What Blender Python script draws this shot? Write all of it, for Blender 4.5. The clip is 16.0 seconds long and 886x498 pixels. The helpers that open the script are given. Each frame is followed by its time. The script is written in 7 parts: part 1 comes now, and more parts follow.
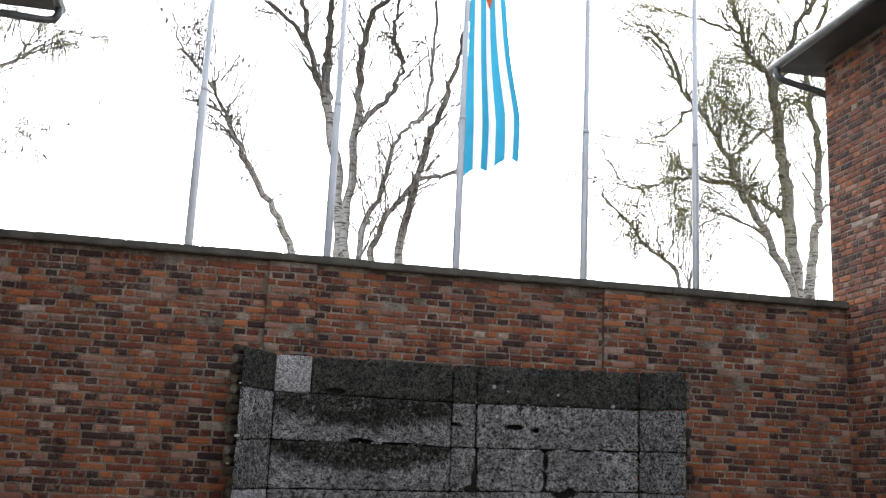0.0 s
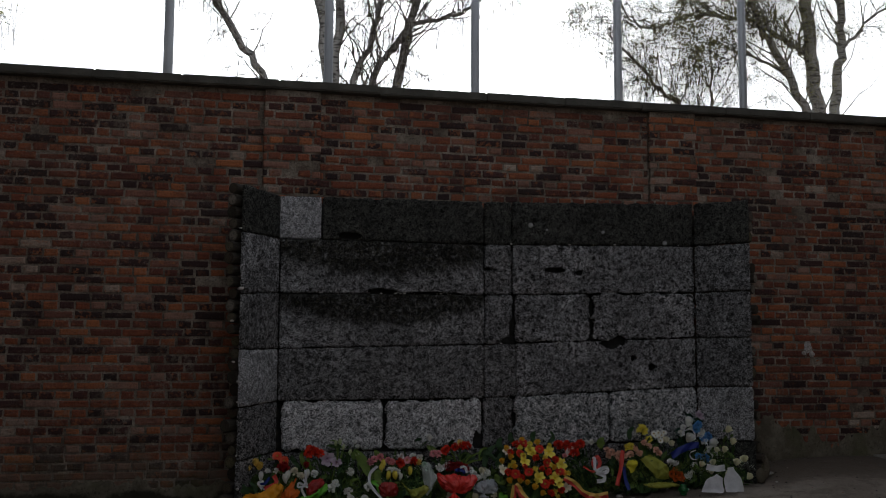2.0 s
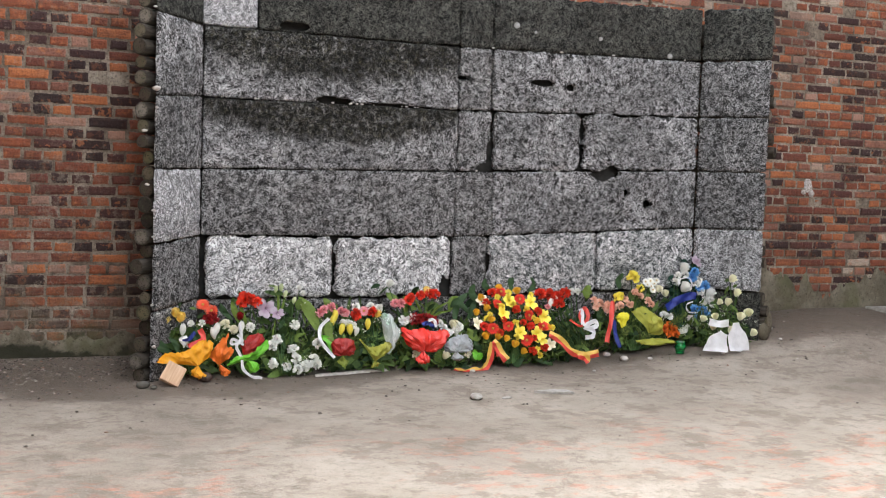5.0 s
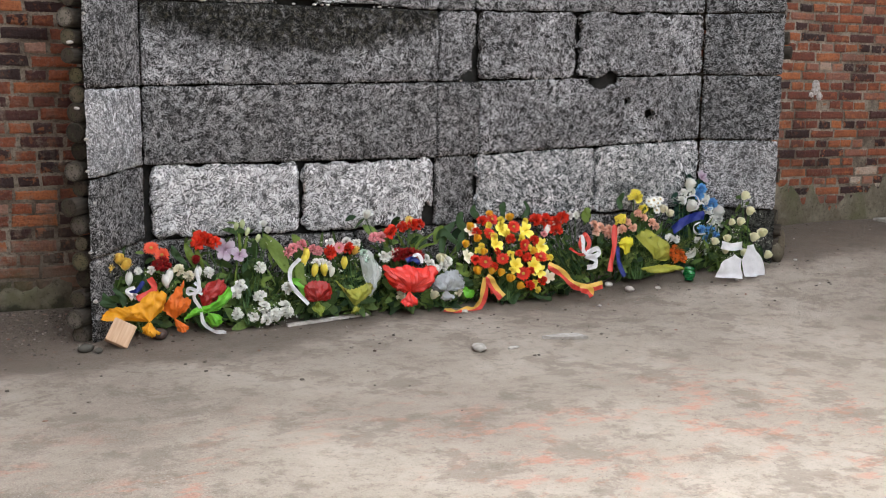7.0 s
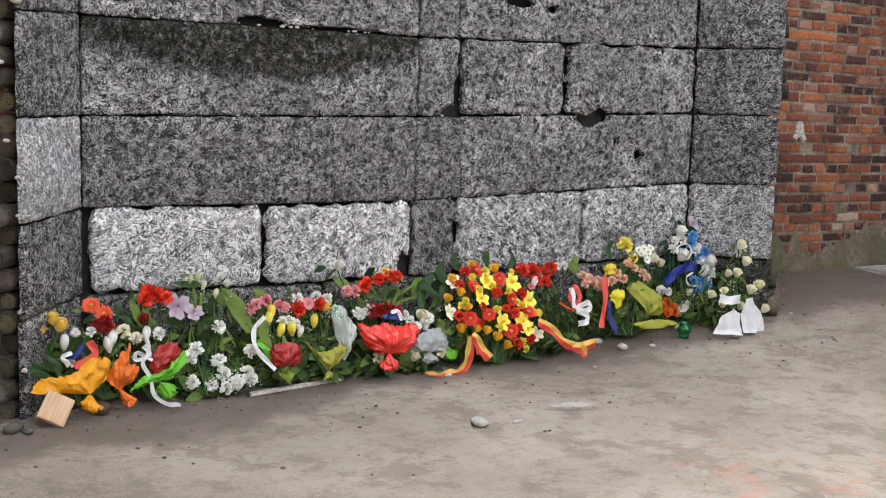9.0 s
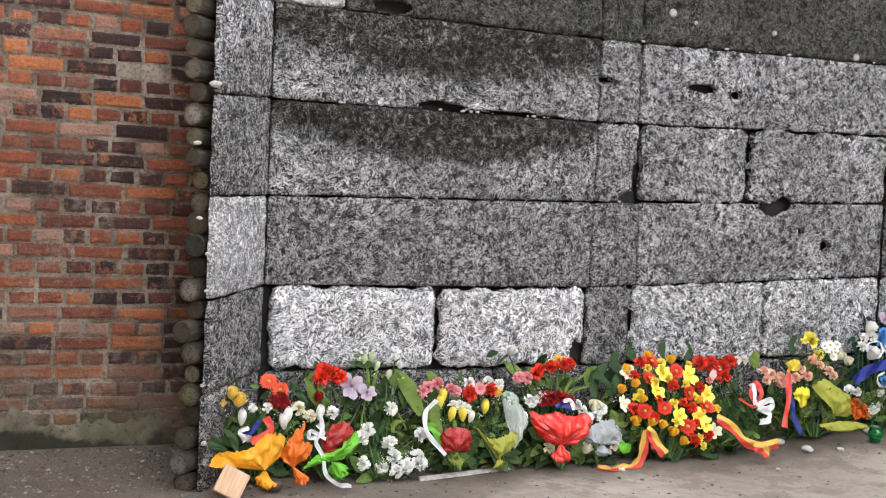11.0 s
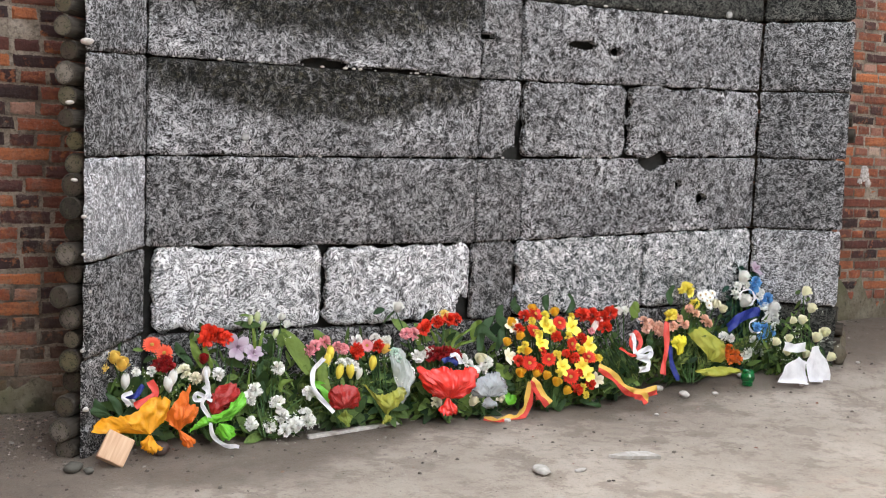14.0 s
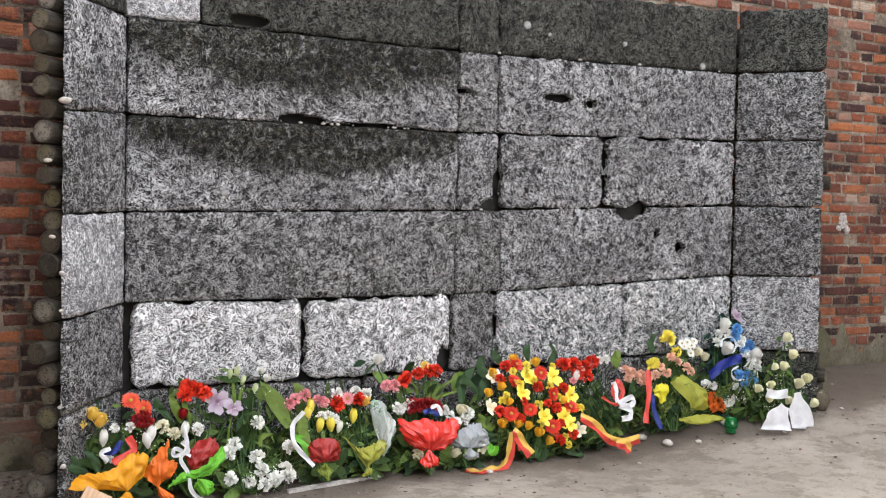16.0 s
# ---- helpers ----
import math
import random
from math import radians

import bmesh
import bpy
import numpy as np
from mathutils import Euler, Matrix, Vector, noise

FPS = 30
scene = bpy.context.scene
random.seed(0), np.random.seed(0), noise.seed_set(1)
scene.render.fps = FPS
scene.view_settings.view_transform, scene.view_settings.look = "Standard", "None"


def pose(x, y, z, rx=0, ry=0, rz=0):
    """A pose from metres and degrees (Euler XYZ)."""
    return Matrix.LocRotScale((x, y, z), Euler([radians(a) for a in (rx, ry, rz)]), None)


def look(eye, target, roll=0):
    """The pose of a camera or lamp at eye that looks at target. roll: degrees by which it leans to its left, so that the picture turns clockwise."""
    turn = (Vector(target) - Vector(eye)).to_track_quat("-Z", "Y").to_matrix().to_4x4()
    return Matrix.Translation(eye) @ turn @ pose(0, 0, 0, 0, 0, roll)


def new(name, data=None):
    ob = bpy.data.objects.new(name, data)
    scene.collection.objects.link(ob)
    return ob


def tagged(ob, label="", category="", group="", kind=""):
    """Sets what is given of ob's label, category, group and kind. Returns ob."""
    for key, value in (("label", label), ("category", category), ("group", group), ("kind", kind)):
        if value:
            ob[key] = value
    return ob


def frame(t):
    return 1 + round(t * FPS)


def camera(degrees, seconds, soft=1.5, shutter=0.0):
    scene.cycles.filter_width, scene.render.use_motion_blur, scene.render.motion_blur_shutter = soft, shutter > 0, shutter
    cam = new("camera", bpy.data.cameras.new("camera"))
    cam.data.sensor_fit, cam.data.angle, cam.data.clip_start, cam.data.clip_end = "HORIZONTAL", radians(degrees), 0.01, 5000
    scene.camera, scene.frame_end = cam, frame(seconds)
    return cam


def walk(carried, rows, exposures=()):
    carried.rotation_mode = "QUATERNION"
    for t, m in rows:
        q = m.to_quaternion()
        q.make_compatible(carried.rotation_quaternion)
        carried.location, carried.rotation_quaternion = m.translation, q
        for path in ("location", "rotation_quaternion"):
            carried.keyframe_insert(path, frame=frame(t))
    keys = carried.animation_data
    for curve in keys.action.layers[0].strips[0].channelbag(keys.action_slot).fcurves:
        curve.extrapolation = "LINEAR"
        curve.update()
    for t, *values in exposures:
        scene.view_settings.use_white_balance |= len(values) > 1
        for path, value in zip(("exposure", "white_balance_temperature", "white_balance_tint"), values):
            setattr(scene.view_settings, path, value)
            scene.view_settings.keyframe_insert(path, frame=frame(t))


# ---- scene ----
cam = camera(45.8, 16.0, soft=1.05)
SKY, SUN = 0.15, 0.5
PATH = [
    (0, (-0.484, -10.959, 1.551), (-0.105, -9.042, 1.98), 2.7),
    (0.5, (-0.535, -10.485, 1.44), (-0.184, -8.582, 1.945), 1.2),
    (1, (-0.644, -10.056, 1.343), (-0.322, -8.153, 1.867), 1.1),
    (1.5, (-0.656, -9.693, 1.326), (-0.242, -7.771, 1.696), 1.8),
    (2, (-0.615, -9.336, 1.289), (-0.181, -7.395, 1.499), 0.2),
    (2.5, (-0.677, -8.959, 1.361), (-0.297, -6.995, 1.388), 0.9),
    (3, (-0.793, -8.609, 1.445), (-0.308, -6.669, 1.433), 1.8),
    (3.5, (-0.784, -8.298, 1.36), (-0.223, -6.379, 1.31), 0.9),
    (4, (-0.791, -7.939, 1.349), (-0.258, -6.012, 1.301), 0.7),
    (4.5, (-0.881, -7.643, 1.346), (-0.295, -5.733, 1.249), 2.4),
    (5, (-0.975, -7.315, 1.322), (-0.272, -5.446, 1.201), 1.9),
    (5.2, (-0.993, -7.201, 1.308), (-0.284, -5.337, 1.167), 2.2),
    (7.3, (-0.88, -6.104, 1.435), (-0.062, -4.307, 1.121), 0.6),
    (7.5, (-0.858, -5.988, 1.452), (-0.102, -4.161, 1.152), 0.3),
    (8, (-0.887, -5.751, 1.498), (-0.131, -3.935, 1.139), 1.2),
    (8.5, (-0.936, -5.542, 1.44), (-0.006, -3.799, 1.129), 1.7),
    (9, (-0.987, -5.404, 1.402), (-0.012, -3.674, 1.162), 1.7),
    (9.5, (-1.007, -5.315, 1.378), (-0.169, -3.503, 1.251), 1.5),
    (9.7, (-1.035, -5.278, 1.399), (-0.251, -3.44, 1.313), 2.0),
    (11.8, (-1.063, -5.282, 1.38), (-0.359, -3.415, 1.276), 2.7),
    (12, (-1.059, -5.293, 1.382), (-0.354, -3.428, 1.259), 2.7),
    (12.5, (-1.065, -5.287, 1.38), (-0.350, -3.427, 1.229), 2.8),
    (13, (-1.057, -5.294, 1.389), (-0.294, -3.454, 1.218), 2.8),
    (13.5, (-1.037, -5.313, 1.403), (-0.203, -3.503, 1.229), 2.4),
    (14, (-1.032, -5.315, 1.408), (-0.132, -3.537, 1.241), 2.1),
    (14.5, (-1.017, -5.333, 1.41), (-0.085, -3.569, 1.267), 1.7),
    (15, (-1.032, -5.315, 1.393), (-0.082, -3.558, 1.288), 1.5),
    (15.5, (-1.02, -5.336, 1.386), (-0.082, -3.571, 1.311), 1.2),
    (16, (-0.975, -5.388, 1.385), (-0.065, -3.608, 1.326), 1.2),
]
EXPOSURES = [(0.0, -0.10, 6150, 9), (0.3, -0.70, 6150, 9), (0.6, -1.65, 6150, 9), (0.9, -2.45, 6150, 9), (1.2, -3.00, 6150, 9), (1.5, -3.05, 6150, 9), (1.8, -2.40, 6150, 9), (2.0, -2.0, 6150, 9), (2.1, -1.30, 6300, 9), (2.2, -0.60, 6300, 9), (2.3, -0.15, 6400, 9), (2.5, 0.30, 6400, 9), (2.7, 0.60, 6400, 9), (3.0, 0.85, 6400, 9), (3.5, 1.05, 6400, 9), (4.5, 1.12, 6400, 9), (5.2, 1.15, 6400, 9), (7.5, 0.98, 6400, 9), (8.0, 1.02, 6400, 9), (9.0, 1.12, 6400, 9), (9.5, 1.27, 6400, 9), (12.0, 1.55, 6400, 9), (13.5, 1.45, 6400, 9), (16.0, 1.38, 6400, 9)]
walk(cam, [(t, look(eye, target, roll)) for t, eye, target, roll in PATH], EXPOSURES)

# ---- world and light: an overcast spring day over a narrow brick courtyard ----
world = bpy.data.worlds.new("overcast_sky")
scene.world = world
world.use_nodes = True
wn = world.node_tree.nodes
wl = world.node_tree.links
sky = wn.new("ShaderNodeTexSky")
sky.sky_type = "NISHITA"
sky.sun_disc = False
sky.sun_elevation = radians(40)
sky.sun_rotation = radians(12)
sky.dust_density = 4.0
sky.air_density = 1.0
sky.ozone_density = 1.0
dull = wn.new("ShaderNodeHueSaturation")
dull.inputs["Saturation"].default_value = 0.16
dull.inputs["Value"].default_value = 5.0
wl.new(sky.outputs[0], dull.inputs["Color"])
wl.new(dull.outputs[0], wn["Background"].inputs["Color"])
wn["Background"].inputs["Strength"].default_value = SKY

sun = new("sun", bpy.data.lights.new("sun", "SUN"))
sun.data.energy = SUN
sun.data.angle = radians(45)
sun.data.color = (1.0, 0.97, 0.92)
sun.matrix_world = look((3, 10, 20), (3 - 0.14 * 13, 10 - 0.68 * 13, 20 - 11))

# ---- small building helpers ----
RND = random.Random(7)


def smooth(a, b, v):
    t = min(1.0, max(0.0, (v - a) / (b - a)))
    return t * t * (3 - 2 * t)


def ground_z(x, y):
    """Height of the trodden yard, which rises a little towards the far end of the wall."""
    return 0.28 * smooth(2.4, 5.6, x) * smooth(-2.2, -0.1, y) + 0.05 * smooth(-0.5, 0.3, y)


def mesh_of(name, verts, faces, mat, flat=False):
    me = bpy.data.meshes.new(name)
    me.from_pydata(verts, [], faces)
    me.materials.append(mat)
    if not flat:
        me.polygons.foreach_set("use_smooth", [True] * len(me.polygons))
    me.update()
    return me


def part(name, data, material, parent, label=""):
    """Links a bmesh or a mesh as one object under a thing or part."""
    if isinstance(data, bmesh.types.BMesh):
        me = bpy.data.meshes.new(name)
        data.to_mesh(me)
        data.free()
        me.materials.append(material)
    else:
        me = data
    ob = new(name, me)
    ob.parent = parent
    if label:
        ob["label"] = label
    return ob


def empty(name, place, label, category, group="", kind=""):
    ob = new(name)
    ob.location = place
    ob.empty_display_size = 0.1
    return tagged(ob, label, category, group, kind)


class Geo:
    """Vertices and faces gathered for one mesh."""

    def __init__(self):
        self.v, self.f = [], []

    def add(self, verts, faces):
        k = len(self.v)
        self.v.extend(tuple(p) for p in verts)
        self.f.extend(tuple(i + k for i in q) for q in faces)

    def box(self, x0, x1, y0, y1, z0, z1):
        self.add([(x0, y0, z0), (x1, y0, z0), (x1, y1, z0), (x0, y1, z0), (x0, y0, z1), (x1, y0, z1), (x1, y1, z1), (x0, y1, z1)],
                 [(0, 3, 2, 1), (4, 5, 6, 7), (0, 1, 5, 4), (1, 2, 6, 5), (2, 3, 7, 6), (3, 0, 4, 7)])

    def tube(self, pts, radii, sides=6, caps=True):
        pts = [Vector(p) for p in pts]
        rings, up = [], Vector((0.3, 0.9, 0.2))
        for i, p in enumerate(pts):
            d = (pts[min(i + 1, len(pts) - 1)] - pts[max(i - 1, 0)]).normalized()
            a = d.cross(up)
            if a.length < 0.05:
                a = d.cross(Vector((1, 0, 0)))
            a.normalize()
            b = d.cross(a)
            rings.append([p + radii[i] * (a * math.cos(2 * math.pi * k / sides) + b * math.sin(2 * math.pi * k / sides)) for k in range(sides)])
        vs = [q for r in rings for q in r]
        fs = [(i * sides + k, i * sides + (k + 1) % sides, (i + 1) * sides + (k + 1) % sides, (i + 1) * sides + k)
              for i in range(len(pts) - 1) for k in range(sides)]
        if caps:
            fs += [tuple(reversed(range(sides))), tuple(range(len(vs) - sides, len(vs)))]
        self.add(vs, fs)

    def mesh(self, name, mat, flat=False):
        return mesh_of(name, self.v, self.f, mat, flat)


def curve_points(pts, n):
    """A smooth line through the given points (Catmull-Rom)."""
    pts = [Vector(p) for p in pts]
    ext = [2 * pts[0] - pts[1]] + pts + [2 * pts[-1] - pts[-2]]
    out = []
    segs = len(pts) - 1
    for i in range(n + 1):
        u = i / n * segs
        k = min(int(u), segs - 1)
        t = u - k
        p0, p1, p2, p3 = ext[k:k + 4]
        out.append(0.5 * (2 * p1 + (p2 - p0) * t + (2 * p0 - 5 * p1 + 4 * p2 - p3) * t * t + (3 * p1 - p0 - 3 * p2 + p3) * t ** 3))
    return out


# ---- materials ----
class Mat:
    """A node material with short calls for the usual nodes."""

    def __init__(self, name, rough=0.8, metal=0.0, spec=0.4):
        self.m = bpy.data.materials.new(name)
        self.m.use_nodes = True
        self.n, self.l = self.m.node_tree.nodes, self.m.node_tree.links
        self.b = self.n["Principled BSDF"]
        self.b.inputs["Roughness"].default_value = rough
        self.b.inputs["Metallic"].default_value = metal
        self.b.inputs["Specular IOR Level"].default_value = spec

    def put(self, sock, v):
        if isinstance(v, bpy.types.NodeSocket):
            self.l.new(v, sock)
        elif isinstance(v, tuple) and sock.type == "RGBA":
            sock.default_value = (*v[:3], 1)
        else:
            sock.default_value = v

    def pos(self):
        return self.n.new("ShaderNodeNewGeometry").outputs["Position"]

    def local(self):
        return self.n.new("ShaderNodeTexCoord").outputs["Object"]

    def island(self):
        return self.n.new("ShaderNodeNewGeometry").outputs["Random Per Island"]

    def rnd(self):
        return self.n.new("ShaderNodeObjectInfo").outputs["Random"]

    def map(self, vec, scale=(1, 1, 1), rot=(0, 0, 0), loc=(0, 0, 0)):
        k = self.n.new("ShaderNodeMapping")
        self.l.new(vec, k.inputs["Vector"])
        k.inputs["Scale"].default_value, k.inputs["Rotation"].default_value, k.inputs["Location"].default_value = scale, rot, loc
        return k.outputs[0]

    def noise(self, vec, scale, detail=3.0, rough=0.55, dist=0.0, colour=False):
        k = self.n.new("ShaderNodeTexNoise")
        self.l.new(vec, k.inputs["Vector"])
        k.inputs["Scale"].default_value, k.inputs["Detail"].default_value = scale, detail
        k.inputs["Roughness"].default_value, k.inputs["Distortion"].default_value = rough, dist
        return k.outputs["Color" if colour else "Fac"]

    def voronoi(self, vec, scale, out="Distance", feature="F1"):
        k = self.n.new("ShaderNodeTexVoronoi")
        k.feature = feature
        self.l.new(vec, k.inputs["Vector"])
        k.inputs["Scale"].default_value = scale
        return k.outputs[out]

    def math(self, op, a, b=0.0, c=0.0, clamp=False):
        k = self.n.new("ShaderNodeMath")
        k.operation, k.use_clamp = op, clamp
        for s, v in zip(k.inputs, (a, b, c)):
            self.put(s, v)
        return k.outputs[0]

    def range(self, v, a, b, lo=0.0, hi=1.0):
        k = self.n.new("ShaderNodeMapRange")
        k.interpolation_type = "SMOOTHSTEP"
        for s, q in zip(k.inputs[:5], (v, a, b, lo, hi)):
            self.put(s, q)
        return k.outputs[0]

    def mix(self, f, a, b, mode="MIX"):
        k = self.n.new("ShaderNodeMix")
        k.data_type, k.blend_type = "RGBA", mode
        self.put(k.inputs["Factor"], f)
        self.put(k.inputs[6], a)
        self.put(k.inputs[7], b)
        return k.outputs[2]

    def ramp(self, v, stops, constant=False):
        k = self.n.new("ShaderNodeValToRGB")
        e = k.color_ramp.elements
        if constant:
            k.color_ramp.interpolation = "CONSTANT"
        while len(e) < len(stops):
            e.new(0.5)
        for i, (p, c) in enumerate(stops):
            e[i].position, e[i].color = p, (*c, 1)
        self.put(k.inputs[0], v)
        return k.outputs[0]

    def xyz(self, vec):
        k = self.n.new("ShaderNodeSeparateXYZ")
        self.l.new(vec, k.inputs[0])
        return k.outputs

    def colour(self, c):
        self.put(self.b.inputs["Base Color"], c)
        return self

    def rough(self, v):
        self.put(self.b.inputs["Roughness"], v)
        return self

    def bump(self, h, strength=0.5, dist=0.01):
        k = self.n.new("ShaderNodeBump")
        self.put(k.inputs["Height"], h)
        k.inputs["Strength"].default_value, k.inputs["Distance"].default_value = strength, dist
        self.l.new(k.outputs[0], self.b.inputs["Normal"])
        return self


def brick_material(name, single):
    """Old fired brick: each one its own shade, soot, lime smears and mortar dust low on the wall."""
    m = Mat(name, 0.85, spec=0.25)
    p = m.pos()
    r = m.rnd() if single else m.island()
    base = m.ramp(r, [(0.0, (0.028, 0.019, 0.019)), (0.20, (0.047, 0.025, 0.025)), (0.30, (0.079, 0.033, 0.029)), (0.42, (0.199, 0.063, 0.035)), (0.50, (0.287, 0.087, 0.041)),
                      (0.60, (0.126, 0.044, 0.033)), (0.68, (0.315, 0.107, 0.049)), (0.76, (0.428, 0.151, 0.060)), (0.83, (0.149, 0.058, 0.042)), (0.90, (0.279, 0.132, 0.092)), (0.97, (0.335, 0.204, 0.157)), (1.0, (0.445, 0.369, 0.295))])
    r2 = m.math("FRACT", m.math("MULTIPLY", r, 37.0))
    r3 = m.math("FRACT", m.math("MULTIPLY", r, 113.0))
    streak = m.noise(m.map(p, (14, 14, 70)), 1.0, 4, 0.7)
    base = m.mix(m.math("MULTIPLY", m.range(streak, 0.46, 0.64), m.math("MULTIPLY_ADD", r2, 0.55, 0.05)), base, m.mix(0.65, base, (0.040, 0.022, 0.020)))
    base = m.mix(m.math("MULTIPLY", m.range(m.noise(p, 19, 4, 0.65), 0.52, 0.62), m.math("MULTIPLY", r3, 0.7)), base, (0.40, 0.150, 0.062))
    grain = m.noise(p, 75, 5, 0.7)
    base = m.mix(m.range(grain, 0.46, 0.66, 0.0, 0.65), base, m.mix(0.6, base, (0.050, 0.026, 0.022)))
    base = m.mix(m.range(m.noise(p, 1.3, 6, 0.7), 0.50, 0.64, 0.0, 0.55), base, m.mix(0.75, base, (0.050, 0.036, 0.030)))
    lime = m.math("MULTIPLY", m.range(m.noise(p, 2.1, 3), 0.46, 0.68), m.range(m.noise(p, 42, 5, 0.75), 0.52, 0.64, 0.0, 0.6))
    base = m.mix(lime, base, (0.29, 0.235, 0.195))
    soot = m.math("MULTIPLY", m.range(m.noise(m.map(p, loc=(4, 1, 2)), 3.0, 6, 0.72), 0.50, 0.64), 0.36)
    base = m.mix(soot, base, m.mix(0.8, base, (0.036, 0.026, 0.022)))
    parge = m.math("MULTIPLY", m.range(m.noise(m.map(p, loc=(9, 2, 5)), 1.1, 4, 0.6), 0.52, 0.66), m.range(m.noise(p, 13, 6, 0.75), 0.48, 0.60, 0.0, 0.5))
    base = m.mix(parge, base, mortar_tone(m, p))
    rim = m.n.new("ShaderNodeAttribute")
    rim.attribute_name = "worn"
    worn = m.math("ADD", rim.outputs["Fac"], m.math("MULTIPLY", m.math("SUBTRACT", m.noise(p, 26, 6, 0.8), 0.5), 3.2))
    base = m.mix(m.range(worn, 0.74, 1.05, 0.0, 0.9), base, mortar_tone(m, p))
    z = m.xyz(p)[2]
    smear = m.math("ADD", z, m.math("MULTIPLY", m.math("SUBTRACT", m.noise(p, 3.4, 5, 0.65), 0.5), 1.0))
    base = m.mix(m.range(smear, 0.62, 0.10, 0.0, 0.75), base, m.mix(m.range(m.noise(p, 2.2, 3), 0.48, 0.62), (0.165, 0.132, 0.098), (0.085, 0.086, 0.045)))
    m.colour(base).bump(m.math("ADD", grain, m.math("MULTIPLY", m.noise(p, 22, 4, 0.7), 1.2)), 0.9, 0.010)
    return m.m


def mortar_tone(m, p):
    """Grey-beige lime mortar, weathered dark in places."""
    c = m.ramp(m.noise(p, 3.2, 6, 0.7), [(0.28, (0.060, 0.049, 0.040)), (0.42, (0.135, 0.109, 0.084)), (0.56, (0.265, 0.225, 0.180)), (0.72, (0.45, 0.39, 0.32))])
    return m.mix(m.range(m.noise(p, 48, 4, 0.75), 0.46, 0.66, 0.0, 0.65), c, (0.060, 0.050, 0.041))


def see_through(m, colour, share):
    """Lets part of the light pass, as thin cloth, paper and petals do."""
    t = m.n.new("ShaderNodeBsdfTranslucent")
    m.put(t.inputs["Color"], colour)
    k = m.n.new("ShaderNodeMixShader")
    k.inputs[0].default_value = share
    m.l.new(m.b.outputs[0], k.inputs[1])
    m.l.new(t.outputs[0], k.inputs[2])
    m.l.new(k.outputs[0], m.n["Material Output"].inputs["Surface"])
    return m.m


BRICK, BRICK_ONE = brick_material("aged_red_brick", False), brick_material("aged_red_brick_single", True)

m = Mat("lime_mortar", 0.95, spec=0.2)
p = m.pos()
m.colour(mortar_tone(m, p))
MORTAR = m.bump(m.math("ADD", m.noise(p, 90, 4, 0.7), m.math("MULTIPLY", m.noise(p, 24, 4, 0.7), 1.5)), 0.9, 0.010).m

m = Mat("weathered_concrete", 0.9, spec=0.25)
p = m.pos()
m.colour(m.ramp(m.noise(p, 4, 6, 0.65), [(0.25, (0.045, 0.042, 0.036)), (0.6, (0.10, 0.095, 0.08)), (0.85, (0.15, 0.15, 0.12))]))
CONCRETE = m.bump(m.noise(p, 60, 4), 0.6, 0.008).m

m = Mat("mossy_render", 0.95, spec=0.2)
p = m.pos()
c = m.ramp(m.noise(p, 5, 7, 0.7), [(0.28, (0.060, 0.052, 0.037)), (0.50, (0.125, 0.108, 0.078)), (0.72, (0.225, 0.195, 0.150))])
c = m.mix(m.range(m.noise(p, 2.6, 4), 0.48, 0.66, 0.0, 0.7), c, (0.092, 0.096, 0.048))
c = m.mix(m.range(m.noise(p, 34, 5, 0.75), 0.54, 0.66, 0.0, 0.7), c, (0.040, 0.036, 0.025))
x, y, z = m.xyz(p)
rise = m.math("ADD", z, m.math("MULTIPLY", m.math("SUBTRACT", m.noise(p, 2.4, 6, 0.65), 0.5), 0.50))
wet = m.math("MULTIPLY", m.range(rise, 0.13, 0.08), m.range(x, -0.2, -0.6))
c = m.mix(m.math("MULTIPLY", wet, 0.85), c, (0.020, 0.021, 0.013))
RENDER = m.colour(c).bump(m.noise(p, 40, 5, 0.7), 0.8, 0.012).m


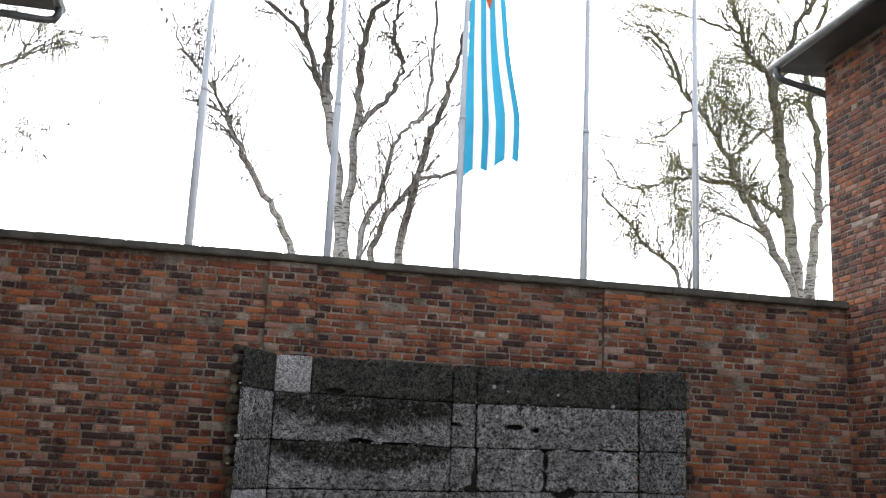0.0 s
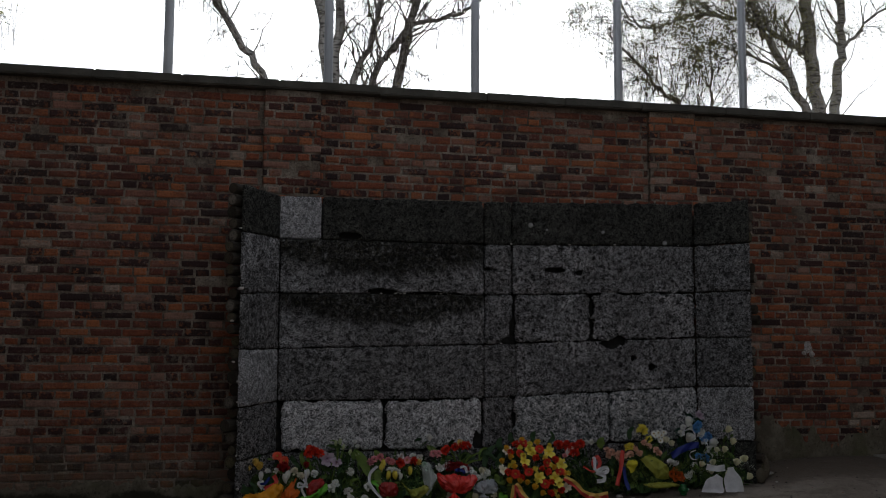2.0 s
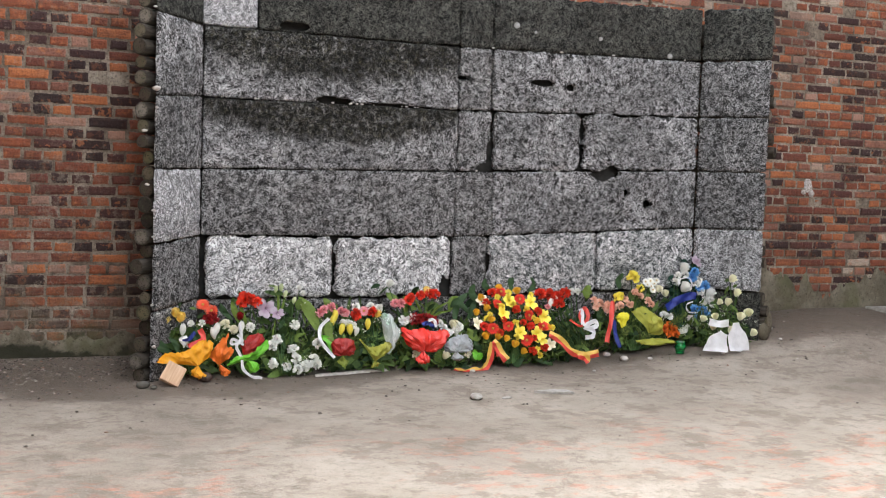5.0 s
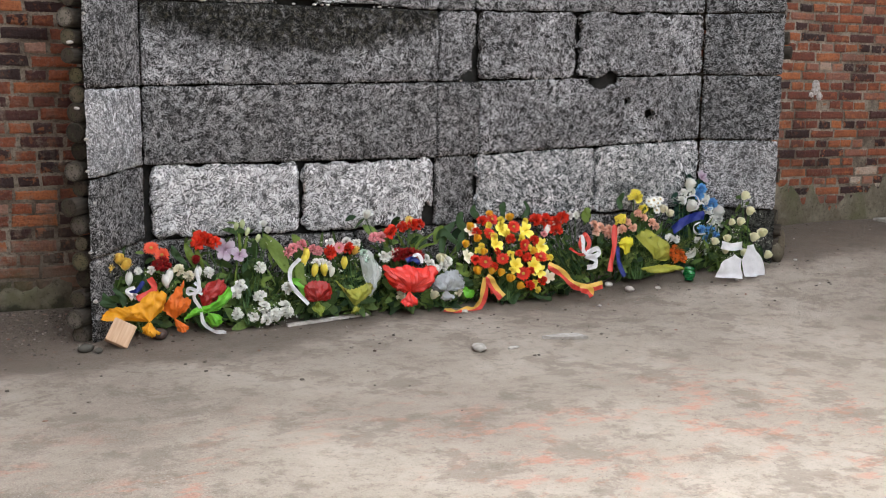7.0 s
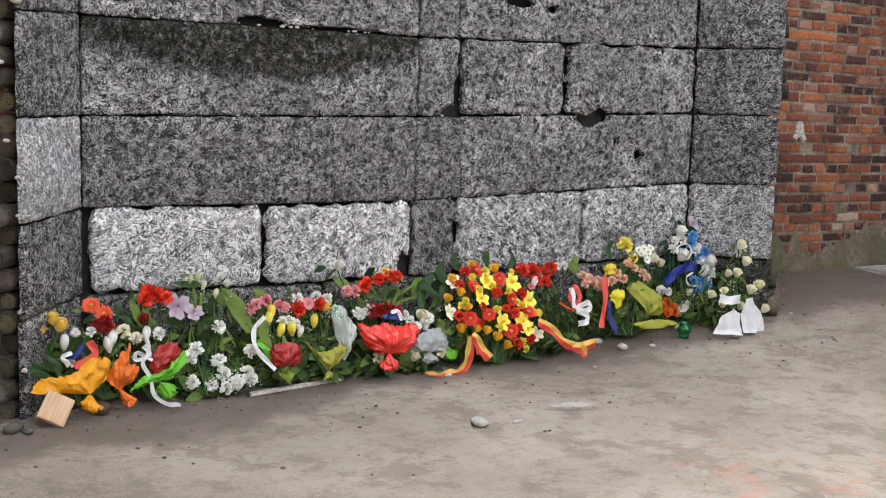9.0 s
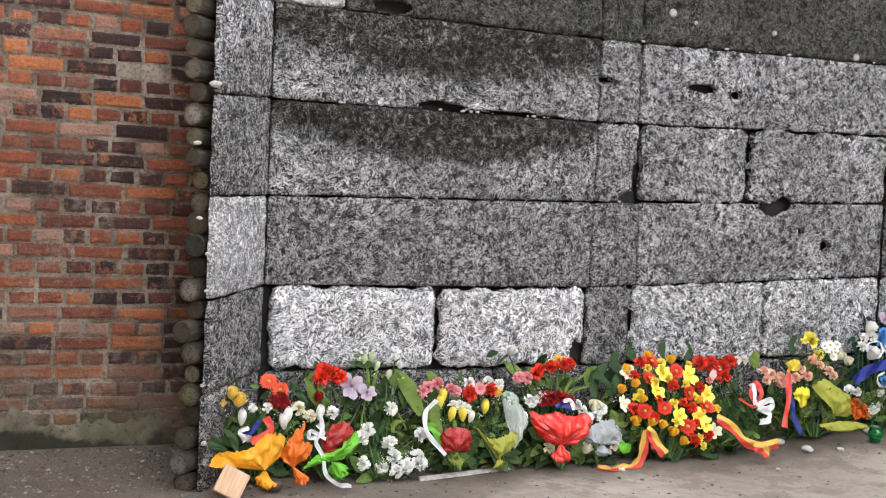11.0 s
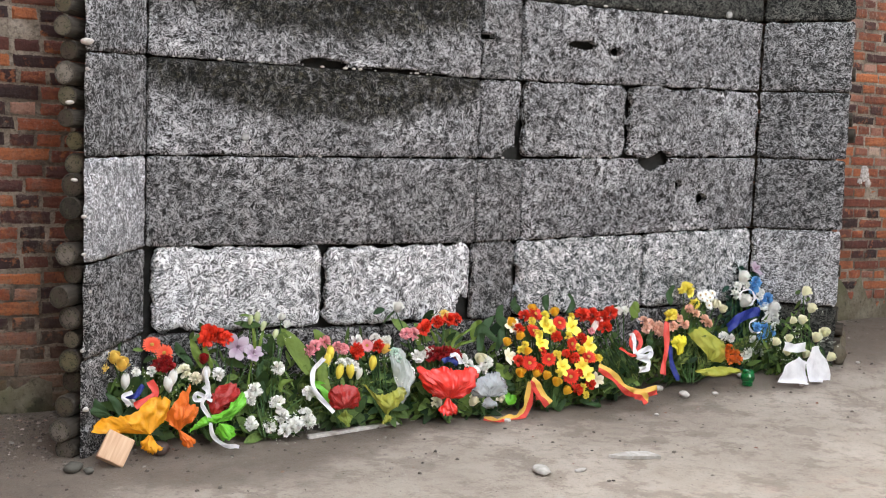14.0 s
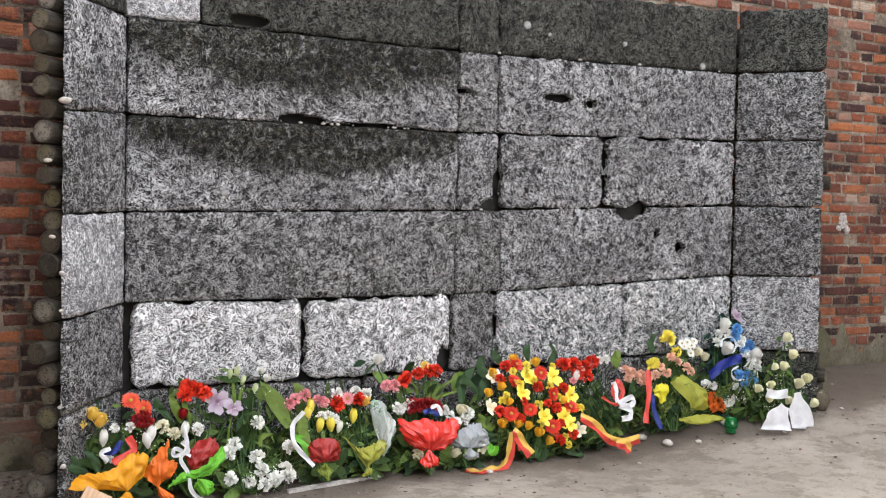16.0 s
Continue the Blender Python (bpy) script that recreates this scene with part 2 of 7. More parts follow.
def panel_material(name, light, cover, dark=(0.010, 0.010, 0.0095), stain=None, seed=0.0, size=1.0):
    """Weathered wood-wool board: pale curled strands lying every way, shade of the gaps painted dark between them, with
    damp black growth.
    """
    m = Mat(name, 0.9, spec=0.25)
    p = m.map(m.pos(), loc=(seed, seed * 0.7, seed * 1.3))

    def shift(vec, scale, amount):
        k = m.n.new("ShaderNodeVectorMath")
        k.operation = "MULTIPLY_ADD"
        m.l.new(m.noise(vec, scale, 2, 0.5, colour=True), k.inputs[0])
        k.inputs[1].default_value = (amount, 0.0, amount)
        m.l.new(vec, k.inputs[2])
        return k.outputs[0]

    q = shift(shift(p, 8 / size, 0.05 * size), 34 / size, 0.030 * size)
    patch = m.range(m.noise(p, 2.6, 5, 0.65), 0.68 - cover * 0.42, 0.98 - cover * 0.42)
    fine = m.noise(p, 210, 3, 0.65)
    mid = tuple(0.11 * a + 0.002 for a in light)
    c = m.mix(m.range(m.noise(p, 70, 4, 0.75), 0.44, 0.66), dark, mid)
    relief = m.math("MULTIPLY", fine, 0.4)
    top = None
    for i, tone in enumerate((0.50, 0.72, None, 0.95, None, 1.15, None, 1.28)):
        cells = m.xyz(m.voronoi(m.map(p, loc=(i * 3.1, i * 1.3, i * 2.3)), (21 + 2 * i) / size, "Color"))
        spin = m.n.new("ShaderNodeVectorRotate")
        spin.rotation_type = "Y_AXIS"
        m.l.new(q, spin.inputs["Vector"])
        m.l.new(m.math("MULTIPLY", cells[0], 6.28), spin.inputs["Angle"])
        n = m.noise(m.map(spin.outputs[0], (108 / size, 20, 15 / size), loc=(i * 7.7, 0, i * 4.1)), 1.0, 0.4, 0.4)
        line = m.range(m.math("ABSOLUTE", m.math("SUBTRACT", n, 0.5)), 0.034, 0.050, 1.0, 0.0)
        line = m.math("MULTIPLY", line, m.range(cells[1], 0.22, 0.30))
        # dark layers: shade in the gaps between strands, put into the colour
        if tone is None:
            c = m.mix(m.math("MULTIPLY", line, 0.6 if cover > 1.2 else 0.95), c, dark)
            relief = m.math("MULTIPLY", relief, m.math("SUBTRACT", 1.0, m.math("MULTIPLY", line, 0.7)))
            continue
        line = m.math("MULTIPLY", line, m.math("MULTIPLY_ADD", patch, 0.55, 0.45))
        lit = tuple(min(0.95, tone * a) for a in light)
        c = m.mix(line, c, m.mix(m.math("MULTIPLY", cells[2], 0.6), lit, tuple(0.5 * a for a in lit)))
        relief = m.math("MAXIMUM", relief, line)
        top = line
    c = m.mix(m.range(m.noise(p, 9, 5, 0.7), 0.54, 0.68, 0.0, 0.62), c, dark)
    # small pits drawn only as dark spots of colour
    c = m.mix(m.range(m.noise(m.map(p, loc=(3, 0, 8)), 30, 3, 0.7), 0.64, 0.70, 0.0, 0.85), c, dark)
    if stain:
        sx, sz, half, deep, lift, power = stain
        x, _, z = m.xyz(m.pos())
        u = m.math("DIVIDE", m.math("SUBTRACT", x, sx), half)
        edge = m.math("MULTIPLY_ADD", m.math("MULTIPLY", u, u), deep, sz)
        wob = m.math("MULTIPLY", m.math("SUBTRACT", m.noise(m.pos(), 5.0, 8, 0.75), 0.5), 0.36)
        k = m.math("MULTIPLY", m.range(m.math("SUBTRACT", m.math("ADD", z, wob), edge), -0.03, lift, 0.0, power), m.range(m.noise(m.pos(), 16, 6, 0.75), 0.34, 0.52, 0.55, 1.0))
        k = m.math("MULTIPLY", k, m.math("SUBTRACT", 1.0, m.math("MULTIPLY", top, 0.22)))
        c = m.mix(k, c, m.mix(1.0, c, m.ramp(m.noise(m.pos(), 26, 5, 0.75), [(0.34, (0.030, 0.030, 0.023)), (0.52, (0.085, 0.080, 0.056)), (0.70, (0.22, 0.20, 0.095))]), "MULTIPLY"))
    m.colour(c).bump(relief, 1.0, 0.008)
    return m.m


PALE, GREY, MIDGREY, DEEP = (0.93, 0.93, 0.95), (0.575, 0.57, 0.58), (0.525, 0.517, 0.52), (0.100, 0.100, 0.088)
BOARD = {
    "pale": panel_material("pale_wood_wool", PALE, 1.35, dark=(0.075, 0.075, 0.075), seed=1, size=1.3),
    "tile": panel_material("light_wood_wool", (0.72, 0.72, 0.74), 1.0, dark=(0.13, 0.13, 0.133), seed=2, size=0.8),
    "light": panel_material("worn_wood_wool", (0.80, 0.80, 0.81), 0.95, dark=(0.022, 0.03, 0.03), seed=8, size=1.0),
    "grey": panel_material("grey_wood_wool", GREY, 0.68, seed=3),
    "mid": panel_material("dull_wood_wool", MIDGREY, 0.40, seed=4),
    # dimmer copy for the right wing: the turned wing's shade is in the colour
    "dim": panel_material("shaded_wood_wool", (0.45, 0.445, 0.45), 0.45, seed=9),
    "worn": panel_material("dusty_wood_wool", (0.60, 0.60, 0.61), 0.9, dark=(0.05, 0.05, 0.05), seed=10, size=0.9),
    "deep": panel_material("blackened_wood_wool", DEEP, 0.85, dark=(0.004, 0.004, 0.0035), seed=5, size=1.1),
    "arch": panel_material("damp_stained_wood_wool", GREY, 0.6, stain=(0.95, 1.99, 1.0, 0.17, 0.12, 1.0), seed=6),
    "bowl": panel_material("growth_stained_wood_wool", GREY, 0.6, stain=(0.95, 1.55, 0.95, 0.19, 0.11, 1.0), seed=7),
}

m = Mat("blackened_backing", 0.95)
BACKING = m.colour(m.ramp(m.noise(m.pos(), 12, 4), [(0.3, (0.012, 0.012, 0.011)), (0.8, (0.05, 0.048, 0.045))])).m

m = Mat("log_bark", 0.9, spec=0.25)
p = m.local()
c = m.ramp(m.noise(m.map(p, (40, 40, 4)), 1.0, 4), [(0.25, (0.016, 0.013, 0.010)), (0.6, (0.055, 0.046, 0.036)), (0.85, (0.12, 0.105, 0.085))])
BARK = m.colour(c).bump(m.noise(m.map(p, (60, 60, 6)), 1.0, 3), 0.7, 0.006).m

m = Mat("log_end_grain", 0.9, spec=0.25)
p = m.local()
rad = m.n.new("ShaderNodeVectorMath")
rad.operation = "LENGTH"
m.l.new(m.map(p, (1, 1, 0)), rad.inputs[0])
rings = m.math("SINE", m.math("ADD", m.math("MULTIPLY", rad.outputs["Value"], 900), m.math("MULTIPLY", m.noise(p, 30, 3), 9)))
shade = m.ramp(m.rnd(), [(0.0, (0.025, 0.021, 0.017)), (0.30, (0.060, 0.046, 0.034)), (0.50, (0.125, 0.112, 0.062)), (0.70, (0.105, 0.090, 0.074)), (1.0, (0.26, 0.235, 0.20))])
shade = m.mix(m.range(rad.outputs["Value"], 0.030, 0.046, 0.0, 0.6), shade, (0.022, 0.020, 0.014))
c = m.mix(m.range(rings, -1, 1, 0.0, 0.20), shade, (0.035, 0.03, 0.025))
c = m.mix(m.range(m.noise(m.map(p, loc=(0, 0, 3)), 22, 4), 0.5, 0.7, 0.0, 0.6), c, (0.06, 0.065, 0.035))
c = m.mix(m.range(m.noise(m.map(p, (1, 1, 0)), 75, 2, 0.5, 1.5), 0.56, 0.62, 0.0, 0.8), c, (0.010, 0.009, 0.008))
END = m.colour(c).bump(m.math("ADD", m.noise(p, 80, 3), m.math("MULTIPLY", rings, 0.08)), 0.7, 0.005).m


def ground_material():
    """Trodden grey-brown grit and old asphalt: damp patches, fine gravel, crushed red brick."""
    m = Mat("trodden_grit", 0.85, spec=0.35)
    p = m.pos()
    x, y, z = m.xyz(p)
    big = m.noise(p, 0.75, 5, 0.6)
    c = m.ramp(big, [(0.30, (0.165, 0.136, 0.106)), (0.5, (0.285, 0.243, 0.198)), (0.70, (0.39, 0.338, 0.285))])
    c = m.mix(m.range(m.noise(p, 11, 5, 0.65), 0.45, 0.75, 0.0, 0.5), c, (0.115, 0.092, 0.075))
    c = m.mix(m.range(m.noise(p, 150, 3, 0.7), 0.40, 0.72, 0.0, 0.55), c, (0.37, 0.325, 0.285))
    c = m.mix(m.range(m.noise(p, 62, 6, 0.75), 0.56, 0.68, 0.0, 0.6), c, (0.06, 0.049, 0.040))
    red = m.math("MULTIPLY", m.range(m.noise(m.map(p, loc=(7, 3, 0)), 0.9, 2), 0.42, 0.54), m.range(m.noise(m.map(p, (1, 1.6, 1)), 4.5, 8, 0.72), 0.50, 0.62, 0.0, 0.55))
    red = m.math("MULTIPLY", red, m.range(y, -1.6, -2.8))
    c = m.mix(red, c, (0.44, 0.165, 0.105))
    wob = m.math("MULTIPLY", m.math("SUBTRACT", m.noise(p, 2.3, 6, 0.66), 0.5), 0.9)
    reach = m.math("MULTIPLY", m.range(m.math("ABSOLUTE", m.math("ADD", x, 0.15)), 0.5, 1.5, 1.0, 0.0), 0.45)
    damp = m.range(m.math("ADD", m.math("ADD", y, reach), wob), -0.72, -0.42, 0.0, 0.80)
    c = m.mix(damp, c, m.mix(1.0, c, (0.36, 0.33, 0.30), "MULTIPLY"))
    c = m.mix(m.range(m.noise(p, 3.6, 8, 0.75), 0.50, 0.58, 0.0, 0.45), c, (0.125, 0.100, 0.078))
    chip = m.math("MULTIPLY", m.range(m.voronoi(p, 48), 0.13, 0.09), m.range(m.noise(p, 17, 2), 0.52, 0.58))
    c = m.mix(m.math("MULTIPLY", chip, 0.7), c, (0.40, 0.385, 0.36))
    m.colour(c)
    m.rough(m.math("SUBTRACT", 0.9, m.math("MULTIPLY", damp, 0.35)))
    m.bump(m.math("ADD", m.noise(p, 60, 5, 0.75), m.math("MULTIPLY", m.noise(p, 6, 4), 2.5)), 0.9, 0.014)
    return m.m


GROUND = ground_material()

m = Mat("roof_sheet", 0.7, spec=0.3)
ROOF = m.colour(m.ramp(m.noise(m.pos(), 3, 4), [(0.3, (0.025, 0.026, 0.026)), (0.8, (0.055, 0.056, 0.055))])).m
m = Mat("zinc_gutter", 0.55, 0.7)
ZINC = m.colour(m.ramp(m.noise(m.pos(), 9, 4), [(0.3, (0.06, 0.065, 0.065)), (0.8, (0.13, 0.135, 0.135))])).m
m = Mat("grey_painted_steel", 0.5, 0.3)
STEEL = m.colour(m.ramp(m.noise(m.map(m.pos(), (6, 6, 1.2)), 1, 4), [(0.3, (0.34, 0.36, 0.38)), (0.75, (0.52, 0.54, 0.57))])).m
m = Mat("gate_stone", 0.85)
STONE = m.colour(m.ramp(m.noise(m.pos(), 30, 4), [(0.3, (0.25, 0.235, 0.21)), (0.8, (0.47, 0.445, 0.41))])).bump(m.noise(m.pos(), 70, 3), 0.5, 0.005).m

# ---- the yard's ground ----
xs = sorted(set([-400, -120, -40, -15, -8] + [round(-5 + 0.14 * i, 3) for i in range(93)] + [12, 20, 45, 130, 420]))
ys = sorted(set([-400, -120, -45, -22, -14, -10, -8, -7] + [round(-6 + 0.14 * i, 3) for i in range(46)] + [0.36, 0.6, 2, 6, 15, 40, 130, 420]))
gv = [(x, y, ground_z(x, y) + (0.008 * noise.noise((x * 1.7, y * 1.7, 0)) + 0.004 * noise.noise((x * 5, y * 5, 3)) if -6 < x < 9 and -8 < y < 0.3 else 0)) for y in ys for x in xs]
gf = [(j * len(xs) + i, j * len(xs) + i + 1, (j + 1) * len(xs) + i + 1, (j + 1) * len(xs) + i) for j in range(len(ys) - 1) for i in range(len(xs) - 1)]
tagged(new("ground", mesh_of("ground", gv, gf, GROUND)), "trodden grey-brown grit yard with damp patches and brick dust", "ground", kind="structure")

# ---- the brick wall: mortar body, pilasters, coping ----
WALL_Y, WALL_TOP, COURSE = 0.345, 3.775, 0.0777
W0, W1 = -3.42, 6.78
PIL = ((-0.16, 0.37), (3.65, 4.16))
PROUD = 0.055
wall = empty("wall_north", (0, 0, 0), "high weathered red brick yard wall in English bond", "wall", kind="structure")
g = Geo()
g.box(W0, W1, WALL_Y + 0.004, WALL_Y + 0.36, -0.3, WALL_TOP)
for a, b in PIL:
    g.box(a + 0.012, b - 0.012, WALL_Y - PROUD + 0.004, WALL_Y + 0.006, -0.3, WALL_TOP)
part("mortar_bed", g.mesh("mortar_bed", MORTAR, True), None, wall, "crumbling grey-brown lime mortar")

# mortar-smeared plinth render along the foot of the wall
for a, b, hh in ((W0, -0.40, 0.20), (4.42, W1, 0.43)):
    g = Geo()
    n = int((b - a) / 0.025)
    vs, fs = [], []
    for i in range(n + 1):
        x = a + (b - a) * i / n
        base = ground_z(x, 0.3)
        top = base + hh * (0.75 + 0.5 * noise.noise((x * 1.3, 0.5, 2)) + 0.30 * noise.noise((x * 6, 1.5, 2)) + 0.22 * noise.noise((x * 17, 4.5, 2)) + 0.12 * noise.noise((x * 43, 7.5, 2)))
        out = 0.016 + 0.010 * noise.noise((x * 4, 7, 1)) + 0.005 * noise.noise((x * 19, 3, 1))
        vs += [(x, WALL_Y - out - 0.012, base - 0.12), (x, WALL_Y - out, base + (top - base) * 0.55), (x, WALL_Y - 0.010, top), (x, WALL_Y + 0.02, top + 0.004)]
        if i:
            k = 4 * i
            fs += [(k - 4 + j, k + j, k + j + 1, k - 3 + j) for j in range(3)]
    g.add(vs, fs)
    part("plinth_render", g.mesh("plinth_render", RENDER), None, wall, "mossy patched cement render")

g = None
x = W0
while x < W1 - 0.05:
    L = min(RND.uniform(0.75, 1.05), W1 - x)
    if W1 - (x + L) < 0.3:
        L = W1 - x
    bm = bmesh.new()
    bmesh.ops.create_cube(bm, size=1.0, matrix=pose(x + L / 2, WALL_Y + 0.15, WALL_TOP + 0.042 + RND.uniform(-0.004, 0.004), RND.uniform(-0.6, 0.6), RND.uniform(-0.4, 0.4), 0) @ Matrix.Diagonal((L + 0.006, 0.50, 0.085, 1)))
    bmesh.ops.bevel(bm, geom=bm.edges[:], offset=0.012, segments=2, affect="EDGES")
    for v in bm.verts:
        v.co += Vector((0, 0.008, 0.006)) * noise.noise(v.co * 5)
    part("coping_slab", bm, CONCRETE, wall)
    x += L

# ---- the dark memorial wall: boards on logs, set in front of the brickwork ----
memorial = empty("memorial_wall", (0, 0, 0), "dark grey memorial wall of weathered wood-wool boards over stacked logs", "memorial wall")
THICK = 0.055


def board(quad, mat, label="", radius=0.02, holes=(), origin=(0, 0, 0), along=(1, 0, 0), normal=(0, -1, 0), gap=0.0048, cell=0.016, rag=0.007, seed=0.0, round_off=0.009, thick=THICK):
    """One board: quad = u0, u1 and the heights (left foot, left head, right foot, right head); holes = (u, v, ru, rv)."""
    u0, u1, a0, a1, b0, b1 = quad
    al, nn, oo = Vector(along), Vector(normal), Vector(origin)
    nu, nv = max(4, int((u1 - u0) / cell)), max(4, int((a1 - a0) / cell))
    bm = bmesh.new()
    grid = []
    for j in range(nv + 1):
        row = []
        for i in range(nu + 1):
            s, t = i / nu, j / nv
            foot, head = a0 + (b0 - a0) * s, a1 + (b1 - a1) * s
            U, V, H = (u1 - u0) - 2 * gap, (t * (head - foot - 2 * gap)), head - foot - 2 * gap
            u, v = s * U, V
            du, dv = radius - min(u, U - u), radius - min(v, H - v)
            if du > 0 and dv > 0:
                d = math.hypot(du, dv)
                if d > radius:
                    k = radius / d
                    u += (du - du * k) * (1 if u < U / 2 else -1)
                    v += (dv - dv * k) * (1 if v < H / 2 else -1)
            e = min(u, U - u, v, H - v)
            nz = noise.noise((u * 14 + seed, v * 14, 3.3 + seed))
            n2 = noise.noise((u * 45, v * 45 + seed, 1.3))
            near = math.exp(-max(e, 0) / 0.02)
            u += rag * near * (noise.noise((v * 11 + seed, u * 11, 5)) + 0.6 * noise.noise((v * 38, u * 38, seed)))
            v += rag * near * (noise.noise((u * 11, seed + v * 11, 9)) + 0.6 * noise.noise((u * 38 + seed, v * 38, 2)))
            w = thick + 0.006 * nz + 0.004 * n2 - round_off * math.exp(-max(e, 0) / 0.012)
            p = oo + al * (u0 + gap + u) + Vector((0, 0, foot + gap + v)) + nn * w
            row.append(bm.verts.new(p))
        grid.append(row)
    for j in range(nv):
        for i in range(nu):
            cu = u0 + gap + (i + 0.5) / nu * (u1 - u0)
            cv = a0 + (b0 - a0) * (i + 0.5) / nu + gap + (j + 0.5) / nv * (a1 - a0)
            jag = 0.35 * noise.noise((cu * 23, cv * 23, 4))
            if any(((cu - h[0]) / h[2]) ** 2 + ((cv - h[1]) / h[3]) ** 2 < 1 + jag for h in holes):
                continue
            bm.faces.new((grid[j][i], grid[j][i + 1], grid[j + 1][i + 1], grid[j + 1][i]))
    rim = [e for e in bm.edges if e.is_boundary]
    out = bmesh.ops.extrude_edge_only(bm, edges=rim)
    for v in (q for q in out["geom"] if isinstance(q, bmesh.types.BMVert)):
        d = (v.co - oo).dot(nn)
        v.co -= nn * d
    loose = [v for v in bm.verts if not v.link_faces]
    bmesh.ops.delete(bm, geom=loose, context="VERTS")
    bmesh.ops.recalc_face_normals(bm, faces=bm.faces[:])
    for f in bm.faces:
        f.smooth = True
    return part("board", bm, BOARD[mat], memorial, label)


# joint heights at the left edge, the middle strip and the right edge
ZL, ZM, ZR = (0.49, 0.923, 1.382, 1.872, 2.356, 2.74), (0.49, 0.940, 1.430, 1.884, 2.352, 2.755), (0.55, 1.04, 1.507, 1.944, 2.392, 2.81)


def row_z(k, x):
    if x < 1.87:
        return ZL[k] + (ZM[k] - ZL[k]) * x / 1.87
    return ZM[k] + (ZR[k] - ZM[k]) * (x - 1.87) / 2.09


def back(k, x0, x1, mat, label="", **kw):
    return board((x0, x1, row_z(k, x0), row_z(k + 1, x0), row_z(k, x1), row_z(k + 1, x1)), mat, label, origin=(0, THICK, 0), seed=k * 3.7 + x0 * 1.9, **kw)


back(0, 0.03, 0.935, "pale", "pale board of tangled wood strands", radius=0.045, gap=0.006, rag=0.024, cell=0.012, round_off=0.016)
back(0, 0.955, 1.845, "pale", "pale board of tangled wood strands", radius=0.05, gap=0.008, rag=0.026, cell=0.012, round_off=0.016, holes=((1.82, 0.56, 0.05, 0.10),))
back(0, 1.855, 2.135, "mid", rag=0.012)
back(0, 2.145, 3.075, "light", radius=0.045, rag=0.014, holes=((2.14, 0.75, 0.04, 0.08),), cell=0.012)
back(0, 3.085, 3.968, "light", radius=0.05, rag=0.014)
back(1, -0.004, 1.865, "mid")
back(1, 1.865, 2.17, "mid")
back(1, 2.17, 3.964, "grey", "grey board with knocked-out holes", holes=((3.11, 1.475, 0.10, 0.065), (3.22, 1.49, 0.05, 0.045), (3.33, 1.325, 0.030, 0.036), (3.525, 1.235, 0.044, 0.036), (3.86, 1.40, 0.012, 0.012)), cell=0.009)
back(2, -0.004, 1.87, "bowl", "board with a dark hanging growth stain", rag=0.008)
back(2, 1.87, 2.14, "grey", radius=0.03, rag=0.014, holes=((2.10, 1.455, 0.075, 0.05), (2.14, 1.56, 0.035, 0.13)), cell=0.009)
back(2, 2.155, 2.895, "grey", radius=0.055, gap=0.010, rag=0.018, cell=0.012)
back(2, 2.91, 3.968, "grey", radius=0.055, gap=0.008, rag=0.020, holes=((2.91, 1.80, 0.04, 0.10), (2.92, 1.62, 0.022, 0.07), (3.20, 1.48, 0.07, 0.045)), cell=0.009)
back(3, -0.004, 1.865, "arch", "board blackened by damp along its head", holes=((0.92, 1.90, 0.14, 0.032), (1.35, 1.89, 0.30, 0.012)), rag=0.009, cell=0.010)
back(3, 1.87, 2.13, "mid", holes=((1.90, 2.13, 0.05, 0.022),))
back(3, 2.14, 3.964, "grey", "grey board with a slot-shaped hole", holes=((2.555, 2.135, 0.105, 0.032), (2.80, 2.115, 0.045, 0.03)), cell=0.009, rag=0.010)
back(4, -0.02, 0.36, "tile", "lighter replacement board, still clean and grey", gap=0.004, rag=0.003)
back(4, 0.365, 1.86, "deep", rag=0.014, holes=((0.62, 2.40, 0.11, 0.035),), cell=0.010)
back(4, 1.865, 2.13, "deep", rag=0.012)
back(4, 2.135, 3.964, "deep", rag=0.014)

DISCS = ((2.312, 2.545, 0.024), (3.66, 2.412, 0.022), (0.493, 1.495, 0.020), (1.065, 1.063, 0.017), (2.47, 2.505, 0.012), (3.03, 2.500, 0.016))
# foot course, mostly behind the flowers
for x0, x1 in ((0.02, 1.3), (1.31, 2.6), (2.61, 3.95)):
    board((x0, x1, -0.05, row_z(0, x0) - 0.01, -0.05, row_z(0, x1) - 0.01), "mid", origin=(0, THICK + 0.02, 0), seed=x0 + 40)

# pale fixing discs sunk into the boards
m = Mat("pale_fixing_disc", 0.8)
DISC = m.colour(m.ramp(m.noise(m.local(), 60, 4), [(0.3, (0.17, 0.17, 0.165)), (0.75, (0.36, 0.36, 0.35))])).bump(m.noise(m.local(), 120, 3), 0.5, 0.002).m
for x, z, r in DISCS:
    g = Geo()
    g.tube([(0, 0.004, 0), (0, -0.008, 0), (0, -0.0095, 0)], [r, r * 0.96, r * 0.7], 14)
    q = part("fixing_disc", g.mesh("fixing_disc", DISC), None, memorial, "pale round fixing disc")
    q.location = (x, 0.0, z)

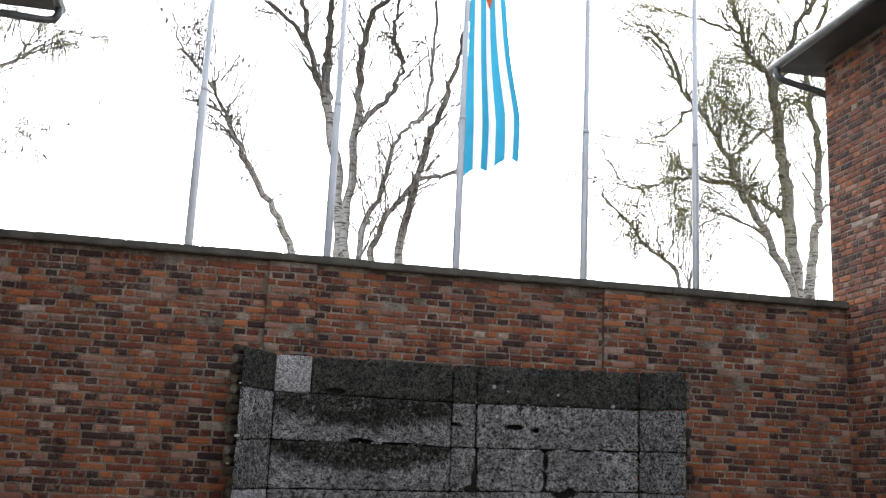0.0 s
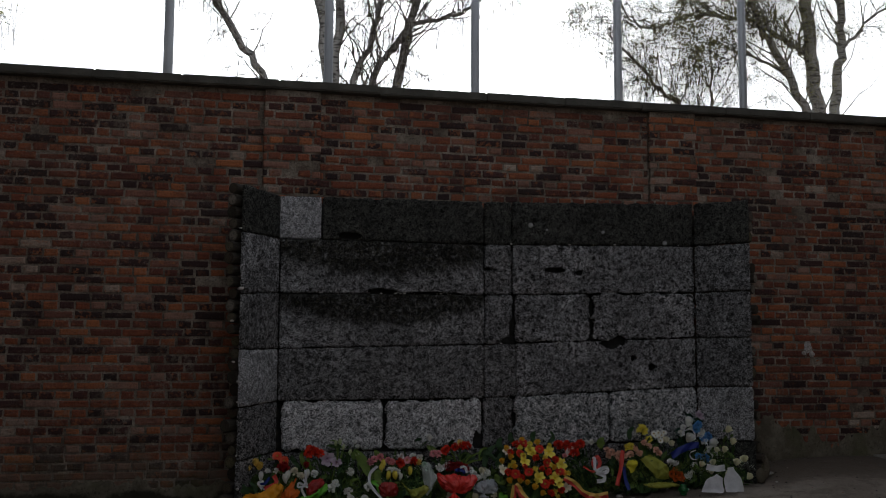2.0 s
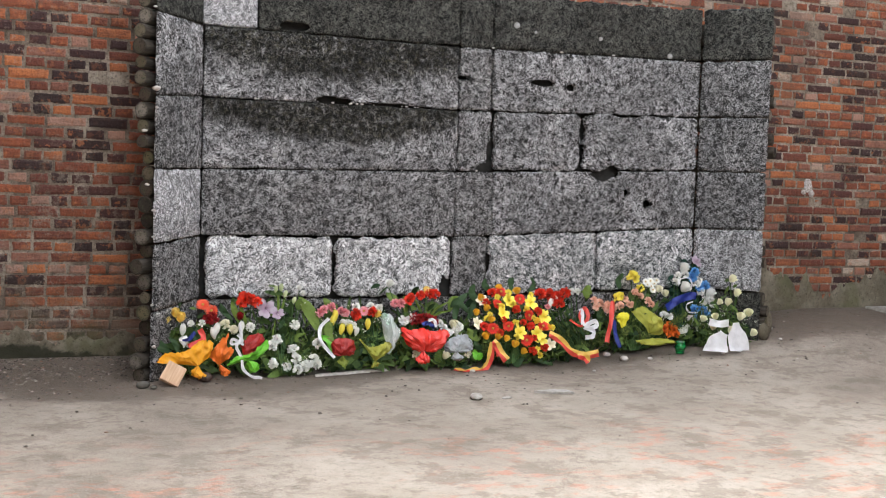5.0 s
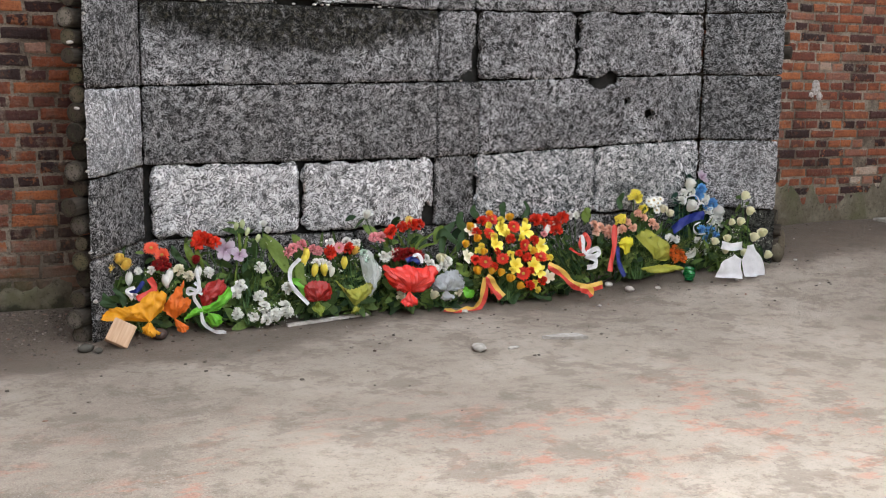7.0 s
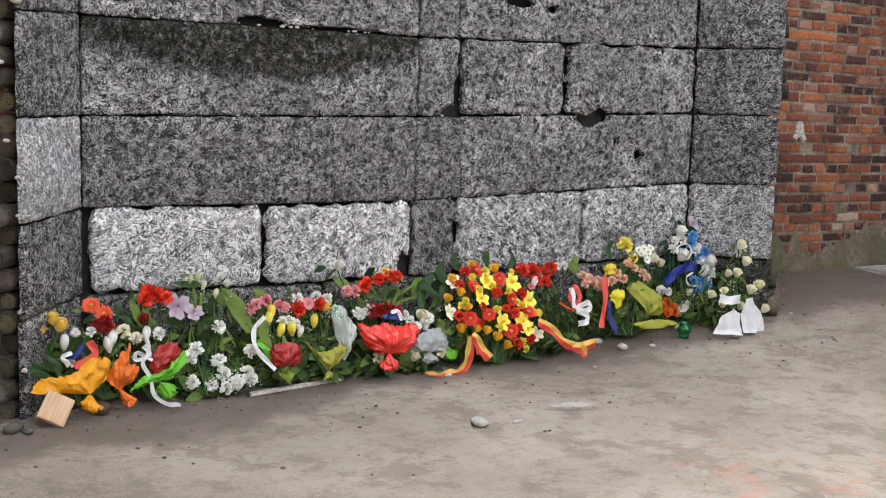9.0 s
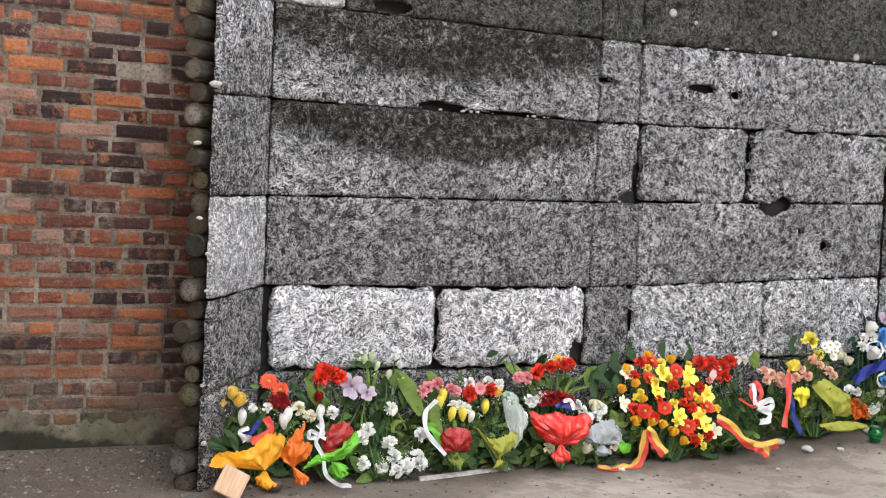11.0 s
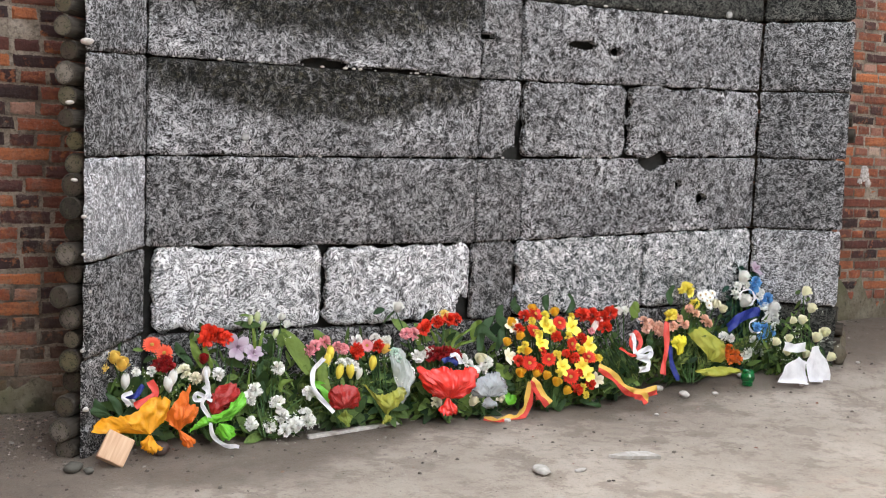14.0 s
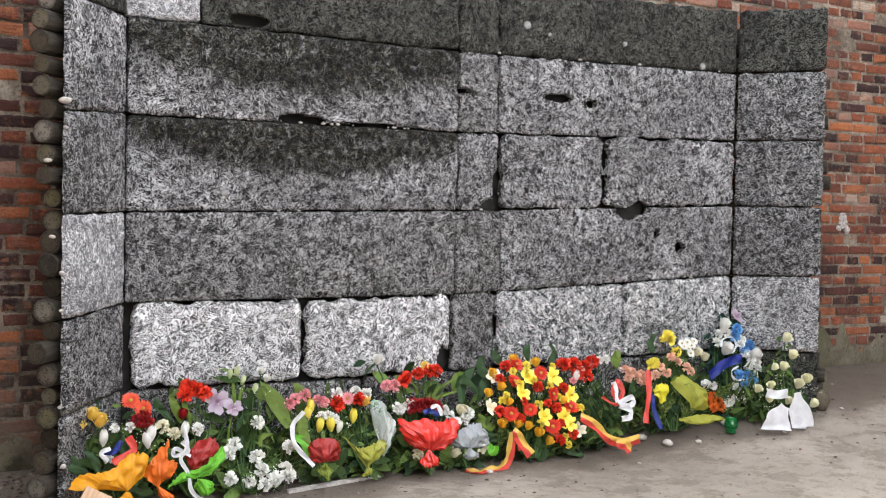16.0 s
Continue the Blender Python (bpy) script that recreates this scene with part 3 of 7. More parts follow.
# the two short wings, turned out towards the yard
LT, RT = Vector((-0.345, -0.447, 0)), Vector((0.341, -0.452, 0))
LW, RW = LT.length, RT.length
LT, RT = LT / LW, RT / RW
LN, RN = Vector((-LT.y, LT.x, 0)), Vector((RT.y, -RT.x, 0))      # into the yard, towards the middle
LN = LN if LN.x > 0 else -LN
RN = RN if RN.x < 0 else -RN
WING = 0.020
ZLO, ZRO = (0.45, 0.888, 1.366, 1.832, 2.352, 2.76), (0.555, 1.05, 1.505, 1.938, 2.390, 2.80)
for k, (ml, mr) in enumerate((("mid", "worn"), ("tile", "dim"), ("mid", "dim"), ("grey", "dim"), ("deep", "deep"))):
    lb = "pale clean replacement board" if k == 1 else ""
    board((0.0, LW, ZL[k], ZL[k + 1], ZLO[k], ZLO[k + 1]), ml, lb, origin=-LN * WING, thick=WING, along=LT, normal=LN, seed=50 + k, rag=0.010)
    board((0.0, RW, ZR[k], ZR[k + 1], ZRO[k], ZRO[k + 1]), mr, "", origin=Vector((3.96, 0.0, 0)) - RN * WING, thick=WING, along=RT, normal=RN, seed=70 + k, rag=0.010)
board((0.0, LW, -0.05, ZL[0], -0.05, ZLO[0]), "mid", origin=-LN * (WING + 0.01), thick=WING, along=LT, normal=LN, seed=90)
board((0.0, RW, 0.0, ZR[0], 0.0, ZRO[0]), "deep", origin=Vector((3.96, 0, 0)) - RN * (WING + 0.02), thick=WING, along=RT, normal=RN, seed=91)

g = Geo()
g.box(-0.03, 3.99, THICK + 0.055, WALL_Y - PROUD - 0.004, -0.1, 2.70)
part("backing", g.mesh("backing", BACKING, True), None, memorial, "blackened packing behind the boards")


def log_mesh(length, r, seed):
    """A round log lying along its own z axis; the sawn end is at z = 0, the rest of the log runs down."""
    n = 14
    vs, fs = [], []
    for j, (z, k) in enumerate(((0.0, 0.90), (-0.006, 0.99), (-0.06, 1.0), (-length, 1.0))):
        for i in range(n):
            a = 2 * math.pi * i / n
            q = r * k * (1 + 0.06 * noise.noise((math.cos(a) * 1.5 + seed, math.sin(a) * 1.5, z * 6)))
            vs.append((q * math.cos(a), q * math.sin(a), z))
        if j:
            fs += [((j - 1) * n + i, j * n + i, j * n + (i + 1) % n, (j - 1) * n + (i + 1) % n) for i in range(n)]
    me = bpy.data.meshes.new("log")
    vs.append((0, 0, 0.002))
    fs += [(len(vs) - 1, i, (i + 1) % n) for i in range(n)]
    me.from_pydata(vs, [], fs)
    me.materials.append(BARK)
    me.materials.append(END)
    me.polygons.foreach_set("material_index", [0] * (3 * n) + [1] * n)
    return me


LOGS = [log_mesh(0.62, r, s) for s, r in enumerate((0.042, 0.047, 0.051, 0.056, 0.045, 0.053))]
for edge, t, nrm in ((Vector((0, 0, 0)) + LT * LW, LT, LN), (Vector((3.96, 0, 0)) + RT * RW, RT, RN)):
    z = ground_z(edge.x, edge.y) + 0.035
    turn = t.to_track_quat("Z", "Y").to_matrix().to_4x4()
    while z < 2.74:
        ob = part("log", RND.choice(LOGS), None, memorial)
        c = edge - nrm * (THICK + 0.048 + RND.uniform(-0.006, 0.010)) + t * RND.uniform(-0.08, 0.05)
        ob.matrix_local = Matrix.Translation((c.x, c.y, z)) @ turn @ pose(0, 0, 0, RND.uniform(-1.5, 1.5), RND.uniform(-1.5, 1.5), RND.uniform(0, 360))
        z += 0.099 + RND.uniform(-0.005, 0.005)

# ---- the two blocks that flank the yard, and an unseen plain wall added behind ----
def block(name, x0, x1, eave_x, y0, y1, corner_y, eave_z, label):
    ob = empty(name, (x0, y0, 0), label, "building", kind="structure")
    g = Geo()
    g.box(x0, x1, y0, y1, -0.3, eave_z - 0.05)
    w = part("wall", g.mesh("wall", MORTAR, True), None, ob)
    w.location = (-x0, -y0, 0)
    side = -1 if eave_x < x0 else 1
    g = Geo()
    far = x1 if side < 0 else x0
    ex = eave_x
    g.add([(ex, y0 - 0.5, eave_z), (ex, corner_y, eave_z), (far, corner_y, eave_z + 2.6), (far, y0 - 0.5, eave_z + 2.6),
           (ex, y0 - 0.5, eave_z - 0.09), (ex, corner_y, eave_z - 0.09), (far, corner_y, eave_z - 0.09), (far, y0 - 0.5, eave_z - 0.09)],
          [(0, 1, 2, 3), (7, 6, 5, 4), (0, 4, 5, 1), (1, 5, 6, 2), (2, 6, 7, 3), (3, 7, 4, 0)])
    r = part("roof", g.mesh("roof", ROOF, True), None, ob, "dark roof with overhanging eaves")
    r.location = (-x0, -y0, 0)
    g = Geo()
    pts = [(ex + side * 0.055, y0 - 0.5, eave_z - 0.06), (ex + side * 0.055, (y0 + corner_y) / 2, eave_z - 0.06), (ex + side * 0.055, corner_y + 0.02, eave_z - 0.06)]
    g.tube(pts, [0.06] * 3, 12)
    q = part("gutter", g.mesh("gutter", ZINC), None, ob, "grey zinc gutter")
    q.location = (-x0, -y0, 0)
    g = Geo()
    a = x0 if side < 0 else x1
    bend = [(ex + side * 0.055, corner_y - 0.14, eave_z - 0.10), (ex + side * 0.05, corner_y - 0.16, eave_z - 0.22), (ex - side * 0.06, corner_y - 0.20, eave_z - 0.30),
            (a - side * 0.02, y1 + 0.09, eave_z - 0.46), (a - side * 0.09, y1 + 0.08, eave_z - 0.60), (a - side * 0.10, y1 + 0.08, 0.0)]
    line = curve_points(bend[:5], 20) + [Vector(bend[5])]
    g.tube(line, [0.045] * len(line), 10)
    q = part("downpipe", g.mesh("downpipe", ZINC), None, ob, "dark zinc downpipe with a swan neck")
    q.location = (-x0, -y0, 0)
    return ob


east = block("block_east", 6.74, 15.0, 6.27, -17.0, 0.60, 1.02, 7.13, "tall red brick block with dark overhanging eaves")
west = block("block_west", -12.0, -3.36, -2.86, -17.0, 0.60, 1.30, 6.84, "tall red brick block with dark overhanging eaves")
# end wall added out of view, so light enters the yard mostly from above
g = Geo()
g.box(-3.4, 6.8, -17.4, -17.0, -0.3, 3.8)
tagged(new("wall_south", g.mesh("wall_south", MORTAR, True)), "plain unseen wall added to close the yard's other end", "wall", kind="structure")

# ---- flag poles and the striped flag behind the wall ----
def flag_pole(x, y, top):
    ob = empty("flag_pole", (x, y, 0), "tall tapering grey steel flag pole behind the wall", "flag pole", "flag poles behind the wall")
    g = Geo()
    g.tube([(0, 0, 0), (0, 0, 6.00), (0, 0, 6.02), (0, 0, top)], [0.050, 0.045, 0.036, 0.026], 12)
    part("mast", g.mesh("mast", STEEL), None, ob)
    g = Geo()
    g.tube([(0, 0, 5.97), (0, 0, 6.03)], [0.048, 0.044], 12)
    part("collar", g.mesh("collar", STEEL), None, ob)
    g = Geo()
    g.tube([(-0.055, -0.02, 1.2), (-0.045, -0.02, 5.0), (-0.03, -0.01, top - 0.05)], [0.005] * 3, 5)
    part("halyard", g.mesh("halyard", STEEL), None, ob)
    bm = bmesh.new()
    bmesh.ops.create_uvsphere(bm, u_segments=12, v_segments=8, radius=0.05, matrix=pose(0, 0, top + 0.03))
    part("finial", bm, ZINC, ob)
    return ob


for px in (-1.07, 0.54, 2.11, 3.74, 5.25):
    flag_pole(px, 1.30, 10.6)


def cloth(name, base, rough=0.85):
    m = Mat(name, rough, spec=0.2)
    p = m.pos()
    c = m.mix(m.range(m.noise(p, 4, 3), 0.35, 0.7, 0.0, 0.35), base, tuple(0.75 * a for a in base))
    m.colour(c).bump(m.noise(p, 300, 2), 0.3, 0.002)
    return see_through(m, c, 0.5)


FLAG_BLUE, FLAG_WHITE, FLAG_RED = cloth("flag_blue", (0.040, 0.26, 0.40)), cloth("flag_white", (0.62, 0.63, 0.66)), cloth("flag_red", (0.70, 0.11, 0.04))
flag = empty("flag", (2.11, 1.30, 5.27), "blue and white striped flag with a red triangle, hanging limp", "flag")


def flag_point(s, t):
    """s across from the pole to the fly, t down from the head; the cloth hangs in soft upright folds."""
    width = 0.30 + 0.34 * min(1.0, t * 1.25) + 0.02 * math.sin(t * 9)
    x = 0.045 + s * width + 0.05 * t * s
    y = 0.07 * math.sin(s * 11 + t * 2.2) * (0.4 + 0.6 * t) - 0.03 * s
    z = 3.15 * (1 - t) + 0.09 * s * (1 if t > 0.2 else 1) + 0.20 * s * t - 0.02 + 0.03 * math.sin(s * 11)
    return (x, y, z)


BANDS = 7
for b in range(BANDS):
    vs, fs, n = [], [], 30
    cols = 4
    for j in range(n + 1):
        for i in range(cols + 1):
            vs.append(flag_point((b + i / cols) / BANDS, j / n))
    for j in range(n):
        for i in range(cols):
            k = j * (cols + 1) + i
            fs.append((k, k + 1, k + cols + 2, k + cols + 1))
    part("stripe", mesh_of("stripe", vs, fs, FLAG_WHITE if b % 2 else FLAG_BLUE), None, flag)
vs, fs, n = [], [], 12
for j in range(n + 1):
    t = 0.195 + 0.115 * j / n
    half = 0.27 * (1 - j / n)
    for i in range(9):
        q = Vector(flag_point(0.55 + half * (i / 4 - 1), t))
        vs.append(tuple(q + Vector((0, -0.012, 0))))
fs = [(j * 9 + i, j * 9 + i + 1, j * 9 + i + 10, j * 9 + i + 9) for j in range(n) for i in range(8)]
part("triangle", mesh_of("triangle", vs, fs, FLAG_RED), None, flag, "red downward triangle")

# ---- weeping birches beyond the wall ----
m = Mat("birch_bark", 0.85, spec=0.25)
p = m.pos()
band = m.range(m.noise(m.map(p, (6, 6, 26)), 1.0, 4, 0.6), 0.50, 0.60)
z = m.xyz(p)[2]
c = m.mix(m.math("MULTIPLY", band, 0.85), (0.44, 0.42, 0.39), (0.045, 0.040, 0.035))
c = m.mix(m.range(m.math("ADD", z, m.math("MULTIPLY", m.noise(p, 1.4, 3), 4.0)), 9.8, 13.5, 0.0, 0.9), c, (0.085, 0.072, 0.060))
BIRCH = m.colour(c).bump(m.noise(m.map(p, (20, 20, 60)), 1.0, 3), 0.6, 0.01).m
m = Mat("birch_twig", 0.85)
TWIG = m.colour(m.mix(m.noise(m.pos(), 2.0, 2), (0.050, 0.038, 0.032), (0.095, 0.075, 0.058))).m
m = Mat("young_birch_leaf", 0.7)
leaf_tint = m.mix(m.island(), (0.26, 0.26, 0.10), (0.46, 0.43, 0.20))
LEAF = see_through(m.colour(leaf_tint), leaf_tint, 0.6)


def birch(name, label, place, limbs, twigs, leaf_share, seed, density=1.0, thin=1.0, spread=False):
    """limbs: (radius at foot, radius at tip, points as (x, y, z) from the tree's foot). Twigs hang from the limbs' outer parts."""
    rr = random.Random(seed)
    ob = empty(name, place, label, "tree")
    g, tw, lf = Geo(), Geo(), Geo()
    starts, stems = [], []
    for r0, r1, pts in limbs:
        r0, r1 = 0.82 * r0, 0.82 * r1
        line = curve_points(pts, 6 * (len(pts) - 1))
        for i, q in enumerate(line):
            if 0 < i < len(line) - 1:
                q += Vector((rr.uniform(-1, 1), rr.uniform(-1, 1), rr.uniform(-1, 1))) * 0.05
        n = len(line)
        h = Geo()
        h.tube(line, [r0 + (r1 - r0) * (i / (n - 1)) ** 0.8 for i in range(n)], 8)
        stems.append(h)
        for i in range(n):
            if line[i].z > 5.4:
                starts.append((line[i], (r0 + (r1 - r0) * i / n), (line[min(i + 1, n - 1)] - line[max(i - 1, 0)]).normalized()))
    # second order: thin branches that rise, spread and droop
    ends = []
    for q, r, d in starts:
        if r > 0.10:
            continue
        for _ in range(rr.choice((1, 1, 2)) if density >= 1 else rr.choice((0, 1, 1))):
            a = rr.uniform(0, 2 * math.pi)
            out = Vector((math.cos(a), math.sin(a) * 0.8, rr.uniform(0.1, 0.9))) + d * 0.7
            out.normalize()
            L = rr.uniform(0.5, 2.3)
            pts = [q, q + out * L * 0.5 + Vector((0, 0, 0.05)), q + out * L + Vector((0, 0, rr.uniform(-0.25, 0.2)))]
            line = curve_points(pts, 6)
            for k in range(1, 7):
                line[k] += Vector((rr.uniform(-1, 1), rr.uniform(-1, 1), rr.uniform(-1, 1))) * 0.045
            rad = min(0.018, r * 0.4)
            g.tube(line, [max(0.004, rad * (1 - 0.75 * k / 6)) for k in range(7)], 5, False)
            ends += [(line[k], out) for k in (2, 3, 4, 5, 6)]
    # third order: short side shoots that carry the twigs away from the branches
    for q, out in list(ends):
        for _ in range(1 if spread or rr.random() < 0.5 else 0):
            a = rr.uniform(0, 2 * math.pi)
            way = (out * 0.5 + Vector((math.cos(a), math.sin(a), rr.uniform(-0.7, 0.5)))).normalized()
            L = rr.uniform(0.15, 0.60)
            line = curve_points([q, q + way * L * 0.5 + Vector((0, 0, 0.04)), q + way * L + Vector((0, 0, -0.18 * L))], 4)
            g.tube(line, [0.0045, 0.004, 0.0035, 0.003, 0.0025], 3, False)
            ends += [(line[k], way) for k in (2, 3, 4)]
    # hanging twigs
    for _ in range(int(twigs)):
        q, out = rr.choice(ends)
        L = rr.uniform(0.15, 0.95) * rr.choice((0.7, 1, 1.7))
        side = Vector((rr.uniform(-1, 1), rr.uniform(-1, 1), rr.uniform(-0.2, 0.6) if thin < 1 else 0)) * (0.22 if thin == 1 else 0.42)
        p0, p1, p2 = q, q + out * 0.14 + side * 0.7 + Vector((0, 0, -0.12 * L)), q + out * 0.2 + side * (1 + 0.4 * L) + Vector((rr.uniform(-0.1, 0.1), 0, -L))
        line = curve_points([p0, p1, p2], 5)
        for k in range(1, 6):
            line[k] += Vector((rr.uniform(-1, 1), rr.uniform(-1, 1), 0)) * 0.028
        w = rr.uniform(0.0026, 0.0046) * thin
        tw.tube(line, [w, w, w * 0.9, w * 0.8, w * 0.7, w * 0.5], 3, False)
        for k in range(1, 6):
            for _ in range(5):
                if rr.random() < leaf_share:
                    c0 = line[k] + Vector((rr.uniform(-1, 1), rr.uniform(-1, 1), rr.uniform(-1, 1))) * 0.10
                    s = rr.uniform(0.009, 0.021)
                    a = Vector((rr.uniform(-1, 1), rr.uniform(-1, 1), rr.uniform(-1, 0.2))).normalized() * s
                    b = a.cross(Vector((rr.uniform(-1, 1), rr.uniform(-1, 1), rr.uniform(-1, 1)))).normalized() * s * 0.55
                    lf.add([c0 - a, c0 + b, c0 + a, c0 - b], [(0, 1, 2, 3)])
    for i, h in enumerate(stems):
        part("trunk" if i == 0 else "limb", h.mesh("limb", BIRCH), None, ob, "black and white birch bark" if i == 0 else "")
    tagged(part("branch", g.mesh("branch", BIRCH), None, ob), kind="stuff")
    tagged(part("twig", tw.mesh("twig", TWIG), None, ob), kind="stuff")
    tagged(part("crown", lf.mesh("crown", LEAF), None, ob), "thin veil of young yellow-green leaves", kind="stuff")
    return ob


def limb(r0, r1, *xz, depth=(0.0, 0.0)):
    n = len(xz) - 1
    return (r0, r1, [(x, depth[0] + (depth[1] - depth[0]) * i / n, z) for i, (x, z) in enumerate(xz)])


birch("birch", "bare weeping birch with several forked stems", (1.6, 9.0, 0.0), [
    limb(0.17, 0.11, (0.1, 0.0), (-0.1, 3.0), (-0.2, 6.1), (-0.5, 8.2), (-0.7, 9.2)),
    limb(0.11, 0.05, (-0.7, 9.2), (-0.7, 10.2), (-0.7, 11.3), (-0.5, 13.0), (-0.6, 15.0), depth=(0, 0.6)),
    limb(0.09, 0.03, (-0.65, 8.7), (-1.1, 9.9), (-1.3, 10.8), (-1.6, 11.4), (-1.9, 13.0), depth=(0, -0.8)),
    limb(0.055, 0.02, (-1.15, 9.9), (-1.6, 10.3), (-2.8, 10.9), (-3.4, 11.6), depth=(-0.3, -0.9)),
    limb(0.15, 0.05, (0.15, 0.0), (0.0, 4.0), (-0.1, 6.3), (0.0, 8.8), (0.0, 10.1), (0.3, 11.1), (0.8, 11.9), (1.0, 14.0), depth=(-0.3, 0.5)),
    limb(0.08, 0.03, (0.05, 8.4), (0.7, 9.3), (0.9, 10.0), (0.7, 10.6), (0.8, 11.8), (0.6, 13.4), depth=(0, 0.9)),
    limb(0.10, 0.03, (0.2, 0.0), (0.15, 4.0), (0.2, 6.0), (0.6, 7.2), (0.8, 8.1), (1.3, 8.8), (1.4, 10.6), (1.2, 12.6), depth=(0.2, -0.7)),
    limb(0.15, 0.04, (0.6, 0.0), (0.9, 4.2), (1.0, 6.0), (1.3, 7.4), (1.6, 8.6), (1.9, 9.6), (2.2, 10.9), (2.4, 13.0), depth=(0.3, 0.3)),
    limb(0.09, 0.07, (0.5, 4.5), (0.5, 6.0), (0.8, 6.7), (1.3, 7.4), depth=(0.2, 0.3)),
    limb(0.06, 0.02, (1.3, 7.45), (2.0, 7.65), (2.4, 7.75), (2.55, 8.1), depth=(0.3, -0.2)),
], 9000, 0.06, 21)
birch("birch", "slender leaning birch stem with thin hanging twigs", (1.2, 9.6, 0.0), [
    limb(0.12, 0.075, (0.5, 0.0), (-0.1, 3.4), (-0.75, 6.0), (-1.4, 7.1), (-1.95, 8.0)),
    limb(0.07, 0.02, (-1.95, 8.0), (-2.25, 8.5), (-3.0, 8.6), depth=(0, -0.4)),
    limb(0.06, 0.02, (-2.1, 8.35), (-2.45, 9.1), (-2.25, 10.0), depth=(0, 0.4)),
    limb(0.05, 0.015, (-2.45, 9.0), (-3.1, 9.7), (-3.4, 10.4), depth=(0, -0.3)),
], 2800, 0.05, 33)
birch("birch", "large weeping birch greening with young leaves", (11.3, 9.0, 0.0), [
    limb(0.21, 0.12, (0.2, 0.0), (0.0, 3.5), (-0.15, 6.0), (-0.32, 7.7), (-0.44, 8.9), (-0.55, 10.0), (-0.62, 10.55)),
    limb(0.10, 0.03, (-0.62, 10.5), (-1.05, 10.96), (-1.24, 11.6), (-1.4, 12.4), (-1.7, 14.0), depth=(0, 0.4)),
    limb(0.10, 0.03, (-0.6, 10.3), (-0.26, 11.0), (-0.05, 11.8), (0.34, 12.45), (0.6, 13.4), (0.5, 15.0), depth=(0, -0.4)),
    limb(0.12, 0.03, (-0.1, 5.5), (-0.75, 6.75), (-1.35, 7.54), (-1.74, 8.3), (-2.14, 8.96), (-2.64, 9.54), (-3.1, 9.95), (-3.6, 10.7), depth=(0, -0.6)),
    limb(0.085, 0.015, (-0.26, 7.2), (-0.47, 7.43), (-1.07, 7.82), (-1.58, 8.04), (-2.28, 8.12), (-2.9, 8.03), (-3.43, 7.78), (-3.94, 7.95), (-4.42, 8.7), depth=(0, 0.5)),
    limb(0.05, 0.02, (-0.39, 10.0), (0.13, 10.14), (0.9, 10.4), (1.7, 10.2), depth=(0, 0.3)),
    limb(0.15, 0.05, (0.2, 5.6), (0.36, 6.8), (0.55, 7.8), (0.6, 9.2), (0.45, 10.2), (0.6, 11.6), (1.2, 13.0), depth=(0.1, 0.4)),
    limb(0.05, 0.015, (-2.14, 8.96), (-1.57, 9.54), (-0.98, 10.14), (-0.9, 11.2), depth=(-0.3, 0.6)),
    limb(0.045, 0.015, (-1.8, 8.5), (-1.25, 8.94), (-0.77, 9.25), depth=(-0.2, -0.5)),
    limb(0.05, 0.012, (-1.24, 11.6), (-1.96, 11.8), (-2.86, 12.1), (-3.76, 12.1), depth=(0.2, 0.7)),
    limb(0.045, 0.012, (-2.64, 9.54), (-3.21, 8.9), (-3.74, 8.65), (-4.3, 8.3), depth=(-0.4, 0.2)),
    limb(0.05, 0.015, (-3.0, 9.9), (-3.3, 10.9), (-3.9, 11.3), (-4.4, 11.0), depth=(-0.5, 0.1)),
    limb(0.05, 0.015, (-1.4, 12.3), (-2.3, 13.0), (-3.2, 13.2), (-3.9, 12.8), depth=(0.2, -0.5)),
    limb(0.05, 0.015, (0.5, 7.6), (1.2, 8.3), (2.0, 8.4), depth=(0.1, -0.3)),
    limb(0.045, 0.012, (-0.85, 6.9), (-1.75, 7.25), (-2.3, 7.05), (-3.0, 6.6), depth=(0, -0.5)),
    limb(0.04, 0.012, (-0.45, 9.0), (-1.2, 9.6), (-1.9, 10.3), (-2.4, 10.8), depth=(0, 0.8)),
], 19000, 0.34, 45, thin=0.50, spread=True)
birch("birch", "thin young birch behind the wall", (9.0, 9.4, 0.0), [
    limb(0.08, 0.03, (0.1, 0.0), (-0.1, 4.0), (-0.4, 6.0), (-1.2, 6.7), (-2.1, 7.6)),
    limb(0.06, 0.015, (-0.2, 5.0), (0.0, 6.4), (0.1, 8.2)),
], 2000, 0.3, 51)
birch("birch", "weeping birch showing beside the block", (-6.4, 9.0, 0.0), [
    limb(0.2, 0.06, (0.0, 0.0), (0.1, 4.0), (0.2, 7.0), (0.0, 10.0), (0.2, 13.0)),
    limb(0.08, 0.02, (0.1, 7.0), (0.9, 8.4), (1.5, 9.0), (2.0, 9.2)),
    limb(0.08, 0.02, (0.1, 9.0), (0.9, 10.4), (1.6, 11.0)),
    limb(0.07, 0.02, (0.1, 5.6), (0.8, 6.8), (1.3, 7.2)),
], 4000, 0.3, 63)

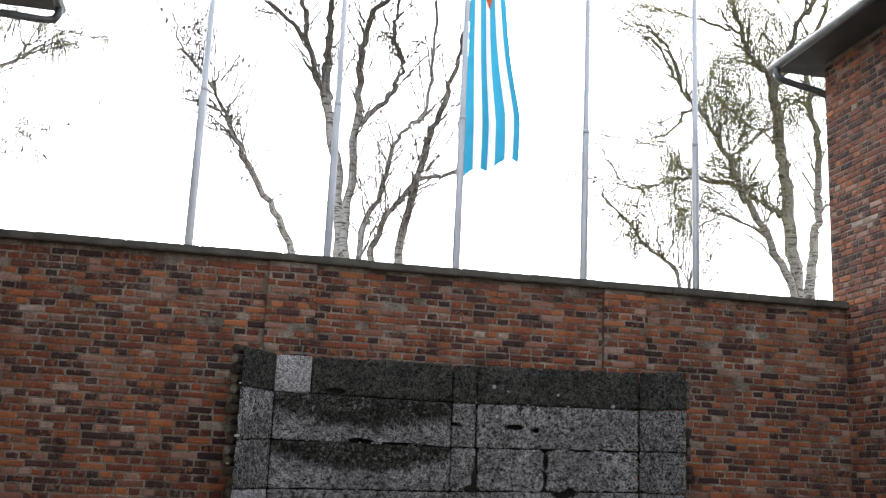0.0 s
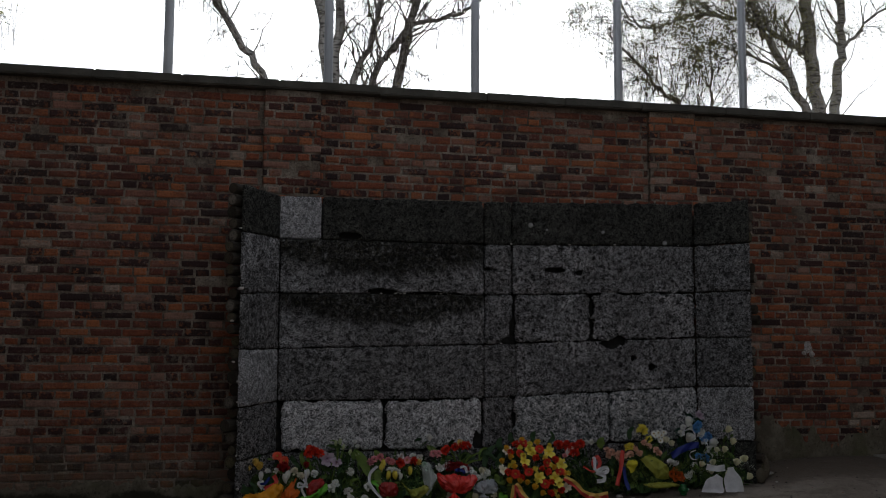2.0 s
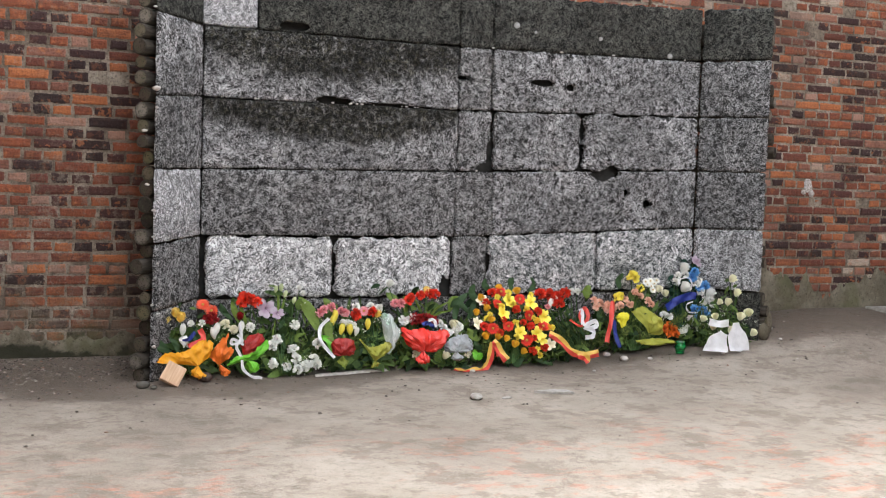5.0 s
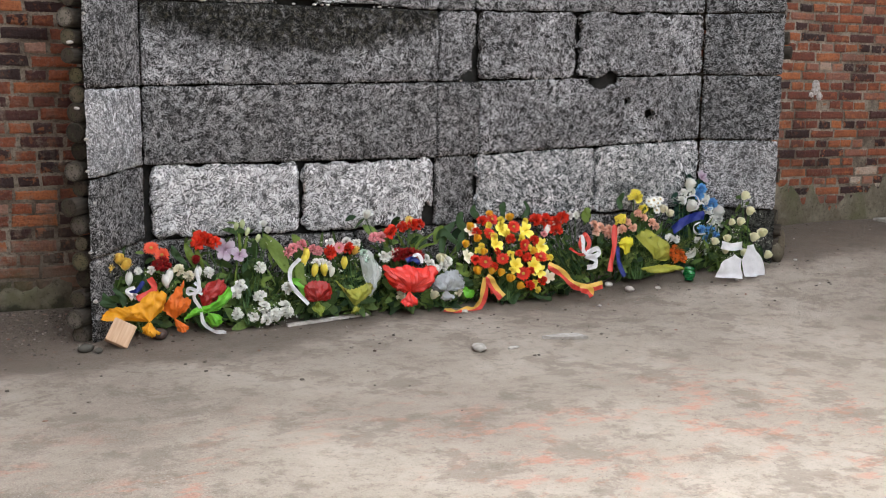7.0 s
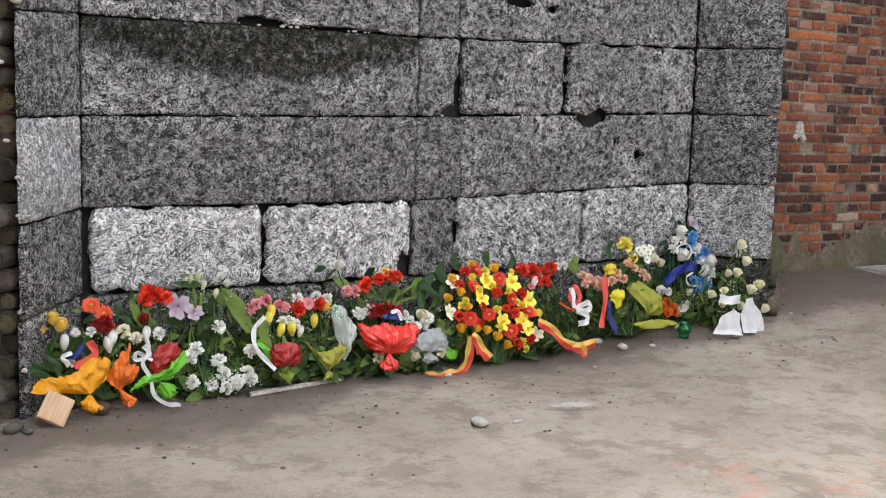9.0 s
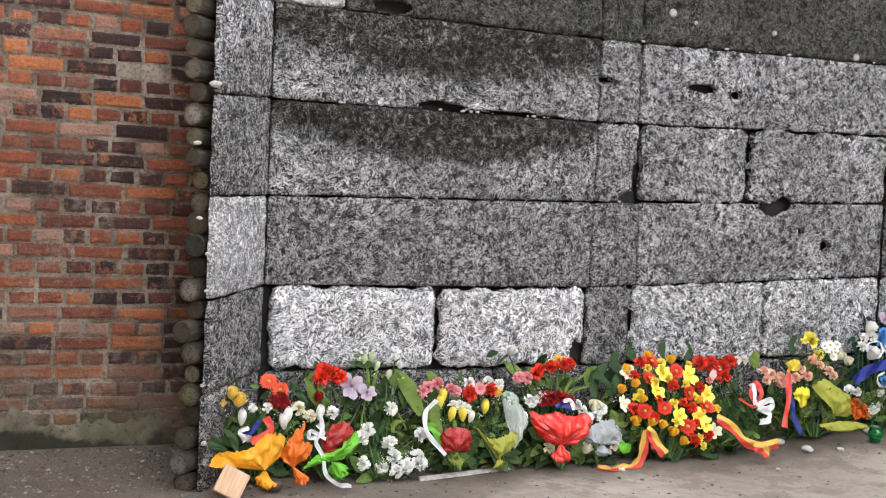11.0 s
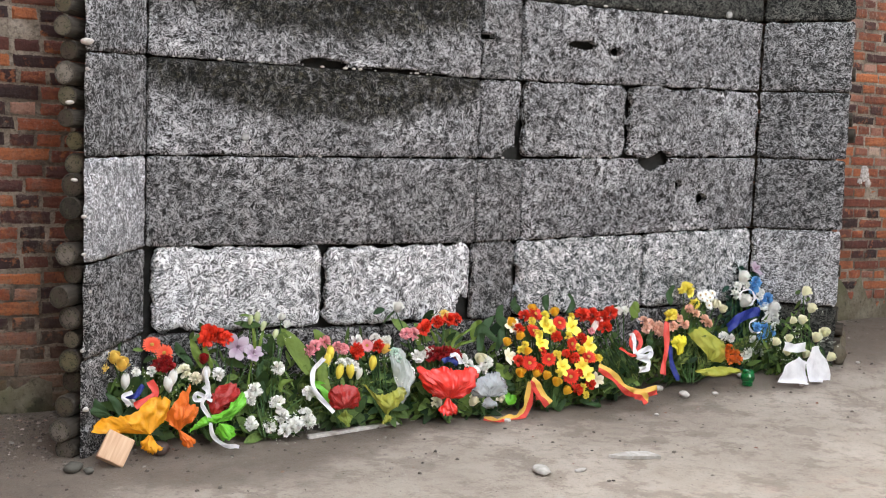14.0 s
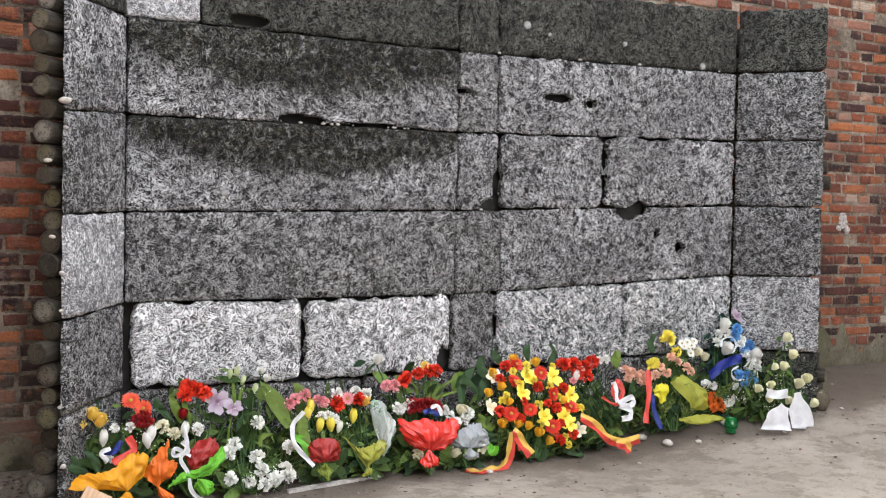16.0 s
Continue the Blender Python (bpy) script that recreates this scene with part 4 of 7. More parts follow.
# ---- flowers laid at the foot of the memorial wall ----
def petal_material(name, base, deep):
    m = Mat("petal_" + name, 0.55, spec=0.35)
    p = m.local()
    rad = m.n.new("ShaderNodeVectorMath")
    rad.operation = "LENGTH"
    m.l.new(p, rad.inputs[0])
    c = m.mix(m.range(rad.outputs["Value"], 0.15, 0.85), deep, base)
    c = m.mix(m.math("MULTIPLY", m.rnd(), 0.3), c, deep)
    m.colour(m.mix(m.range(m.noise(p, 9, 3), 0.35, 0.75, 0.0, 0.3), c, tuple(0.7 * a for a in base)))
    m.b.inputs["Subsurface Weight"].default_value = 0.0
    return m.m


PETAL = {
    "white": petal_material("white", (0.86, 0.86, 0.83), (0.72, 0.73, 0.62)),
    "cream": petal_material("cream", (0.84, 0.81, 0.65), (0.76, 0.72, 0.46)),
    "ivory": petal_material("ivory", (0.86, 0.84, 0.62), (0.74, 0.74, 0.44)),
    "bud": petal_material("bud", (0.62, 0.68, 0.42), (0.30, 0.42, 0.12)),
    "apricot": petal_material("apricot", (0.88, 0.68, 0.18), (0.85, 0.50, 0.06)),
    "amber": petal_material("amber", (0.88, 0.57, 0.05), (0.82, 0.40, 0.02)),
    "yellow": petal_material("yellow", (0.88, 0.78, 0.13), (0.80, 0.60, 0.03)),
    "red": petal_material("red", (0.78, 0.050, 0.018), (0.38, 0.008, 0.008)),
    "deepred": petal_material("deepred", (0.34, 0.012, 0.014), (0.15, 0.004, 0.006)),
    "coral": petal_material("coral", (0.80, 0.13, 0.06), (0.60, 0.05, 0.02)),
    "orange": petal_material("orange", (0.80, 0.20, 0.03), (0.52, 0.08, 0.01)),
    "pink": petal_material("pink", (0.80, 0.36, 0.38), (0.62, 0.16, 0.20)),
    "peach": petal_material("peach", (0.86, 0.57, 0.44), (0.76, 0.36, 0.24)),
    "lilac": petal_material("lilac", (0.37, 0.31, 0.36), (0.28, 0.18, 0.25)),
    "blue": petal_material("blue", (0.16, 0.42, 0.74), (0.04, 0.16, 0.50)),
    "mint": petal_material("mint", (0.50, 0.64, 0.54), (0.30, 0.46, 0.34)),
}


def foliage(name, a, b):
    m = Mat(name, 0.6, spec=0.18)
    c = m.mix(m.math("POWER", m.island(), 1.5), a, b)
    m.colour(m.mix(m.range(m.noise(m.pos(), 60, 3), 0.4, 0.7, 0.0, 0.4), c, tuple(0.6 * q for q in a)))
    return m.m


LEAF_DARK = foliage("florist_foliage", (0.008, 0.026, 0.007), (0.150, 0.230, 0.055))
LEAF_BLUE = foliage("blue_green_foliage", (0.006, 0.022, 0.015), (0.030, 0.085, 0.055))
STEM = foliage("flower_stem", (0.030, 0.075, 0.020), (0.085, 0.150, 0.045))


def sheet(name, base, rough, trans=0.0, spec=0.5):
    """Florist paper, foil, film or satin: one thin bent sheet."""
    m = Mat(name, rough, spec=spec)
    p = m.pos()
    c = m.mix(m.range(m.noise(p, 18, 4, 0.6), 0.35, 0.7, 0.0, 0.4), base, tuple(0.62 * a for a in base))
    m.colour(c).bump(m.math("ADD", m.noise(p, 32, 4, 0.6, 0.8), m.math("MULTIPLY", m.voronoi(p, 40), 0.4)), 0.55, 0.012)
    if trans:
        m.b.inputs["Alpha"].default_value = 1.0 - trans
        return m.m
    return see_through(m, c, 0.25)


PAPER_YELLOW, PAPER_ORANGE = sheet("yellow_paper", (0.86, 0.38, 0.008), 0.5), sheet("orange_paper", (0.80, 0.17, 0.012), 0.5)
PAPER_GREEN, PAPER_OLIVE = sheet("green_paper", (0.16, 0.52, 0.03), 0.45), sheet("olive_paper", (0.20, 0.26, 0.03), 0.5)
PAPER_RED, PAPER_LEMON = sheet("dark_red_film", (0.40, 0.018, 0.014), 0.28), sheet("lemon_paper", (0.78, 0.70, 0.03), 0.5)
FILM_RED = sheet("red_cellophane", (0.74, 0.028, 0.018), 0.16, 0.08, 0.7)
FILM_CLEAR, FILM_GREY = sheet("clear_film", (0.66, 0.70, 0.66), 0.14, 0.55, 0.7), sheet("smoky_film", (0.42, 0.44, 0.46), 0.16, 0.35, 0.7)
MESH_OLIVE = sheet("olive_mesh", (0.42, 0.42, 0.05), 0.6, 0.35)
SATIN_WHITE, SATIN_RED, SATIN_BLUE = sheet("white_satin", (0.80, 0.80, 0.82), 0.4), sheet("red_satin", (0.72, 0.07, 0.05), 0.4), sheet("blue_satin", (0.012, 0.028, 0.22), 0.4)
SATIN_YELLOW = sheet("yellow_satin", (0.78, 0.50, 0.10), 0.4)
SATIN_STRIPE = "stripe"
BLADE, BLADE_DARK = sheet("broad_blade", (0.14, 0.21, 0.035), 0.5, spec=0.25), sheet("dark_blade", (0.035, 0.075, 0.025), 0.5, spec=0.25)
FR = random.Random(5)


def petal(g, base, out, up, length, width, cup, rows=3, tip=0.25):
    """One curved petal that starts at base, runs along out and bends towards up."""
    out, up = Vector(out).normalized(), Vector(up).normalized()
    side = out.cross(up).normalized()
    vs = []
    for i in range(rows + 1):
        t = i / rows
        w = width * (0.35 + 0.65 * math.sin(math.pi * min(1, 0.15 + 0.62 * t))) * (1 if t < 0.99 else tip + 0.35)
        c = Vector(base) + out * length * t + up * cup * t * t
        vs += [c - side * w + up * 0.12 * width, c - up * 0.10 * width, c + side * w + up * 0.12 * width]
    g.add(vs, [(3 * i + j, 3 * i + j + 1, 3 * i + j + 4, 3 * i + j + 3) for i in range(rows) for j in range(2)])


def bloom_mesh(kind, colour, variant):
    """A bloom of radius about 1 that looks along +z."""
    rr = random.Random(hash((len(kind), len(colour), variant)) % 9973)
    g = Geo()
    z = Vector((0, 0, 1))
    if kind == "rose":
        for i in range(13):
            f = i / 12
            a, R, head, flare, half = 2.4 * i + rr.uniform(-0.2, 0.2), 0.20 + 0.58 * f ** 0.8, 0.95 - 0.40 * f * f, 0.34 * f * f, 1.25 - 0.35 * f
            vs, rows, cols = [], 5, 4
            for j in range(rows + 1):
                t = j / rows
                for k in range(cols + 1):
                    s = k / cols * 2 - 1
                    r = R * (0.30 + 0.70 * math.sin(math.pi * 0.62 * t ** 0.8)) + flare * max(0, t - 0.62) / 0.38 * (1 - 0.3 * s * s) + 0.03 * s
                    b = a + s * half * (0.55 + 0.45 * math.sin(math.pi * (0.15 + 0.55 * t)))
                    z0 = -0.80 + (head + 0.80) * t - 0.22 * s * s * t - 0.5 * flare * max(0, t - 0.80) / 0.20 + 0.03 * math.sin(6 * s + i) * t
                    vs.append((r * math.cos(b), r * math.sin(b), z0))
            g.add(vs, [(5 * j + k, 5 * j + k + 1, 5 * j + k + 6, 5 * j + k + 5) for j in range(rows) for k in range(cols)])
        g.tube([(0, 0, -0.85), (0, 0, -0.3), (0, 0, 0.4), (0, 0, 0.80), (0.03, 0, 0.90)], [0.22, 0.42, 0.24, 0.16, 0.04], 9)
    elif kind == "gerbera":
        for ring, (n, L, h, lift) in enumerate(((20, 0.80, 0.0, 0.12), (18, 0.64, 0.06, 0.22), (16, 0.34, 0.12, 0.2))):
            for i in range(n):
                a = 2 * math.pi * (i + ring * 0.5) / n + rr.uniform(-0.05, 0.05)
                o = Vector((math.cos(a), math.sin(a), 0))
                petal(g, o * 0.16 + z * h, o, z, L * rr.uniform(0.9, 1.08), 0.115, lift, 2, 0.3)
    elif kind == "carnation":
        for i in range(72):
            u, v = rr.uniform(0, 2 * math.pi), math.acos(rr.uniform(-0.15, 1))
            o = Vector((math.sin(v) * math.cos(u), math.sin(v) * math.sin(u), math.cos(v)))
            t = o.cross(Vector((rr.uniform(-1, 1), rr.uniform(-1, 1), rr.uniform(-1, 1)))).normalized()
            petal(g, o * 0.30, o, t, 0.66 * rr.uniform(0.72, 1.1), 0.18, rr.uniform(-0.28, 0.32), 2, 0.8)
    elif kind == "lily":
        for i in range(6):
            a = 2 * math.pi * i / 6 + (0.1 if i % 2 else -0.1)
            o = Vector((math.cos(a), math.sin(a), 0.35))
            petal(g, z * -0.45, o + z * 0.5, (o * 0.6 - z * 0.8).normalized(), 1.15, 0.30 if i % 2 else 0.40, 0.32, 5, -0.25)
        for i in range(5):
            a = 2 * math.pi * i / 5
            g.tube([(0, 0, -0.3), (0.14 * math.cos(a), 0.14 * math.sin(a), 0.45)], [0.02, 0.035], 4)
    else:
        for ring in range(2):
            for i in range(3):
                a = 2 * math.pi * (i + ring * 0.5) / 3
                o = Vector((math.cos(a), math.sin(a), 0))
                n = 5
                vs = []
                for j in range(n + 1):
                    t = j / n
                    r = 0.62 * math.sin(math.pi * (0.08 + 0.74 * t)) * (1.0 - 0.06 * ring)
                    for s in (-0.62, -0.3, 0, 0.3, 0.62):
                        b = a + s * 1.6 * (1 - 0.75 * max(0, t - 0.55) / 0.45)
                        vs.append((r * math.cos(b), r * math.sin(b), -0.9 + 1.9 * t))
                g.add(vs, [(5 * j + k, 5 * j + k + 1, 5 * j + k + 6, 5 * j + k + 5) for j in range(n) for k in range(4)])
    return g.mesh(kind, PETAL[colour])


m = Mat("flower_heart", 0.8)
HEART_MAT = m.colour(m.mix(m.noise(m.local(), 12, 3), (0.30, 0.10, 0.02), (0.50, 0.34, 0.05))).m
BLOOMS = {}


def heart_mesh():
    bm = bmesh.new()
    bmesh.ops.create_uvsphere(bm, u_segments=10, v_segments=6, radius=0.22, matrix=pose(0, 0, 0.16) @ Matrix.Diagonal((1, 1, 0.5, 1)))
    me = bpy.data.meshes.new("heart")
    bm.to_mesh(me)
    bm.free()
    me.materials.append(HEART_MAT)
    return me


HEART = heart_mesh()


def leaf(g, base, out, length, width, droop):
    """A pointed leaf with a folded midrib."""
    out = Vector(out).normalized()
    side = out.cross(Vector((FR.uniform(-0.4, 0.4), -0.8, 0.7))).normalized()
    up = side.cross(out).normalized()
    vs, n = [], 4
    for i in range(n + 1):
        t = i / n
        w = width * math.sin(math.pi * (0.06 + 0.90 * t)) ** 0.8
        c = Vector(base) + out * length * t + Vector((0, 0, -droop * t * t))
        vs += [c - side * w + up * 0.25 * w, c, c + side * w + up * 0.25 * w]
    g.add(vs, [(3 * i + j, 3 * i + j + 1, 3 * i + j + 4, 3 * i + j + 3) for i in range(n) for j in range(2)])


def bouquet(name, label, category, foot, blooms, leaves, leaf_mat, leaf_size):
    """blooms: kind, colour, place and radius of each; stems run down to the foot, leaves fill between them."""
    fx, fy = foot
    fz = ground_z(fx, fy)
    ob = empty(name, (fx, fy, fz), label, category, "floral tributes along the wall")
    low = Vector((0, 0, 0.035))
    stems, leafs = Geo(), Geo()
    lines = []
    for kind, colour, x, y, z, r in blooms:
        c = Vector((x - fx, y - fy, z - fz))
        key = (kind, colour, FR.randrange(2))
        if key not in BLOOMS:
            BLOOMS[key] = bloom_mesh(*key)
        b = part(kind if kind != "tulip" or colour != "bud" else "lily_bud", BLOOMS[key], None, ob)
        way = Vector((FR.uniform(-0.45, 0.30), -0.85 + FR.uniform(-0.2, 0.2), FR.uniform(0.25, 0.75)))
        if kind == "rose":
            way = Vector((FR.uniform(-0.4, 0.4), -0.55, FR.uniform(0.7, 1.1)))
        if kind == "tulip":
            way = Vector((FR.uniform(-0.3, 0.3), -0.25, 1))
        q = way.to_track_quat("Z", "Y").to_matrix().to_4x4() @ pose(0, 0, 0, 0, 0, FR.uniform(0, 360))
        s = r * FR.uniform(0.95, 1.12)
        b.matrix_local = Matrix.Translation(c) @ q @ Matrix.Diagonal((s, s, s * (1.25 if kind == "tulip" else 1), 1))
        if kind == "gerbera":
            part("heart", HEART, None, b)
        foot_pt = low + Vector((0.12 * c.x, FR.uniform(-0.02, 0.04), 0))
        back_pt = c - way.normalized() * r * 0.8
        line = curve_points([foot_pt, (foot_pt + back_pt) / 2 + Vector((FR.uniform(-0.02, 0.02), 0.03, 0)), back_pt], 5)
        stems.tube(line, [0.0035] * 6, 5, False)
        lines.append((line, r))
    sprig = Geo()
    for _ in range(leaves // 4):
        line, r = FR.choice(lines)
        p = line[FR.choice((4, 5))] + Vector((FR.uniform(-0.07, 0.07), FR.uniform(-0.05, 0.03), FR.uniform(-0.05, 0.04)))
        for _ in range(FR.randrange(3, 8)):
            c, s = p + Vector((FR.uniform(-1, 1), FR.uniform(-1, 1), FR.uniform(-1, 1))) * 0.018, FR.uniform(0.0018, 0.0042)
            sprig.add([c + Vector(v) * s for v in ((1, 0, 0), (-1, 0, 0), (0, 1, 0), (0, -1, 0), (0, 0, 1), (0, 0, -1))],
                      [(0, 2, 4), (2, 1, 4), (1, 3, 4), (3, 0, 4), (2, 0, 5), (1, 2, 5), (3, 1, 5), (0, 3, 5)])
    tagged(part("sprig", sprig.mesh("sprig", PETAL["white"]), None, ob), "tiny white filler blossom", kind="stuff")
    for _ in range(int(leaves * 3.2)):
        line, r = FR.choice(lines)
        t = FR.choice((1, 1, 2, 2, 3, 3, 4, 5))
        p = line[t] + Vector((FR.uniform(-0.06, 0.06), FR.uniform(0.0, 0.08), FR.uniform(-0.05, 0.01)))
        p.z = max(p.z, 0.02)
        a = FR.uniform(0, 2 * math.pi)
        out = Vector((math.cos(a), FR.uniform(-0.6, 0.25), 0.35 + math.sin(a) * 0.8))
        L = leaf_size * FR.uniform(0.6, 1.4) * FR.choice((0.7, 1, 1, 1.5))
        if p.z + out.normalized().z * L < 0.01:
            out.z = abs(out.z)
        leaf(leafs, p, out, L, L * FR.choice((0.07, 0.16, 0.22, 0.28)), L * FR.uniform(0.0, 0.3))
    tagged(part("stem", stems.mesh("stem", STEM), None, ob), kind="stuff")
    tagged(part("leaf", leafs.mesh("leaf", leaf_mat), None, ob), "glossy dark green leaves", kind="stuff")
    return ob


def wrap(ob, name, mat, label, knot, rim, bulge, knob):
    """A gathered sheet that fans from its knot to the rim points, crumpled and bellied towards the yard."""
    base = ob.location
    kp = Vector(knot) - base
    line = curve_points([Vector(q) - base for q in rim], 10 * (len(rim) - 1))
    n, rows = len(line) - 1, 10
    seed = FR.uniform(0, 50)
    vs = []
    for j in range(rows + 1):
        t = j / rows
        for i in range(n + 1):
            p = kp + (line[i] - kp) * (0.05 + 0.95 * t ** 0.62)
            fold = 0.050 * t * noise.noise(p * 9 + Vector((seed, 0, 0))) + 0.026 * noise.noise(p * 26 + Vector((0, seed, 0))) + 0.010 * noise.noise(p * 60)
            fold += 0.008 * t * (1 - 0.4 * t) * math.sin(i / n * 21 + seed + 3 * noise.noise((t * 2, seed, i * 0.05)))
            belly = bulge * math.sin(math.pi * (0.15 + 0.70 * t)) * math.sin(math.pi * (0.08 + 0.84 * i / n))
            p = p + Vector((0.010 * noise.noise((i * 0.4, t * 4, seed)), -belly + fold, 0.016 * t * noise.noise((i * 0.9, t * 2, seed + 9))))
            p.z = max(p.z, 0.006)
            vs.append(p)
    fs = [(j * (n + 1) + i, j * (n + 1) + i + 1, (j + 1) * (n + 1) + i + 1, (j + 1) * (n + 1) + i) for j in range(rows) for i in range(n)]
    return part(name, mesh_of(name, vs, fs, mat), None, ob, label)


def ribbon(ob, name, mat, label, pts, width):
    """A satin band along a line; striped bands are two strips side by side."""
    base = ob.location
    line = curve_points([Vector(q) - base for q in pts], 8 * (len(pts) - 1))
    n = len(line) - 1
    strips = [(-1.0, 1.0, mat)] if mat != "stripe" else [(-1.0, 0.0, SATIN_YELLOW), (0.0, 1.0, SATIN_RED)]
    seed = FR.uniform(0, 30)
    first = None
    for lo, hi, mm in strips:
        vs = []
        for i, p in enumerate(line):
            d = (line[min(i + 1, n)] - line[max(i - 1, 0)]).normalized()
            lie = smooth(0.05, 0.0, p.z)
            side = d.cross(Vector((0.0, -1.0, 0.25 + 2.0 * lie))).normalized()
            up = side.cross(d).normalized()
            for k in range(4):
                s = lo + (hi - lo) * k / 3
                if name == "blade":
                    s *= math.sin(math.pi * (0.10 + 0.88 * i / n)) ** 0.7
                wide = width * (0.40 + 0.60 * smooth(0.0, 0.5, i / n)) if width > 0.09 else width
                fold = (0.022 * math.sin(s * 5.0 + seed) * smooth(0.1, 0.9, i / n)) if width > 0.09 else 0.0
                q = p + d * (0.18 * width * s * s * i / n if width > 0.09 else 0.0) + up * fold + side * s * wide / 2 + up * (0.008 * math.sin(s * 2.4 + i * 0.5 + seed) + 0.006 * noise.noise((i * 0.3, s, seed)))
                q.z = max(q.z, 0.005)
                vs.append(q)
        fs = [(4 * i + k, 4 * i + k + 1, 4 * i + k + 5, 4 * i + k + 4) for i in range(n) for k in range(3)]
        if first is None:
            first = part(name, mesh_of(name, vs, fs, mm), None, ob, label)
        else:
            part("stripe", mesh_of("stripe", vs, fs, mm), None, first)
    return first


b = bouquet("flower_bouquet", "yellow roses and white tulips in yellow and orange paper", "bouquet", (-0.10, -0.42), [
    ("rose", "apricot", -0.257, -0.286, 0.380, 0.038), ("rose", "apricot", -0.192, -0.262, 0.425, 0.038), ("rose", "apricot", -0.160, -0.285, 0.395, 0.038),
    ("tulip", "white", -0.147, -0.297, 0.314, 0.036), ("tulip", "white", 0.052, -0.309, 0.290, 0.036), ("tulip", "white", 0.074, -0.296, 0.316, 0.036),
    ("carnation", "white", -0.093, -0.276, 0.354, 0.025), ("carnation", "white", -0.022, -0.276, 0.354, 0.025), ("carnation", "white", -0.131, -0.343, 0.225, 0.025),
    ("carnation", "cream", 0.134, -0.280, 0.346, 0.036), ("carnation", "cream", 0.184, -0.298, 0.311, 0.036),
], 46, LEAF_DARK, 0.070)
wrap(b, "wrap", PAPER_YELLOW, "yellow crinkled florist paper", (-0.072, -0.502, 0.112), [(-0.329, -0.489, 0.136), (-0.26, -0.461, 0.19), (-0.156, -0.456, 0.2), (-0.044, -0.421, 0.267), (0.03, -0.43, 0.251), (0.011, -0.473, 0.168)], 0.060, 0.000)
wrap(b, "wrap", PAPER_ORANGE, "orange crinkled florist paper", (0.065, -0.474, 0.107), [(0.003, -0.446, 0.162), (0.05, -0.414, 0.223), (0.142, -0.371, 0.305), (0.106, -0.408, 0.234), (0.167, -0.424, 0.204), (0.13, -0.451, 0.151)], 0.050, 0.000)
wrap(b, "wrap_tail", PAPER_YELLOW, "gathered tail of the paper", (-0.081, -0.537, 0.121), [(-0.126, -0.555, 0.087), (-0.113, -0.57, 0.058), (-0.073, -0.577, 0.044), (-0.03, -0.569, 0.059)], 0.050, 0.000)
wrap(b, "wrap_tail", PAPER_ORANGE, "gathered tail of the paper", (0.055, -0.504, 0.127), [(0.072, -0.543, 0.052), (0.105, -0.542, 0.053), (0.136, -0.531, 0.075)], 0.030, 0.000)
ribbon(b, "ribbon", SATIN_RED, "red satin ribbon", [(-0.045, -0.366, 0.328), (-0.028, -0.397, 0.266), (-0.123, -0.418, 0.224)], 0.035)
ribbon(b, "ribbon", SATIN_BLUE, "blue satin ribbon", [(-0.078, -0.375, 0.31), (-0.119, -0.396, 0.268), (-0.161, -0.394, 0.272)], 0.025)
ribbon(b, "ribbon", SATIN_WHITE, "white satin ribbon", [(-0.13, -0.397, 0.286), (-0.174, -0.405, 0.27), (-0.145, -0.424, 0.232)], 0.020)
ribbon(b, "blade", BLADE_DARK, "", [(-0.221, -0.413, 0.166), (-0.293, -0.375, 0.241), (-0.343, -0.343, 0.302)], 0.035)
ribbon(b, "blade", BLADE_DARK, "", [(-0.236, -0.408, 0.177), (-0.316, -0.389, 0.214), (-0.375, -0.376, 0.238)], 0.035)
ribbon(b, "blade", BLADE_DARK, "", [(-0.206, -0.414, 0.165), (-0.286, -0.395, 0.201), (-0.333, -0.363, 0.264)], 0.035)
ribbon(b, "blade", BLADE_DARK, "", [(-0.184, -0.41, 0.173), (-0.2, -0.379, 0.233), (-0.244, -0.354, 0.281)], 0.035)
ribbon(b, "blade", BLADE_DARK, "", [(-0.065, -0.395, 0.202), (-0.069, -0.353, 0.283), (-0.059, -0.327, 0.333)], 0.035)
ribbon(b, "blade", BLADE_DARK, "", [(-0.165, -0.215, 0.381), (-0.170, -0.19, 0.443), (-0.143, -0.17, 0.505)], 0.035)
b = bouquet("flower_bouquet", "red carnations and a lilac lily in green paper", "bouquet", (0.25, -0.43), [
    ("gerbera", "coral", -0.009, -0.215, 0.470, 0.043), ("gerbera", "coral", 0.047, -0.236, 0.431, 0.043), ("carnation", "deepred", 0.014, -0.262, 0.381, 0.036),
    ("carnation", "deepred", 0.060, -0.268, 0.369, 0.036), ("carnation", "deepred", 0.049, -0.252, 0.399, 0.036), ("carnation", "red", 0.274, -0.192, 0.515, 0.043),
    ("carnation", "red", 0.314, -0.198, 0.504, 0.043), ("carnation", "red", 0.356, -0.209, 0.483, 0.043), ("carnation", "red", 0.254, -0.207, 0.487, 0.043),
    ("rose", "deepred", 0.235, -0.255, 0.395, 0.031), ("lily", "lilac", 0.412, -0.229, 0.445, 0.058), ("lily", "lilac", 0.489, -0.245, 0.414, 0.050),
    ("carnation", "white", 0.298, -0.292, 0.324, 0.038), ("tulip", "white", 0.237, -0.291, 0.325, 0.034),
], 52, LEAF_DARK, 0.070)
